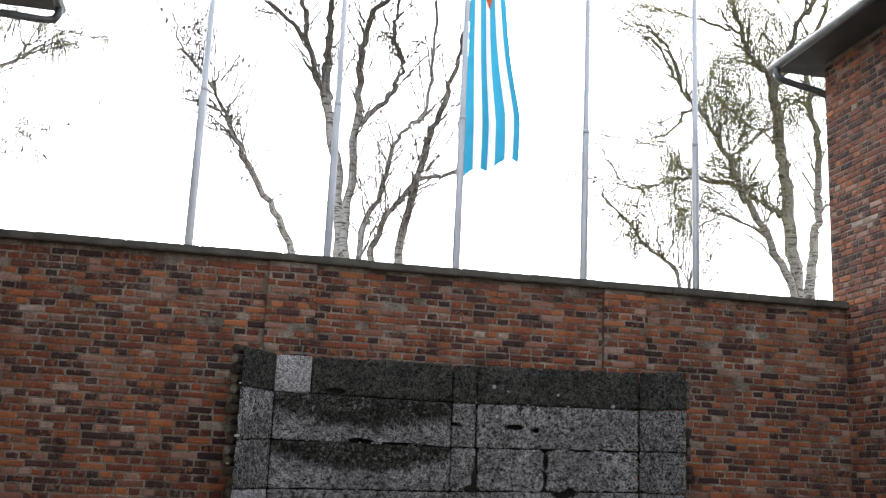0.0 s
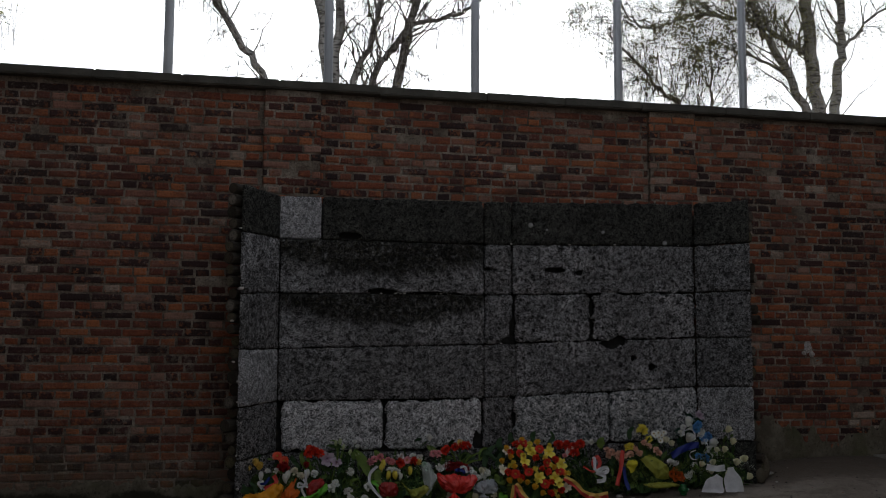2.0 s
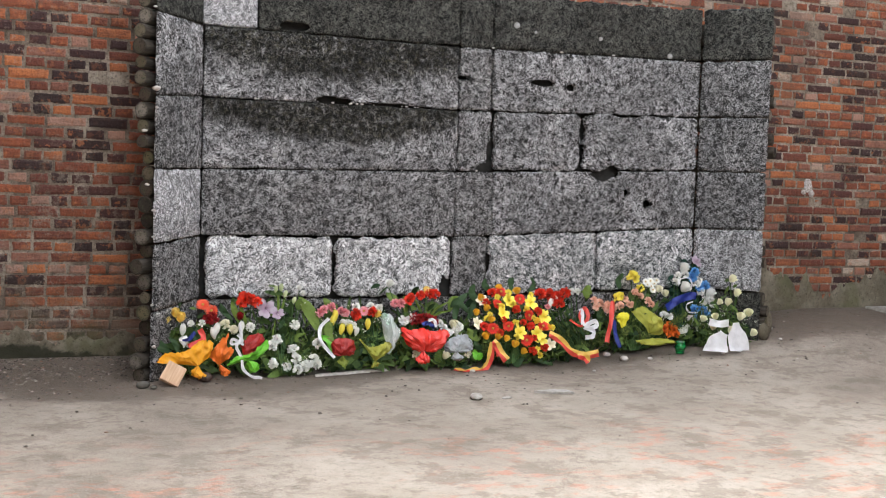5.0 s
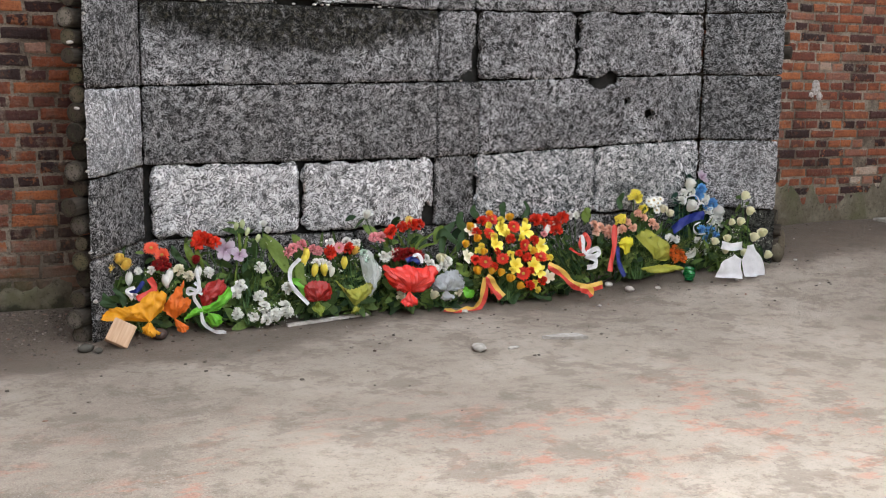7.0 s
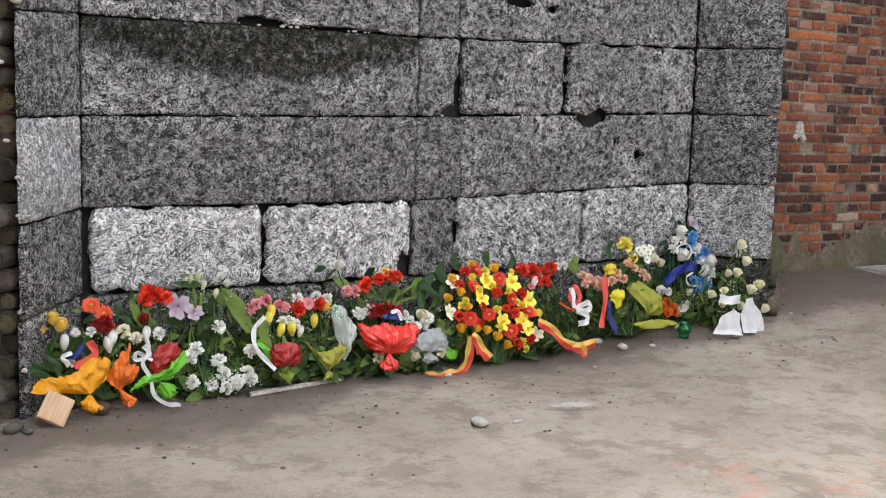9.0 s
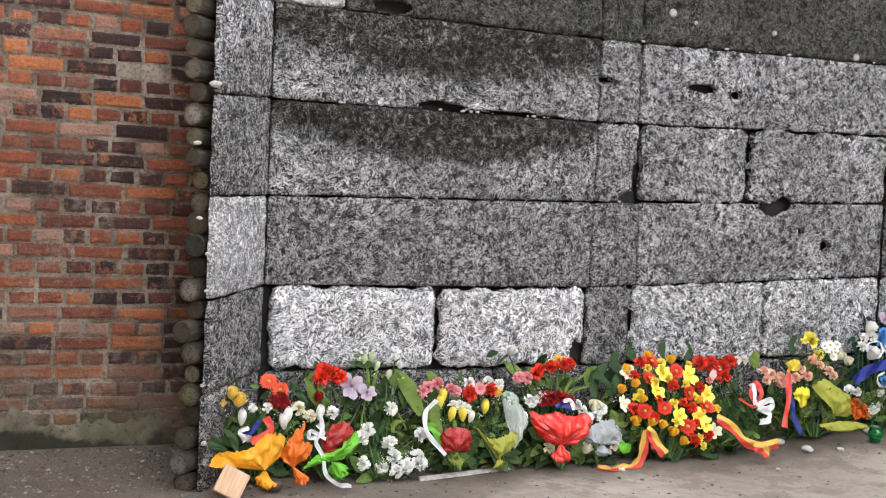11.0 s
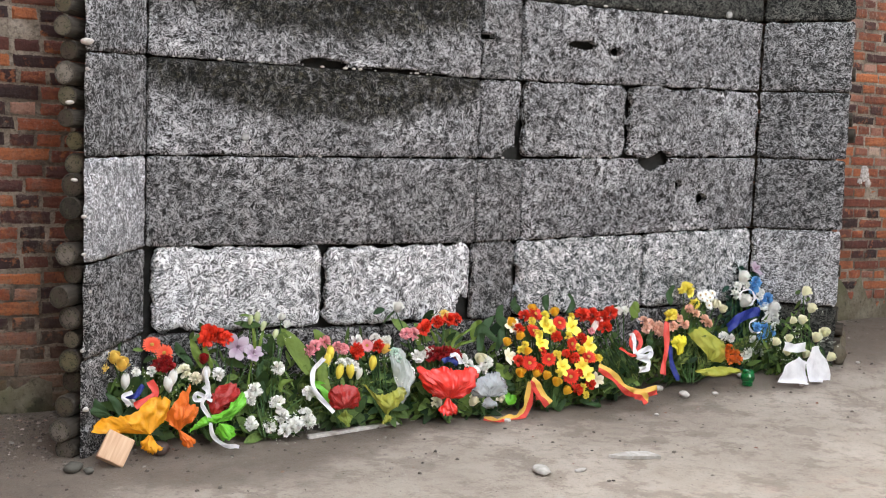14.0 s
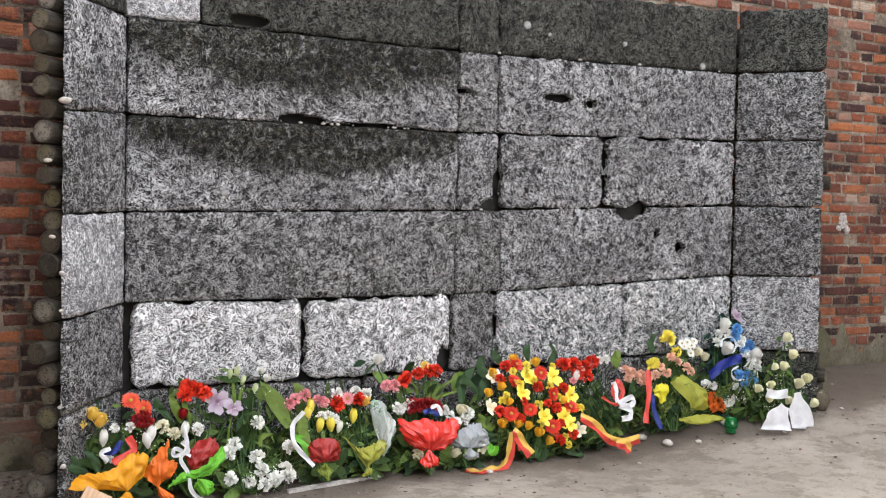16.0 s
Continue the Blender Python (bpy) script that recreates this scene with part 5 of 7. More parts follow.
wrap(b, "wrap", PAPER_RED, "dark red glossy film", (0.234, -0.437, 0.16), [(0.217, -0.404, 0.223), (0.266, -0.374, 0.281), (0.36, -0.367, 0.295), (0.352, -0.399, 0.233), (0.292, -0.434, 0.165)], 0.050, 0.000)
wrap(b, "wrap", PAPER_GREEN, "bright green crinkled paper", (0.242, -0.473, 0.128), [(0.112, -0.485, 0.105), (0.173, -0.458, 0.157), (0.277, -0.446, 0.181), (0.379, -0.407, 0.255), (0.389, -0.435, 0.202), (0.306, -0.468, 0.138)], 0.050, 0.000)
wrap(b, "wrap_tail", PAPER_GREEN, "gathered tail of the paper", (0.245, -0.507, 0.141), [(0.227, -0.534, 0.088), (0.274, -0.548, 0.061), (0.316, -0.536, 0.085), (0.31, -0.515, 0.125)], 0.060, 0.000)
ribbon(b, "ribbon", SATIN_WHITE, "long white satin ribbon", [(0.213, -0.386, 0.368), (0.214, -0.433, 0.275), (0.181, -0.459, 0.221), (0.209, -0.493, 0.153), (0.217, -0.529, 0.082), (0.263, -0.549, 0.043), (0.336, -0.558, 0.024)], 0.019)
ribbon(b, "ribbon", SATIN_WHITE, "white satin bow", [(0.231, -0.445, 0.23), (0.163, -0.427, 0.267), (0.154, -0.442, 0.237), (0.223, -0.434, 0.252), (0.194, -0.412, 0.295)], 0.018)
ribbon(b, "blade", BLADE, "", [(0.231, -0.256, 0.354), (0.205, -0.216, 0.431), (0.186, -0.187, 0.486)], 0.045)
ribbon(b, "blade", BLADE, "", [(0.277, -0.258, 0.351), (0.252, -0.217, 0.428), (0.244, -0.2, 0.461)], 0.030)
ribbon(b, "blade", BLADE_DARK, "", [(0.165, -0.242, 0.38), (0.125, -0.213, 0.436), (0.113, -0.191, 0.479)], 0.040)
ribbon(b, "blade", BLADE_DARK, "", [(0.184, -0.26, 0.347), (0.156, -0.231, 0.402), (0.124, -0.219, 0.425)], 0.030)
b = bouquet("flower_bouquet", "white roses and carnations with lily buds in dark foliage", "bouquet", (0.49, -0.44), [
    ("carnation", "white", 0.600, -0.286, 0.335, 0.039), ("carnation", "white", 0.473, -0.334, 0.242, 0.039), ("carnation", "white", 0.436, -0.353, 0.206, 0.039),
    ("carnation", "white", 0.579, -0.368, 0.177, 0.039), ("carnation", "white", 0.591, -0.399, 0.117, 0.039), ("carnation", "white", 0.599, -0.432, 0.053, 0.039),
    ("carnation", "white", 0.525, -0.419, 0.079, 0.039), ("carnation", "white", 0.432, -0.411, 0.094, 0.039), ("carnation", "white", 0.644, -0.424, 0.070, 0.039),
    ("carnation", "white", 0.665, -0.420, 0.077, 0.039), ("carnation", "white", 0.716, -0.400, 0.115, 0.039), ("carnation", "white", 0.727, -0.417, 0.082, 0.039),
    ("carnation", "white", 0.749, -0.350, 0.212, 0.039), ("tulip", "bud", 0.530, -0.160, 0.576, 0.024), ("tulip", "bud", 0.555, -0.182, 0.535, 0.024),
    ("tulip", "bud", 0.611, -0.204, 0.493, 0.024), ("tulip", "bud", 0.492, -0.165, 0.567, 0.024), ("rose", "white", 0.658, -0.161, 0.576, 0.024),
    ("rose", "white", 0.681, -0.180, 0.538, 0.024),
], 120, LEAF_DARK, 0.060)
ribbon(b, "blade", BLADE, "", [(0.499, -0.229, 0.425), (0.506, -0.183, 0.514), (0.494, -0.156, 0.565)], 0.020)
ribbon(b, "blade", BLADE, "", [(0.525, -0.224, 0.435), (0.545, -0.196, 0.489), (0.558, -0.175, 0.528)], 0.018)
ribbon(b, "blade", BLADE, "", [(0.437, -0.328, 0.234), (0.46, -0.284, 0.318), (0.477, -0.257, 0.372)], 0.012)
ribbon(b, "blade", BLADE_DARK, "", [(0.526, -0.354, 0.184), (0.508, -0.286, 0.315), (0.542, -0.253, 0.378)], 0.030)
ribbon(b, "blade", BLADE, "", [(0.604, -0.335, 0.221), (0.617, -0.313, 0.264), (0.681, -0.307, 0.275)], 0.030)
b = bouquet("flower_bouquet", "yellow tulips and pink blooms with a white ribbon in red foil", "bouquet", (0.92, -0.41), [
    ("carnation", "pink", 0.782, -0.247, 0.409, 0.034), ("carnation", "pink", 0.818, -0.235, 0.432, 0.034), ("carnation", "pink", 0.872, -0.227, 0.447, 0.034),
    ("carnation", "pink", 0.939, -0.243, 0.417, 0.034), ("carnation", "pink", 0.971, -0.247, 0.409, 0.034), ("tulip", "yellow", 0.895, -0.257, 0.391, 0.034),
    ("tulip", "yellow", 0.874, -0.274, 0.358, 0.034), ("tulip", "yellow", 0.931, -0.304, 0.300, 0.034), ("tulip", "yellow", 0.990, -0.304, 0.300, 0.034),
    ("carnation", "white", 0.985, -0.282, 0.342, 0.031), ("carnation", "white", 1.015, -0.290, 0.326, 0.031), ("carnation", "white", 0.945, -0.282, 0.342, 0.031),
    ("tulip", "white", 1.036, -0.312, 0.285, 0.029),
], 60, LEAF_DARK, 0.075)
wrap(b, "wrap", PAPER_RED, "shiny dark red foil", (0.902, -0.438, 0.138), [(0.845, -0.436, 0.143), (0.832, -0.41, 0.193), (0.844, -0.382, 0.246), (0.916, -0.377, 0.257), (0.984, -0.387, 0.236), (0.995, -0.417, 0.18), (0.965, -0.438, 0.138)], 0.060, 0.000)
wrap(b, "wrap_tail", PAPER_OLIVE, "green paper tail", (0.893, -0.462, 0.15), [(0.858, -0.485, 0.105), (0.89, -0.501, 0.075), (0.939, -0.489, 0.098)], 0.050, 0.000)
ribbon(b, "ribbon", SATIN_WHITE, "white satin ribbon with a dark edge", [(0.83, -0.338, 0.385), (0.77, -0.363, 0.333), (0.752, -0.396, 0.269), (0.783, -0.429, 0.201), (0.844, -0.464, 0.131)], 0.024)
ribbon(b, "blade", BLADE, "", [(0.763, -0.305, 0.299), (0.714, -0.239, 0.425), (0.653, -0.19, 0.519)], 0.085)
ribbon(b, "blade", BLADE, "", [(0.886, -0.245, 0.414), (0.851, -0.214, 0.474), (0.825, -0.195, 0.51)], 0.055)
ribbon(b, "blade", BLADE, "", [(0.855, -0.354, 0.203), (0.835, -0.301, 0.305), (0.868, -0.279, 0.347)], 0.060)
ribbon(b, "blade", BLADE, "", [(0.797, -0.317, 0.274), (0.767, -0.293, 0.321), (0.733, -0.289, 0.329)], 0.050)
ribbon(b, "blade", PAPER_GREEN, "", [(0.854, -0.377, 0.16), (0.834, -0.342, 0.227), (0.77, -0.322, 0.265)], 0.050)
b = bouquet("flower_bouquet", "mixed red, pink and yellow blooms in olive mesh and clear film", "bouquet", (1.16, -0.42), [
    ("carnation", "red", 1.050, -0.260, 0.385, 0.038), ("carnation", "red", 1.166, -0.245, 0.413, 0.038), ("carnation", "red", 1.043, -0.249, 0.405, 0.038),
    ("gerbera", "pink", 1.106, -0.242, 0.419, 0.036), ("rose", "apricot", 1.205, -0.253, 0.399, 0.034), ("tulip", "yellow", 1.123, -0.288, 0.331, 0.034),
    ("carnation", "white", 1.051, -0.227, 0.449, 0.031), ("carnation", "white", 1.160, -0.226, 0.451, 0.031), ("carnation", "white", 1.220, -0.232, 0.439, 0.031),
    ("carnation", "white", 1.292, -0.342, 0.227, 0.031), ("carnation", "white", 1.325, -0.313, 0.282, 0.031), ("carnation", "mint", 1.276, -0.281, 0.344, 0.031),
    ("carnation", "mint", 1.256, -0.262, 0.380, 0.031),
], 60, LEAF_DARK, 0.070)
wrap(b, "wrap", MESH_OLIVE, "olive green gathered mesh", (1.135, -0.451, 0.095), [(1.027, -0.368, 0.253), (1.052, -0.381, 0.229), (1.104, -0.4, 0.192), (1.175, -0.392, 0.209), (1.246, -0.383, 0.226), (1.27, -0.407, 0.179)], 0.070, 0.000)
wrap(b, "wrap_tail", MESH_OLIVE, "gathered tail of the mesh", (1.124, -0.474, 0.107), [(1.086, -0.495, 0.067), (1.131, -0.497, 0.063), (1.163, -0.485, 0.087)], 0.030, 0.000)
wrap(b, "wrap", FILM_CLEAR, "clear crumpled film", (1.243, -0.393, 0.128), [(1.224, -0.273, 0.359), (1.288, -0.251, 0.402), (1.324, -0.283, 0.341), (1.336, -0.32, 0.27), (1.305, -0.36, 0.191)], 0.060, 0.000)
b = bouquet("flower_bouquet", "dark red carnations and white blooms wrapped in red film", "bouquet", (1.51, -0.42), [
    ("carnation", "deepred", 1.520, -0.274, 0.358, 0.038), ("carnation", "deepred", 1.489, -0.268, 0.368, 0.038), ("carnation", "deepred", 1.618, -0.281, 0.344, 0.038),
    ("carnation", "deepred", 1.551, -0.268, 0.368, 0.038), ("carnation", "deepred", 1.586, -0.273, 0.360, 0.038), ("carnation", "deepred", 1.462, -0.275, 0.356, 0.038),
    ("carnation", "white", 1.660, -0.288, 0.331, 0.031), ("carnation", "white", 1.688, -0.304, 0.299, 0.031), ("carnation", "white", 1.378, -0.272, 0.361, 0.031),
    ("carnation", "white", 1.426, -0.275, 0.356, 0.031), ("carnation", "white", 1.459, -0.266, 0.374, 0.031), ("carnation", "white", 1.396, -0.279, 0.348, 0.031),
    ("carnation", "pink", 1.345, -0.217, 0.468, 0.036), ("carnation", "pink", 1.387, -0.218, 0.466, 0.036), ("carnation", "red", 1.449, -0.207, 0.486, 0.038),
    ("carnation", "red", 1.468, -0.197, 0.506, 0.038), ("carnation", "red", 1.613, -0.183, 0.533, 0.038), ("carnation", "red", 1.657, -0.184, 0.531, 0.038),
    ("carnation", "red", 1.545, -0.187, 0.524, 0.038), ("carnation", "apricot", 1.597, -0.170, 0.558, 0.029), ("rose", "white", 1.322, -0.146, 0.604, 0.034),
], 75, LEAF_DARK, 0.075)
wrap(b, "wrap", FILM_RED, "translucent red cellophane", (1.5, -0.421, 0.152), [(1.439, -0.417, 0.16), (1.378, -0.397, 0.199), (1.344, -0.365, 0.259), (1.346, -0.335, 0.317), (1.402, -0.343, 0.301), (1.489, -0.337, 0.313), (1.571, -0.347, 0.293), (1.677, -0.345, 0.298), (1.683, -0.375, 0.241), (1.638, -0.404, 0.185), (1.564, -0.422, 0.15)], 0.110, 0.000)
wrap(b, "wrap_tail", FILM_RED, "gathered red cellophane tail", (1.465, -0.49, 0.173), [(1.399, -0.523, 0.11), (1.438, -0.534, 0.088), (1.487, -0.532, 0.092), (1.517, -0.519, 0.117)], 0.060, 0.000)
ribbon(b, "ribbon", SATIN_BLUE, "blue and white satin ribbon", [(1.512, -0.335, 0.33), (1.557, -0.33, 0.339), (1.601, -0.344, 0.313)], 0.030)
ribbon(b, "ribbon", SATIN_WHITE, "white satin ribbon", [(1.556, -0.331, 0.359), (1.601, -0.329, 0.362), (1.611, -0.353, 0.314)], 0.022)
ribbon(b, "blade", BLADE, "", [(1.551, -0.21, 0.365), (1.54, -0.172, 0.439), (1.499, -0.132, 0.515)], 0.020)
ribbon(b, "blade", BLADE, "", [(1.607, -0.218, 0.35), (1.668, -0.182, 0.42), (1.788, -0.153, 0.476)], 0.020)
ribbon(b, "blade", BLADE, "", [(1.614, -0.218, 0.349), (1.692, -0.195, 0.394), (1.786, -0.188, 0.407)], 0.020)
ribbon(b, "blade", BLADE, "", [(1.602, -0.212, 0.362), (1.595, -0.18, 0.424), (1.522, -0.146, 0.489)], 0.014)
ribbon(b, "blade", BLADE, "", [(1.437, -0.207, 0.372), (1.439, -0.169, 0.444), (1.49, -0.151, 0.478)], 0.040)
ribbon(b, "blade", BLADE_DARK, "", [(1.802, -0.218, 0.35), (1.846, -0.161, 0.46), (1.943, -0.124, 0.532)], 0.060)
ribbon(b, "blade", BLADE, "", [(1.769, -0.191, 0.402), (1.803, -0.153, 0.475), (1.859, -0.135, 0.51)], 0.050)
ribbon(b, "blade", BLADE_DARK, "", [(1.907, -0.221, 0.344), (1.962, -0.177, 0.429), (2.029, -0.139, 0.502)], 0.050)
ribbon(b, "blade", BLADE, "", [(1.592, -0.218, 0.35), (1.621, -0.187, 0.41), (1.651, -0.156, 0.47)], 0.030)
b = bouquet("flower_bouquet", "white blooms in crumpled grey clear film", "bouquet", (1.74, -0.41), [
    ("carnation", "white", 1.772, -0.317, 0.276, 0.036), ("carnation", "white", 1.802, -0.302, 0.304, 0.036), ("carnation", "white", 1.713, -0.324, 0.262, 0.036),
    ("rose", "cream", 1.675, -0.400, 0.116, 0.036), ("rose", "cream", 1.768, -0.294, 0.319, 0.036), ("carnation", "cream", 1.451, -0.393, 0.128, 0.034),
    ("carnation", "cream", 1.840, -0.394, 0.127, 0.034),
], 36, LEAF_DARK, 0.070)
wrap(b, "wrap", FILM_GREY, "smoky clear film", (1.751, -0.408, 0.138), [(1.702, -0.41, 0.135), (1.655, -0.392, 0.168), (1.696, -0.363, 0.225), (1.754, -0.35, 0.25), (1.846, -0.347, 0.256), (1.879, -0.379, 0.193), (1.839, -0.403, 0.149), (1.783, -0.41, 0.135)], 0.070, 0.000)
wrap(b, "wrap_tail", FILM_GREY, "smoky film tail", (1.728, -0.45, 0.154), [(1.681, -0.475, 0.106), (1.735, -0.483, 0.09), (1.779, -0.47, 0.115)], 0.040, 0.000)
b = bouquet("flower_wreath", "dense wreath of red gerberas, yellow lilies and roses", "wreath", (2.19, -0.37), [
    ("gerbera", "red", 2.120, -0.267, 0.459, 0.047), ("gerbera", "red", 2.307, -0.247, 0.496, 0.047), ("gerbera", "red", 2.354, -0.312, 0.383, 0.047),
    ("gerbera", "red", 2.174, -0.358, 0.309, 0.047), ("gerbera", "red", 2.055, -0.345, 0.293, 0.047), ("gerbera", "red", 2.320, -0.371, 0.204, 0.047),
    ("gerbera", "red", 2.475, -0.314, 0.300, 0.047), ("gerbera", "red", 2.173, -0.195, 0.546, 0.047), ("carnation", "red", 2.256, -0.300, 0.426, 0.036),
    ("carnation", "red", 2.361, -0.342, 0.304, 0.036), ("carnation", "red", 2.477, -0.340, 0.144, 0.036), ("carnation", "red", 1.995, -0.319, 0.303, 0.036),
    ("carnation", "red", 2.044, -0.231, 0.470, 0.036), ("carnation", "red", 2.442, -0.281, 0.405, 0.036), ("carnation", "red", 2.104, -0.187, 0.536, 0.036),
    ("carnation", "red", 2.370, -0.365, 0.122, 0.036), ("lily", "yellow", 2.219, -0.258, 0.486, 0.050), ("lily", "yellow", 2.151, -0.313, 0.402, 0.050),
    ("lily", "yellow", 2.400, -0.250, 0.472, 0.050), ("lily", "yellow", 2.269, -0.367, 0.267, 0.050), ("lily", "yellow", 2.420, -0.342, 0.252, 0.050),
    ("lily", "yellow", 2.503, -0.283, 0.363, 0.050), ("lily", "yellow", 2.452, -0.341, 0.212, 0.050), ("rose", "amber", 2.036, -0.259, 0.435, 0.030),
    ("rose", "amber", 1.961, -0.246, 0.398, 0.030), ("rose", "amber", 2.052, -0.318, 0.356, 0.030), ("rose", "amber", 2.005, -0.341, 0.238, 0.030),
    ("rose", "amber", 2.093, -0.367, 0.237, 0.030), ("rose", "amber", 2.218, -0.382, 0.181, 0.030), ("rose", "amber", 2.293, -0.377, 0.127, 0.030),
    ("rose", "amber", 2.015, -0.189, 0.503, 0.030), ("rose", "amber", 2.420, -0.315, 0.342, 0.030), ("rose", "amber", 2.170, -0.166, 0.570, 0.030),
    ("rose", "amber", 2.305, -0.196, 0.552, 0.030), ("rose", "amber", 2.154, -0.377, 0.222, 0.030), ("rose", "amber", 2.521, -0.303, 0.289, 0.030),
    ("carnation", "yellow", 2.048, -0.299, 0.388, 0.026), ("carnation", "yellow", 2.133, -0.225, 0.508, 0.026), ("carnation", "yellow", 2.230, -0.210, 0.539, 0.026),
    ("carnation", "yellow", 2.411, -0.209, 0.523, 0.026), ("carnation", "yellow", 2.235, -0.348, 0.334, 0.026), ("carnation", "yellow", 2.413, -0.356, 0.135, 0.026),
    ("carnation", "yellow", 2.433, -0.362, 0.091, 0.026), ("carnation", "yellow", 2.561, -0.291, 0.284, 0.026), ("lily", "cream", 1.960, -0.289, 0.328, 0.045),
    ("lily", "cream", 2.023, -0.204, 0.486, 0.045), ("lily", "cream", 2.529, -0.330, 0.166, 0.045), ("carnation", "red", 2.140, -0.336, 0.357, 0.026),
    ("carnation", "red", 2.380, -0.357, 0.220, 0.026), ("carnation", "red", 2.111, -0.365, 0.266, 0.026), ("carnation", "red", 2.298, -0.342, 0.335, 0.026),
    ("carnation", "yellow", 2.240, -0.278, 0.460, 0.026), ("carnation", "yellow", 2.144, -0.281, 0.447, 0.026), ("carnation", "yellow", 2.235, -0.376, 0.234, 0.026),
    ("carnation", "yellow", 2.391, -0.314, 0.362, 0.026), ("carnation", "yellow", 2.018, -0.303, 0.360, 0.026), ("carnation", "yellow", 2.344, -0.291, 0.425, 0.026),
    ("carnation", "yellow", 2.215, -0.235, 0.512, 0.026),
], 70, LEAF_DARK, 0.075)
ribbon(b, "ribbon", SATIN_STRIPE, "yellow and red satin ribbon tail", [(2.030, -0.41, 0.212), (2.06, -0.425, 0.175), (2.085, -0.435, 0.110)], 0.060)
ribbon(b, "ribbon", SATIN_STRIPE, "yellow and red satin ribbon tail", [(2.035, -0.398, 0.204), (2.075, -0.427, 0.146), (2.124, -0.461, 0.079)], 0.060)
ribbon(b, "ribbon", SATIN_STRIPE, "yellow and red satin ribbon lying on the ground", [(1.745, -0.40, 0.012), (1.80, -0.455, 0.010), (1.89, -0.435, 0.010), (1.965, -0.43, 0.022), (2.004, -0.43, 0.089), (2.024, -0.42, 0.205)], 0.050)
ribbon(b, "blade", BLADE_DARK, "", [(1.914, -0.212, 0.401), (1.832, -0.181, 0.474), (1.768, -0.199, 0.432)], 0.050)
ribbon(b, "blade", BLADE_DARK, "", [(2.0, -0.184, 0.466), (1.958, -0.154, 0.538), (1.985, -0.13, 0.596)], 0.060)
ribbon(b, "blade", BLADE_DARK, "", [(2.101, -0.157, 0.532), (2.071, -0.131, 0.593), (2.089, -0.111, 0.64)], 0.050)
ribbon(b, "blade", BLADE_DARK, "", [(2.282, -0.15, 0.547), (2.281, -0.125, 0.608), (2.313, -0.11, 0.644)], 0.050)
ribbon(b, "blade", BLADE_DARK, "", [(2.417, -0.153, 0.541), (2.475, -0.133, 0.588), (2.459, -0.107, 0.65)], 0.040)
ribbon(b, "blade", BLADE, "", [(1.97, -0.295, 0.202), (1.922, -0.279, 0.24), (1.89, -0.259, 0.287)], 0.060)
ribbon(b, "blade", PAPER_GREEN, "", [(1.989, -0.338, 0.099), (1.939, -0.341, 0.092), (1.921, -0.322, 0.138)], 0.060)
ribbon(b, "blade", BLADE_DARK, "", [(2.301, -0.349, 0.074), (2.247, -0.366, 0.033), (2.24, -0.352, 0.068)], 0.050)
ribbon(b, "blade", BLADE_DARK, "", [(2.403, -0.352, 0.066), (2.486, -0.365, 0.036), (2.543, -0.372, 0.02)], 0.040)
ribbon(b, "blade", BLADE_DARK, "", [(1.985, -0.319, 0.144), (1.949, -0.309, 0.17), (1.945, -0.29, 0.215)], 0.050)
b = bouquet("flower_bouquet", "long-stemmed red and white carnations tied with a red and white bow", "bouquet", (2.81, -0.34), [
    ("carnation", "red", 2.508, -0.178, 0.528, 0.045), ("carnation", "red", 2.585, -0.180, 0.524, 0.045), ("carnation", "red", 2.659, -0.187, 0.508, 0.045),
    ("carnation", "red", 2.717, -0.176, 0.533, 0.045), ("carnation", "red", 2.652, -0.210, 0.453, 0.045), ("carnation", "red", 2.603, -0.201, 0.474, 0.045),
    ("carnation", "white", 2.772, -0.172, 0.543, 0.031), ("carnation", "white", 2.826, -0.171, 0.544, 0.031), ("carnation", "white", 2.625, -0.195, 0.488, 0.031),
    ("tulip", "white", 2.583, -0.208, 0.457, 0.031), ("carnation", "pink", 2.553, -0.218, 0.434, 0.025),
], 40, LEAF_DARK, 0.070)
ribbon(b, "ribbon", SATIN_RED, "red satin bow loop", [(2.807, -0.33, 0.3), (2.796, -0.288, 0.385), (2.85, -0.268, 0.425), (2.858, -0.295, 0.369), (2.812, -0.33, 0.3)], 0.032)
ribbon(b, "ribbon", SATIN_WHITE, "white satin bow loop", [(2.8, -0.339, 0.302), (2.805, -0.309, 0.362), (2.81, -0.279, 0.422)], 0.030)
ribbon(b, "ribbon", SATIN_WHITE, "white satin bow loop", [(2.808, -0.339, 0.301), (2.899, -0.324, 0.332), (2.919, -0.337, 0.307), (2.867, -0.347, 0.286), (2.806, -0.342, 0.297)], 0.034)
ribbon(b, "ribbon", SATIN_RED, "red satin bow tail", [(2.792, -0.349, 0.302), (2.754, -0.347, 0.306), (2.689, -0.327, 0.346)], 0.018)
ribbon(b, "ribbon", SATIN_WHITE, "white satin bow tail", [(2.806, -0.342, 0.296), (2.874, -0.359, 0.261), (2.862, -0.377, 0.226), (2.795, -0.381, 0.219)], 0.034)
ribbon(b, "ribbon", SATIN_STRIPE, "red and yellow satin ribbon", [(2.477, -0.421, 0.262), (2.566, -0.438, 0.208), (2.644, -0.461, 0.131), (2.746, -0.47, 0.099), (2.868, -0.466, 0.114)], 0.055)
ribbon(b, "ribbon", SATIN_STRIPE, "red and yellow satin ribbon end", [(2.678, -0.498, 0.11), (2.738, -0.501, 0.093), (2.765, -0.509, 0.055)], 0.060)
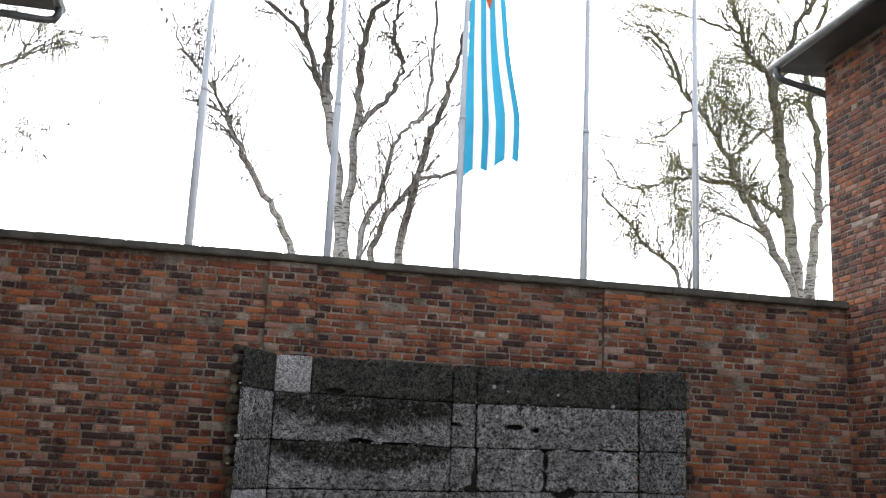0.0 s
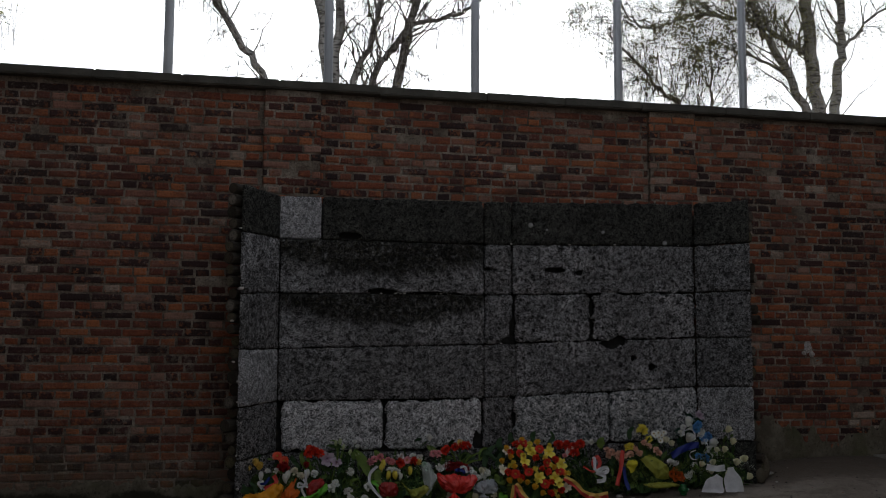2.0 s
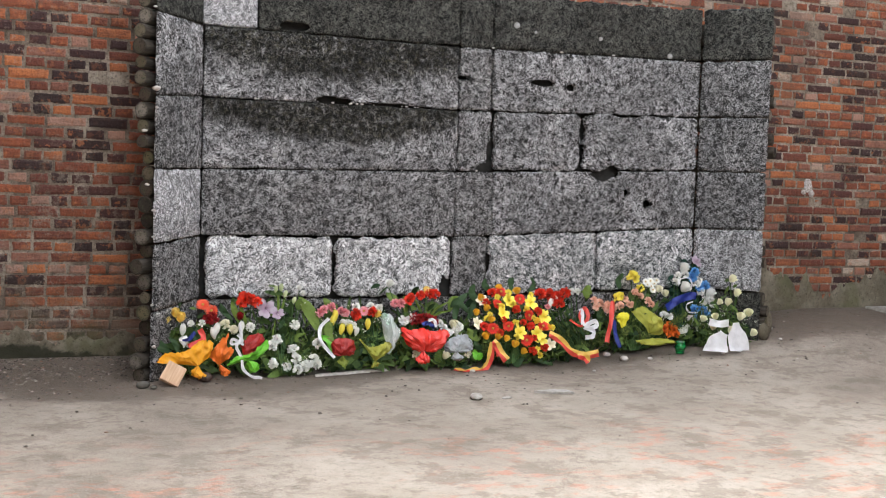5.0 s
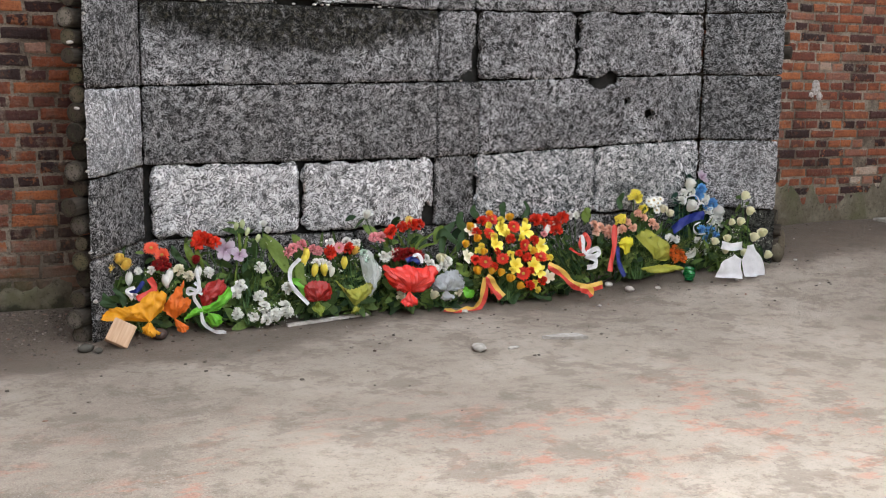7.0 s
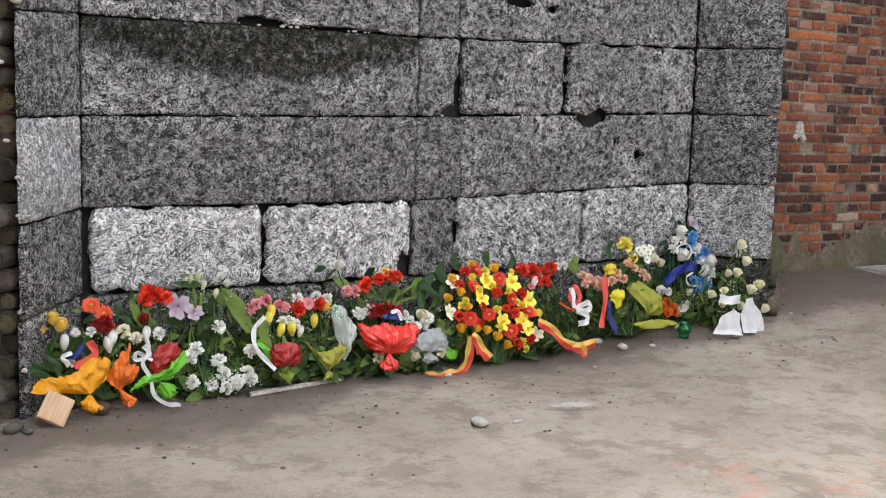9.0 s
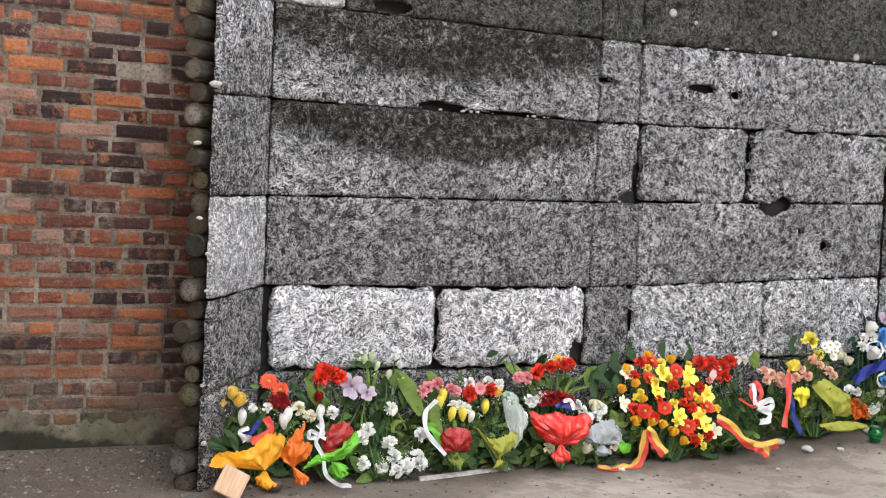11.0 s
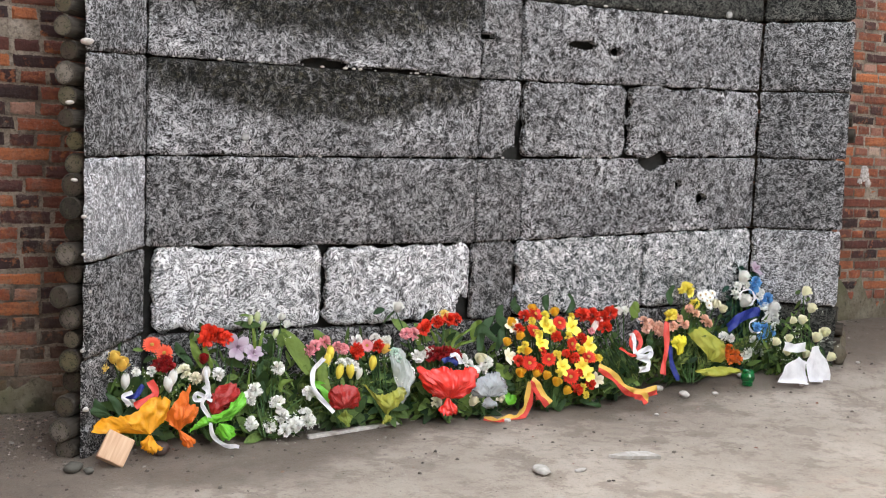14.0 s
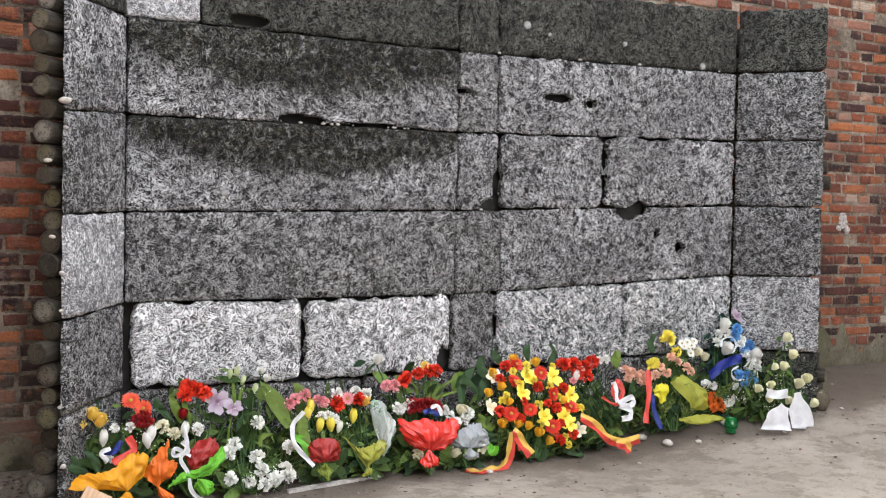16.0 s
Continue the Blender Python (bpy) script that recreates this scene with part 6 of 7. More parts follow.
ribbon(b, "blade", BLADE_DARK, "", [(2.713, -0.247, 0.436), (2.783, -0.31, 0.285), (2.839, -0.368, 0.149)], 0.010)
ribbon(b, "blade", BLADE_DARK, "", [(2.679, -0.251, 0.425), (2.748, -0.314, 0.275), (2.808, -0.367, 0.151)], 0.010)
ribbon(b, "blade", BLADE_DARK, "", [(2.644, -0.256, 0.415), (2.713, -0.319, 0.265), (2.777, -0.366, 0.153)], 0.010)
ribbon(b, "blade", BLADE_DARK, "", [(2.684, -0.267, 0.388), (2.776, -0.32, 0.261), (2.867, -0.374, 0.135)], 0.010)
ribbon(b, "blade", BLADE_DARK, "", [(2.607, -0.265, 0.393), (2.674, -0.307, 0.292), (2.74, -0.35, 0.192)], 0.010)
ribbon(b, "blade", BLADE_DARK, "", [(2.585, -0.275, 0.37), (2.645, -0.327, 0.246), (2.73, -0.364, 0.156)], 0.010)
ribbon(b, "blade", BLADE, "", [(2.926, -0.154, 0.491), (2.924, -0.132, 0.542), (2.966, -0.12, 0.572)], 0.060)
b = bouquet("flower_bouquet", "yellow chrysanthemums, peach carnations and daisies in olive mesh", "bouquet", (3.25, -0.27), [
    ("carnation", "yellow", 3.358, -0.092, 0.644, 0.055), ("carnation", "yellow", 3.412, -0.117, 0.559, 0.038), ("carnation", "yellow", 3.191, -0.144, 0.489, 0.038),
    ("carnation", "yellow", 3.220, -0.140, 0.501, 0.038), ("carnation", "peach", 3.359, -0.129, 0.528, 0.036), ("carnation", "peach", 3.297, -0.164, 0.439, 0.036),
    ("carnation", "peach", 3.463, -0.155, 0.464, 0.036), ("carnation", "peach", 3.099, -0.166, 0.436, 0.036), ("carnation", "peach", 2.982, -0.153, 0.467, 0.036),
    ("carnation", "peach", 3.208, -0.168, 0.430, 0.036), ("carnation", "peach", 3.098, -0.179, 0.404, 0.036), ("gerbera", "white", 3.518, -0.094, 0.615, 0.029),
    ("gerbera", "white", 3.548, -0.103, 0.593, 0.029), ("gerbera", "white", 3.525, -0.121, 0.547, 0.029), ("gerbera", "white", 3.484, -0.104, 0.589, 0.029),
    ("gerbera", "white", 3.472, -0.096, 0.610, 0.029), ("gerbera", "white", 3.574, -0.092, 0.619, 0.029), ("gerbera", "white", 3.515, -0.110, 0.574, 0.029),
    ("carnation", "peach", 3.028, -0.159, 0.452, 0.031), ("carnation", "peach", 3.062, -0.170, 0.425, 0.031), ("carnation", "peach", 3.257, -0.148, 0.480, 0.031),
    ("carnation", "peach", 3.403, -0.140, 0.499, 0.031), ("carnation", "peach", 3.490, -0.166, 0.436, 0.031), ("carnation", "peach", 3.154, -0.172, 0.420, 0.031),
    ("carnation", "peach", 2.995, -0.171, 0.422, 0.031), ("rose", "cream", 3.634, -0.133, 0.519, 0.034), ("rose", "cream", 3.580, -0.119, 0.552, 0.034),
    ("carnation", "orange", 3.620, -0.229, 0.278, 0.034), ("carnation", "orange", 3.657, -0.240, 0.249, 0.034), ("carnation", "orange", 3.671, -0.256, 0.209, 0.034),
    ("carnation", "orange", 3.609, -0.255, 0.213, 0.034), ("carnation", "orange", 3.577, -0.238, 0.254, 0.034),
], 80, LEAF_DARK, 0.070)
wrap(b, "wrap", MESH_OLIVE, "olive green gathered mesh", (3.406, -0.292, 0.219), [(3.268, -0.222, 0.394), (3.365, -0.209, 0.428), (3.457, -0.226, 0.384), (3.525, -0.254, 0.315), (3.519, -0.295, 0.212)], 0.080, 0.000)
wrap(b, "wrap_tail", MESH_OLIVE, "gathered mesh tail", (3.434, -0.322, 0.195), [(3.248, -0.327, 0.182), (3.333, -0.339, 0.151), (3.591, -0.336, 0.159), (3.538, -0.325, 0.188)], 0.050, 0.000)
wrap(b, "wrap", PAPER_LEMON, "crumpled lemon yellow paper", (3.155, -0.292, 0.27), [(3.121, -0.258, 0.354), (3.173, -0.244, 0.389), (3.237, -0.251, 0.373), (3.206, -0.281, 0.298)], 0.040, 0.000)
ribbon(b, "ribbon", SATIN_RED, "red satin ribbon tail", [(3.108, -0.231, 0.471), (3.069, -0.281, 0.347), (3.002, -0.351, 0.172)], 0.040)
ribbon(b, "ribbon", SATIN_BLUE, "blue satin ribbon tail", [(3.089, -0.277, 0.332), (3.094, -0.317, 0.232), (3.106, -0.357, 0.132)], 0.035)
ribbon(b, "blade", BLADE_DARK, "", [(3.228, -0.107, 0.558), (3.238, -0.081, 0.624), (3.287, -0.06, 0.675)], 0.050)
ribbon(b, "blade", BLADE, "", [(3.381, -0.193, 0.342), (3.38, -0.172, 0.394), (3.324, -0.176, 0.384)], 0.050)
ribbon(b, "blade", BLADE, "", [(2.97, -0.123, 0.517), (2.947, -0.107, 0.557), (2.971, -0.097, 0.582)], 0.050)
ribbon(b, "blade", BLADE_DARK, "", [(3.046, -0.206, 0.31), (3.011, -0.185, 0.362), (3.065, -0.156, 0.436)], 0.040)
b = bouquet("flower_wreath", "standing wreath of white roses and blue blooms with a blue ribbon", "wreath", (3.74, -0.27), [
    ("rose", "white", 3.819, -0.103, 0.723, 0.047), ("rose", "white", 3.807, -0.149, 0.570, 0.047), ("rose", "white", 4.036, -0.164, 0.521, 0.047),
    ("carnation", "blue", 3.879, -0.122, 0.659, 0.040), ("carnation", "blue", 3.994, -0.145, 0.585, 0.040), ("carnation", "blue", 3.903, -0.221, 0.330, 0.040),
    ("carnation", "blue", 3.938, -0.201, 0.397, 0.040), ("carnation", "blue", 3.885, -0.127, 0.645, 0.040), ("carnation", "blue", 3.941, -0.151, 0.562, 0.040),
    ("carnation", "blue", 3.864, -0.200, 0.400, 0.040), ("carnation", "blue", 3.966, -0.214, 0.354, 0.040), ("carnation", "blue", 3.914, -0.114, 0.688, 0.040),
    ("carnation", "white", 3.920, -0.142, 0.595, 0.034), ("carnation", "white", 3.953, -0.160, 0.534, 0.034), ("carnation", "white", 3.985, -0.179, 0.470, 0.034),
    ("carnation", "white", 3.958, -0.189, 0.437, 0.034), ("carnation", "white", 3.818, -0.222, 0.328, 0.034), ("carnation", "white", 3.773, -0.243, 0.256, 0.034),
    ("carnation", "white", 3.730, -0.250, 0.232, 0.034), ("carnation", "white", 3.825, -0.119, 0.670, 0.034), ("carnation", "white", 3.937, -0.133, 0.625, 0.034),
    ("carnation", "white", 3.985, -0.202, 0.394, 0.034), ("carnation", "white", 3.577, -0.214, 0.355, 0.034), ("carnation", "white", 3.629, -0.216, 0.345, 0.034),
    ("carnation", "white", 4.034, -0.178, 0.475, 0.034), ("carnation", "white", 3.759, -0.120, 0.665, 0.034), ("carnation", "white", 3.728, -0.137, 0.611, 0.034),
    ("carnation", "white", 3.838, -0.232, 0.293, 0.034), ("carnation", "white", 3.854, -0.247, 0.245, 0.034), ("carnation", "white", 4.033, -0.190, 0.433, 0.034),
    ("lily", "lilac", 3.946, -0.086, 0.778, 0.056),
], 230, LEAF_BLUE, 0.065)
ribbon(b, "ribbon", SATIN_BLUE, "broad blue satin ribbon bow", [(3.573, -0.255, 0.416), (3.677, -0.239, 0.472), (3.796, -0.228, 0.507), (3.862, -0.227, 0.511)], 0.060)
ribbon(b, "ribbon", SATIN_WHITE, "thin white ribbon ring", [(3.823, -0.241, 0.465), (3.761, -0.248, 0.441), (3.776, -0.264, 0.386), (3.858, -0.265, 0.382)], 0.010)
ribbon(b, "ribbon", SATIN_WHITE, "thin white ribbon ring", [(3.705, -0.202, 0.592), (3.734, -0.189, 0.638), (3.811, -0.185, 0.649), (3.837, -0.2, 0.6), (3.787, -0.216, 0.548)], 0.010)
b = bouquet("flower_bouquet", "tall spray of cream roses with a broad white ribbon", "bouquet", (4.01, -0.54), [
    ("rose", "ivory", 4.063, -0.414, 0.663, 0.037), ("rose", "ivory", 4.095, -0.441, 0.555, 0.037), ("rose", "ivory", 4.001, -0.459, 0.485, 0.037),
    ("rose", "ivory", 4.105, -0.487, 0.373, 0.037), ("rose", "ivory", 4.182, -0.480, 0.399, 0.037), ("rose", "ivory", 4.207, -0.518, 0.248, 0.037),
    ("rose", "ivory", 3.922, -0.458, 0.486, 0.029), ("rose", "ivory", 3.870, -0.486, 0.376, 0.029), ("rose", "ivory", 3.759, -0.490, 0.361, 0.029),
    ("rose", "ivory", 3.840, -0.506, 0.295, 0.029), ("rose", "ivory", 3.999, -0.511, 0.275, 0.029),
], 150, LEAF_DARK, 0.055)
ribbon(b, "ribbon", SATIN_WHITE, "broad white satin ribbon band", [(3.774, -0.544, 0.346), (3.861, -0.548, 0.327), (3.954, -0.547, 0.333)], 0.055)
ribbon(b, "ribbon", SATIN_WHITE, "broad white satin ribbon tail", [(3.869, -0.606, 0.269), (3.82, -0.621, 0.194), (3.77, -0.639, 0.104)], 0.185)
ribbon(b, "ribbon", SATIN_WHITE, "broad white satin ribbon tail", [(3.982, -0.592, 0.341), (3.992, -0.613, 0.234), (4.005, -0.646, 0.07)], 0.165)


# low greenery between the bouquets: one uncountable fringe of needles, fern and fallen leaves
fringe = Geo()
GR = random.Random(17)
for _ in range(3400):
    x = GR.uniform(-0.22, 4.15)
    y = GR.uniform(-0.31, -0.05) - 0.10 * smooth(3.2, 4.1, x)
    if x > 2.75 and y < -0.22 - 0.16 * smooth(3.6, 3.9, x):
        continue
    if 2.72 < x < 3.1 or 0.0 > x > -0.2 and y < -0.3:
        y = max(y, -0.16)
    L = GR.uniform(0.035, 0.115) * (1.25 - 0.35 * smooth(-0.25, -0.34, y))
    d = Vector((GR.uniform(-0.8, 0.8), GR.uniform(-0.8, 0.1), GR.uniform(0.15, 1.0))).normalized()
    p = Vector((x, y, ground_z(x, y) + GR.uniform(0.004, 0.27) * smooth(-0.36, -0.12, y)))
    s = d.cross(Vector((0, -0.8, 0.6))).normalized() * L * GR.uniform(0.08, 0.22)
    fringe.add([p, p + d * L * 0.45 - s, p + d * L, p + d * L * 0.45 + s], [(0, 1, 2, 3)])
tagged(new("greenery", fringe.mesh("greenery", LEAF_DARK)), "dark green cut foliage lying between the bouquets", "greenery", kind="stuff")

FERN = foliage("fern_green", (0.030, 0.060, 0.015), (0.220, 0.270, 0.075))
fern = Geo()
for _ in range(130):
    x = GR.uniform(-0.2, 4.05)
    y = GR.uniform(-0.30, -0.10)
    p0 = Vector((x, y, ground_z(x, y) + GR.uniform(0.06, 0.20)))
    d = Vector((GR.uniform(-0.8, 0.8), GR.uniform(-0.5, 0.0), GR.uniform(0.3, 1.0))).normalized()
    L = GR.uniform(0.10, 0.24)
    side = d.cross(Vector((0, -1, 0.3))).normalized()
    for i in range(18):
        q = p0 + d * L * i / 18 + Vector((0, 0, -0.05 * (i / 18) ** 2))
        for s in (-1, 1):
            n = (side * s + d * 0.7).normalized() * (0.045 * (1.1 - i / 18))
            fern.add([q, q + n * 0.5 + d * 0.004, q + n, q + n * 0.5 - d * 0.004], [(0, 1, 2, 3)])
tagged(new("fern", fern.mesh("fern", FERN)), "feathery light green fern sprays among the bouquets", "fern", kind="stuff")

# ---- loose things on the ground ----
m = Mat("raw_pine", 0.7)
p = m.local()
PINE = m.colour(m.ramp(m.noise(m.map(p, (60, 60, 5)), 1.0, 3), [(0.3, (0.42, 0.26, 0.15)), (0.75, (0.60, 0.42, 0.28))])).m
bm = bmesh.new()
bmesh.ops.create_cube(bm, size=1.0, matrix=Matrix.Diagonal((0.125, 0.035, 0.135, 1)))
bmesh.ops.bevel(bm, geom=bm.edges[:], offset=0.003, segments=2, affect="EDGES")
me = bpy.data.meshes.new("wood_block")
bm.to_mesh(me)
bm.free()
me.materials.append(PINE)
blk = tagged(new("wood_block", me), "small raw pine block leaning against the bouquet", "wood block")
blk.matrix_world = pose(-0.235, -0.575, 0.074, -34, 28, -10)

m = Mat("red_brown_clay", 0.6)
CLAY = m.colour(m.mix(m.noise(m.pos(), 30, 3), (0.035, 0.022, 0.018), (0.09, 0.06, 0.05))).m


def pebble(name, x, y, z, sx, sy, sz, mat, label, category, group="", seed=0):
    bm = bmesh.new()
    bmesh.ops.create_icosphere(bm, subdivisions=2, radius=1.0)
    for v in bm.verts:
        v.co *= 1 + 0.22 * noise.noise(v.co * 1.3 + Vector((seed * 3.1, seed, 0))) + 0.08 * noise.noise(v.co * 3.5 + Vector((0, seed, 2)))
        v.co = Vector((v.co.x * sx, v.co.y * sy, v.co.z * sz))
    low = min(v.co.z for v in bm.verts)
    for v in bm.verts:
        v.co.z -= low
    me = bpy.data.meshes.new(name)
    bm.to_mesh(me)
    bm.free()
    me.materials.append(mat)
    me.polygons.foreach_set("use_smooth", [True] * len(me.polygons))
    ob = tagged(new(name, me), label, category, group)
    ob.location = (x, y, z)
    ob.rotation_euler = (0, 0, seed)
    return ob


def on_ground(name, x, y, sx, sy, sz, mat, label, category, group="", seed=0):
    return pebble(name, x, y, ground_z(x, y) - 0.004, sx, sy, sz, mat, label, category, group, seed)


m = Mat("white_pebble", 0.7)
WHITE_STONE = m.colour(m.ramp(m.noise(m.local(), 40, 4), [(0.3, (0.32, 0.295, 0.265)), (0.75, (0.60, 0.575, 0.54))])).bump(m.noise(m.local(), 120, 3), 0.4, 0.002).m
on_ground("stone", 1.53, -1.335, 0.062, 0.040, 0.020, STONE, "pale flat stone lying on the grit", "stone", seed=1.3)
on_ground("stone", 1.72, -1.375, 0.040, 0.014, 0.010, STONE, "small pale stone lying on the grit", "stone", seed=0.2)
on_ground("clod", -0.02, -0.475, 0.055, 0.045, 0.035, CLAY, "dark clod beside the paper wrap", "clod", seed=2)
for i, (x, y, s) in enumerate(((3.68, -0.30, 0.030), (3.07, -0.23, 0.028), (3.13, -0.40, 0.030), (3.32, -0.46, 0.016), (4.58, -0.22, 0.026), (1.86, -0.46, 0.018), (1.36, -0.30, 0.012), (4.50, -0.48, 0.012), (2.75, -0.62, 0.010), (3.86, -0.62, 0.012), (-0.42, -0.62, 0.035), (-0.36, -0.66, 0.022))):
    on_ground("pebble", x, y, s * 1.4, s, s * 0.7, WHITE_STONE if i < 10 else CONCRETE, "white pebble among the offerings" if i < 10 else "grey lump of mortar by the log ends", "pebble", "pebbles on the ground", seed=i * 0.7)
# mossy boulders at the far foot of the wing
for i, (x, y, sx, sy, sz) in enumerate(((4.43, -0.33, 0.08, 0.07, 0.12), (4.52, -0.12, 0.10, 0.09, 0.10), (4.37, -0.43, 0.05, 0.05, 0.07))):
    on_ground("boulder", x, y, sx, sy, sz, RENDER, "mossy grey boulder at the wing's foot", "boulder", "boulders at the wing", seed=i + 3)

# torn scrap of pale board
g = Geo()
gz = ground_z(2.1, -1.28)
top = [(1.975, -1.235), (2.06, -1.295), (2.215, -1.335), (2.205, -1.245), (2.10, -1.215)]
g.add([(x, y, gz + 0.016) for x, y in top] + [(x, y, gz) for x, y in top], [(0, 1, 2, 3, 4)] + [(i, i + 5, (i + 1) % 5 + 5, (i + 1) % 5) for i in range(5)])
tagged(new("board_scrap", g.mesh("board_scrap", STONE, True)), "torn flat scrap of pale board on the grit", "scrap")

# white edging strip in front of the bouquets
g = Geo()
a, b = Vector((0.72, -0.435, 0)), Vector((1.28, -0.325, 0))
vs = []
for i in range(13):
    q = a + (b - a) * i / 12
    w = 0.016 + 0.003 * noise.noise((i * 0.8, 1, 1))
    zz = ground_z(q.x, q.y)
    vs += [(q.x, q.y - w, zz), (q.x, q.y - w * 0.9, zz + 0.014), (q.x, q.y + w, zz + 0.016), (q.x, q.y + w, zz)]
g.add(vs, [(4 * i + k, 4 * i + 4 + k, 4 * i + 5 + k, 4 * i + 1 + k) for i in range(12) for k in range(3)] + [(0, 1, 2, 3), (51, 50, 49, 48)])
tagged(new("edging_strip", g.mesh("edging_strip", WHITE_STONE, True)), "thin dirty white strip lying before the bouquets", "strip")

# green glass grave candle
m = Mat("green_glass", 0.08, spec=0.8)
m.colour((0.004, 0.22, 0.05))
m.b.inputs["Transmission Weight"].default_value = 0.55
GLASS = m.m
lamp = empty("grave_candle", (3.60, -0.43, ground_z(3.60, -0.43)), "green glass grave candle jar standing on the grit", "candle jar")
bm = bmesh.new()
prof = ((0.0, 0.002), (0.030, 0.002), (0.032, 0.012), (0.030, 0.020), (0.040, 0.035), (0.043, 0.055), (0.038, 0.074), (0.033, 0.082), (0.037, 0.092), (0.036, 0.096), (0.031, 0.094), (0.029, 0.082), (0.034, 0.070), (0.038, 0.055), (0.035, 0.036), (0.0, 0.024))
N = 24
ring = [[bm.verts.new((r * math.cos(2 * math.pi * i / N), r * math.sin(2 * math.pi * i / N), z)) for i in range(N)] if r else [bm.verts.new((0, 0, z))] for r, z in prof]
for p0, p1 in zip(ring, ring[1:]):
    for i in range(N):
        quad = [p0[i % len(p0)], p0[(i + 1) % len(p0)], p1[(i + 1) % len(p1)], p1[i % len(p1)]]
        quad = list(dict.fromkeys(quad))
        f = bm.faces.new(quad)
        f.smooth = True
bmesh.ops.recalc_face_normals(bm, faces=bm.faces[:])
part("glass", bm, GLASS, lamp)
bm = bmesh.new()
bmesh.ops.create_cone(bm, cap_ends=True, segments=16, radius1=0.028, radius2=0.028, depth=0.03, matrix=pose(0, 0, 0.043))
part("wax", bm, PETAL["cream"], lamp, "pale wax")

# visitors' pebbles on the ledges between boards and on the log ends
PR = random.Random(23)
spots = []
for k, n in ((1, 4), (2, 8), (3, 22), (4, 6)):
    for _ in range(n):
        x = PR.uniform(0.05, 1.85 if k == 3 else 3.9)
        spots.append((x, -0.004, row_z(k, x) + 0.001, PR.uniform(0.004, 0.010)))
for _ in range(5):
    k = PR.randrange(2, 30)
    e = LT * (LW + PR.uniform(-0.03, 0.0)) - LN * PR.uniform(0.0, 0.03)
    spots.append((e.x, e.y, 0.09 * k + 0.04, PR.uniform(0.007, 0.016)))
spots += [(-0.352, -0.455, 1.862, 0.021), (-0.42, -0.42, 1.60, 0.013), (-0.40, -0.44, 1.26, 0.011), (-0.36, -0.46, 1.10, 0.012), (-0.36, -0.45, 0.93, 0.011)]
for i, (x, y, z, s) in enumerate(spots):
    pebble("pebble", x, y, z - s * 0.3, s * 1.5, s, s * 0.75, WHITE_STONE, "small pale pebble set on a ledge", "pebble", "pebbles set on the ledges", seed=i * 0.61)

# grit and crumbs strewn near the wall
crumbs = Geo()
for _ in range(9000):
    x, y = PR.uniform(-3.2, 6.6), 0.30 - abs(PR.gauss(0, 0.85))
    if PR.random() < 0.5:
        x, y = PR.gauss(-1.0, 0.7), 0.28 - abs(PR.gauss(0, 0.40))
    if -0.3 < x < 4.2 and y > -0.1 or y < -4.0 or y > 0.3:
        continue
    s = 0.0022 + 0.010 * PR.random() ** 5
    z = ground_z(x, y)
    a = PR.uniform(0, 6.28)
    ca, sa = math.cos(a) * s, math.sin(a) * s
    h = s * PR.uniform(0.4, 0.8)
    low = [(x + ca, y + sa, z), (x - sa, y + ca, z), (x - ca * 1.3, y - sa, z), (x + sa, y - ca * 0.8, z)]
    top = [(x + (q[0] - x) * PR.uniform(0.5, 0.8), y + (q[1] - y) * PR.uniform(0.5, 0.8), z + h * PR.uniform(0.7, 1.1)) for q in low]
    crumbs.add(low + top, [(4, 5, 6, 7), (0, 1, 5, 4), (1, 2, 6, 5), (2, 3, 7, 6), (3, 0, 4, 7)])
m = Mat("grit_crumbs", 0.9)
CRUMB = m.colour(m.ramp(m.island(), [(0.0, (0.05, 0.042, 0.036)), (0.55, (0.12, 0.102, 0.085)), (0.86, (0.25, 0.225, 0.195)), (0.95, (0.20, 0.11, 0.08)), (1.0, (0.40, 0.375, 0.345))])).m
tagged(new("grit", crumbs.mesh("grit", CRUMB, True)), "loose grit, crumbs of mortar and brick", "grit", kind="stuff")

g = Geo()
gz = ground_z(6.3, 0.1)
g.box(6.02, 6.62, -0.10, 0.26, gz - 0.03, gz + 0.025)
tagged(new("concrete_slab", g.mesh("concrete_slab", STONE, True)), "pale concrete slab at the foot of the wall", "slab")

# ---- bricks: English bond, each with chamfered edges and a little unevenness ----
def brick_shape(w, h, rr, proud, deep=0.02):
    c, d = 0.013, 0.005
    j = lambda: rr.uniform(-0.0048, 0.0048)
    e = lambda: rr.uniform(-0.0014, 0.0014)
    vs = [(c + j(), -proud + e(), c + j()), (w - c + j(), -proud + e(), c + j()), (w - c + j(), -proud + e(), h - c + j()), (c + j(), -proud + e(), h - c + j()),
          (j(), -proud + d, j()), (w + j(), -proud + d, j()), (w + j(), -proud + d, h + j()), (j(), -proud + d, h + j()),
          (0, deep, 0), (w, deep, 0), (w, deep, h), (0, deep, h)]
    fs = [(0, 1, 2, 3), (4, 5, 1, 0), (5, 6, 2, 1), (6, 7, 3, 2), (7, 4, 0, 3), (8, 9, 5, 4), (9, 10, 6, 5), (10, 11, 7, 6), (11, 8, 4, 7)]
    return vs, fs


def with_wear(me):
    """Marks each brick's arrises, where dirt and mortar cling."""
    wear = me.attributes.new("worn", "FLOAT", "POINT")
    wear.data.foreach_set("value", [0.0 if i % 12 < 4 else 1.0 for i in range(len(me.vertices))])
    return me


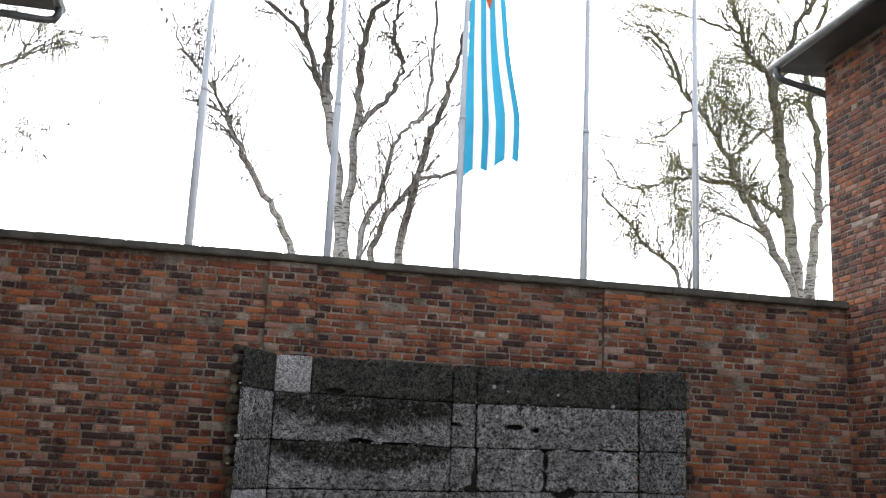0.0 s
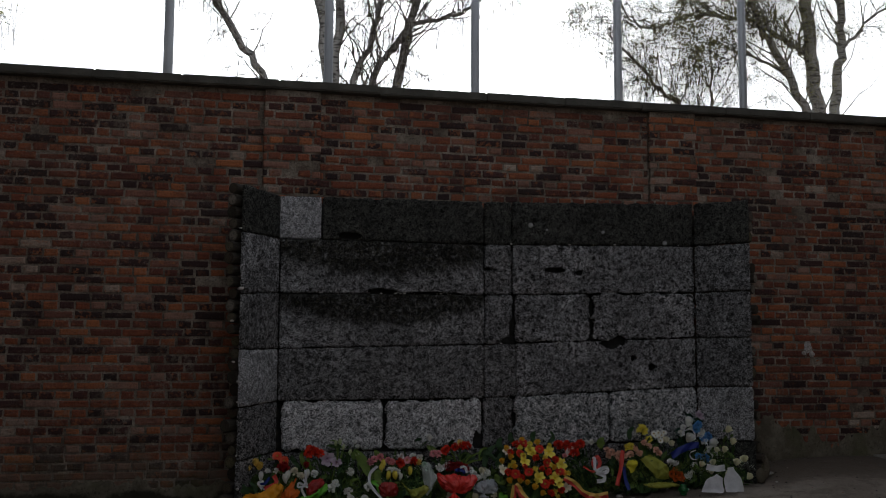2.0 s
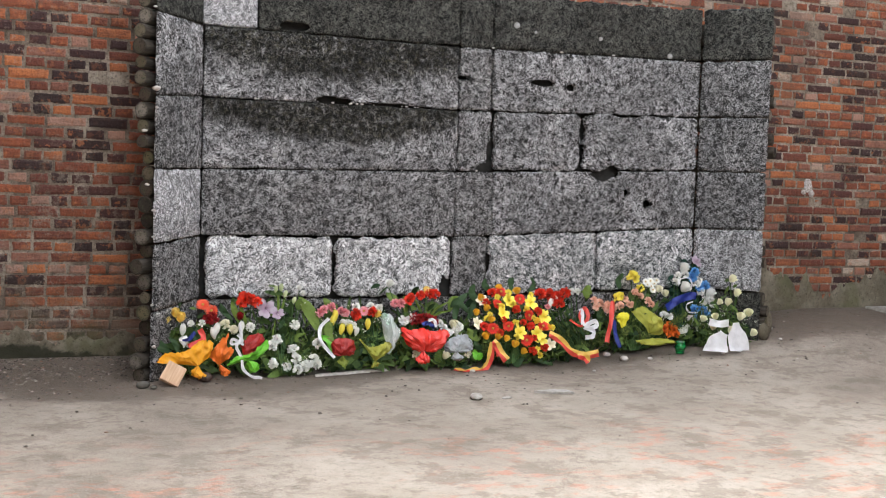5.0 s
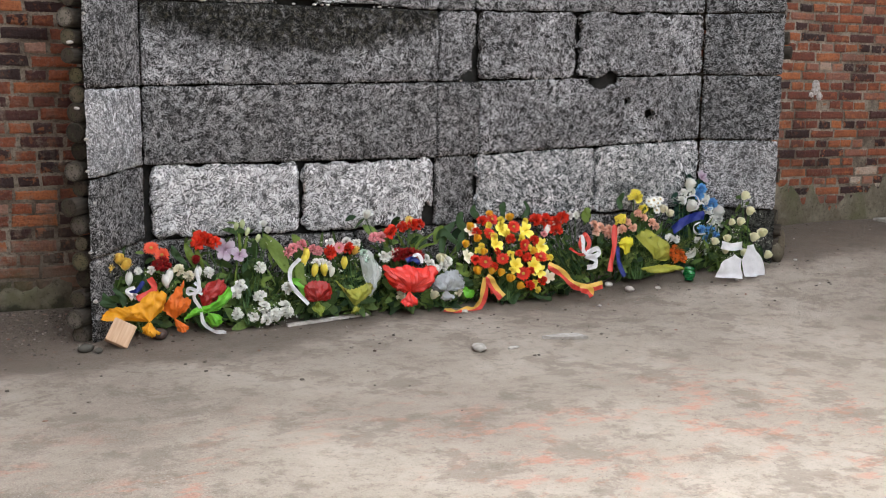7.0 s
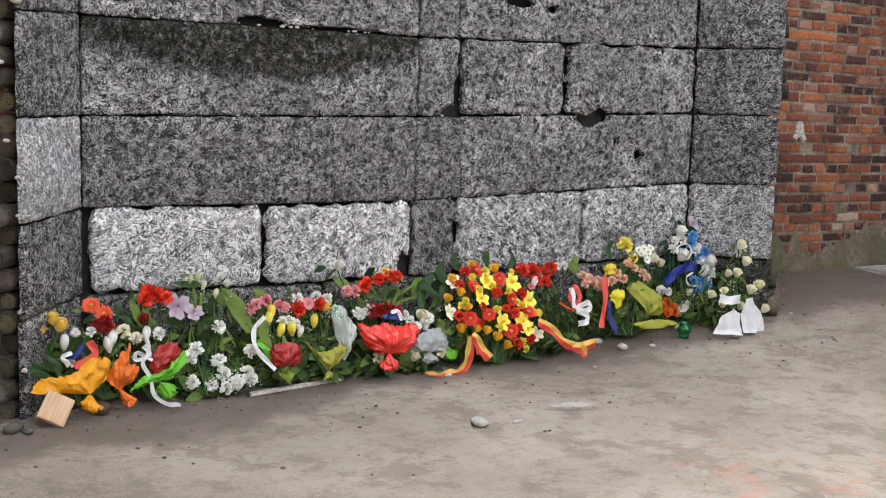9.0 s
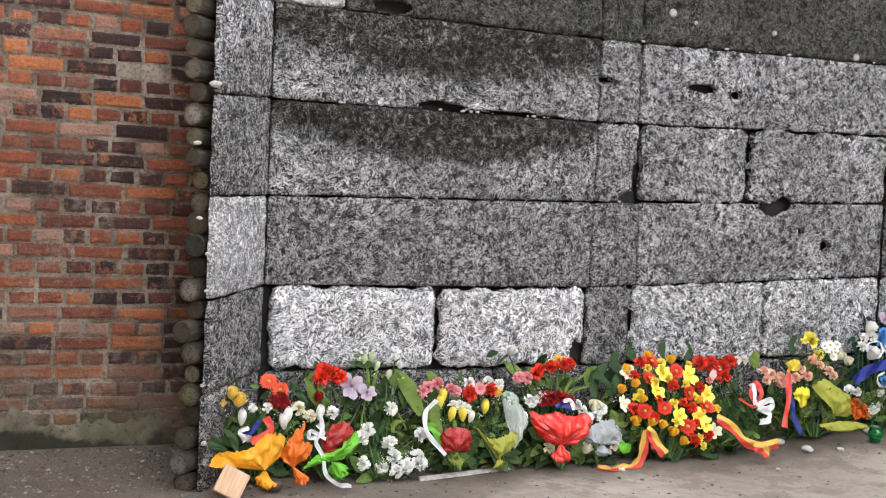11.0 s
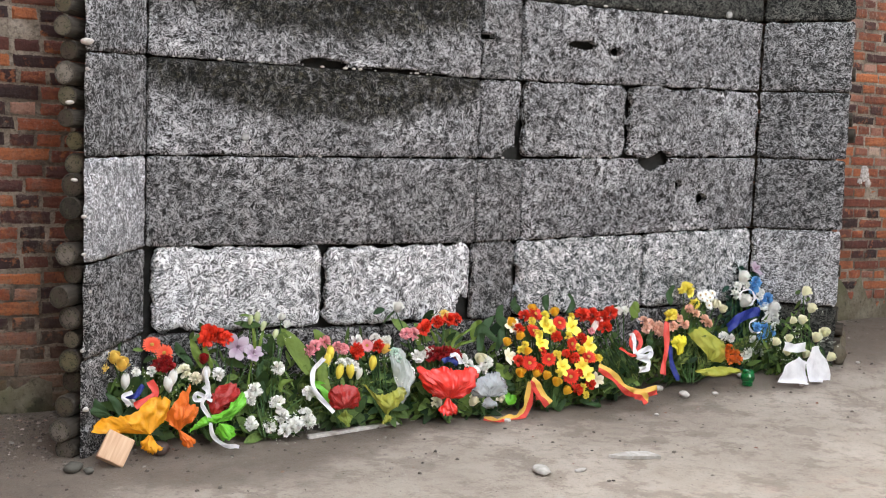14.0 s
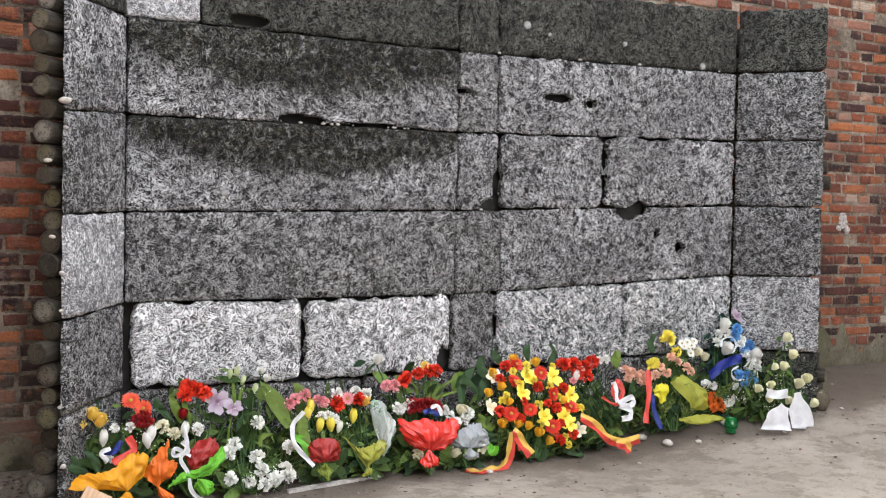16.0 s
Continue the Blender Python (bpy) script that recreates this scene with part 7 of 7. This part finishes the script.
def course_bricks(a, b, k, rr):
    """Start and width of the bricks of course k between a and b: stretchers and headers by turns."""
    step = 0.262 if k % 2 else 0.133
    joint = 0.016
    x = a - rr.uniform(0.02, 0.03) - (0.065 if k % 2 == 0 else 0.0) - (0.13 if k % 4 == 1 else 0.0)
    out = []
    while x < b:
        s = step * rr.uniform(0.94, 1.06)
        x0, x1 = max(x + joint / 2, a), min(x + s - joint / 2, b)
        if x1 - x0 > 0.035:
            out.append((x0, x1 - x0))
        x += s
    return out


BR = random.Random(11)
one_shapes = {}
rest = Geo()
spans = [(W0, PIL[0][0], 0.0), (PIL[0][0], PIL[0][1], PROUD), (PIL[0][1], PIL[1][0], 0.0), (PIL[1][0], PIL[1][1], PROUD), (PIL[1][1], W1, 0.0)]
singles = 0
for k in range(-2, 49):
    z = k * COURSE + 0.01
    for a, b, out in spans:
        for x0, w in course_bricks(a, b, k, BR):
            if z > WALL_TOP - 0.06 or (x0 > -0.15 and x0 + w < 4.1 and z < 2.55):
                continue
            h = 0.0620 + BR.uniform(-0.004, 0.003)
            proud = BR.uniform(0.000, 0.010) + (-0.008 if BR.random() < 0.05 else 0)
            near = -1.42 < x0 < -0.38 and 0.26 < z < 2.55
            if near and singles < 300:
                key = (round(w, 2), BR.randrange(2))
                if key not in one_shapes:
                    vs, fs = brick_shape(key[0], h, BR, 0.004)
                    one_shapes[key] = with_wear(mesh_of("brick", vs, fs, BRICK_ONE, True))
                ob = part("brick", one_shapes[key], None, wall)
                ob.location = (x0, WALL_Y - out - proud + 0.004, z + BR.uniform(-0.003, 0.003))
                singles += 1
                continue
            vs, fs = brick_shape(w, h, BR, proud, 0.02 + out)
            dz = BR.uniform(-0.003, 0.003)
            rest.add([(x0 + p[0], WALL_Y - out + p[1], z + dz + p[2]) for p in vs], fs)
ob = part("brickwork", with_wear(rest.mesh("brickwork", BRICK, True)), None, wall)
tagged(ob, kind="stuff")

# pale splash of old mortar on the bricks
m = Mat("lime_splash", 0.9)
SPLASH = m.colour(m.ramp(m.noise(m.pos(), 60, 4), [(0.35, (0.22, 0.19, 0.17)), (0.65, (0.50, 0.47, 0.45))])).m
for sx, sz, px, pz in ((0.045, 0.06, 5.37, 1.43), (0.028, 0.022, 5.32, 1.37), (0.03, 0.034, 5.41, 1.36)):
    bm = bmesh.new()
    bmesh.ops.create_icosphere(bm, subdivisions=3, radius=1.0)
    for v in bm.verts:
        v.co *= 1 + 0.35 * noise.noise(v.co * 1.8 + Vector((px * 9, 0, pz * 7)))
        v.co = Vector((px + v.co.x * sx, WALL_Y - 0.004 + v.co.y * 0.012, pz + v.co.z * sz))
    part("mortar_splash", bm, SPLASH, wall, "pale splash of hard mortar")

# brick faces of the two flanking blocks that look into the yard
for ob, face, sgn in ((east, 6.74, -1), (west, -3.36, 1)):
    side = Geo()
    apart = 0
    for k in range(1, 91):
        z = k * COURSE
        if z > 6.98:
            continue
        for y0, w in course_bricks(-6.5, 0.60, k, BR):
            if sgn < 0 and z > 4.4 and y0 > -1.3 and apart < 290:
                key = (round(w, 2), BR.randrange(2))
                if key not in one_shapes:
                    one_shapes[key] = with_wear(mesh_of("brick", *brick_shape(key[0], 0.0635, BR, 0.004), BRICK_ONE, True))
                one = part("brick", one_shapes[key], None, ob)
                one.matrix_local = Matrix.Translation(Vector((face - 0.004 - BR.uniform(0, 0.005), y0 + w, z)) - ob.location) @ pose(0, 0, 0, 0, 0, -90)
                apart += 1
                continue
            vs, fs = brick_shape(w, 0.0635, BR, BR.uniform(0.002, 0.010))
            pts = [(face - sgn * p[1] + sgn * 0.004 - (0 if sgn < 0 else 0), y0 + p[0], z + p[2]) for p in vs]
            if sgn > 0:
                fs = [tuple(reversed(f)) for f in fs]
            side.add([(q[0] - ob.location.x, q[1] - ob.location.y, q[2]) for q in pts], fs)
    q = part("brickwork", with_wear(side.mesh("brickwork", BRICK, True)), None, ob)
    tagged(q, kind="stuff")
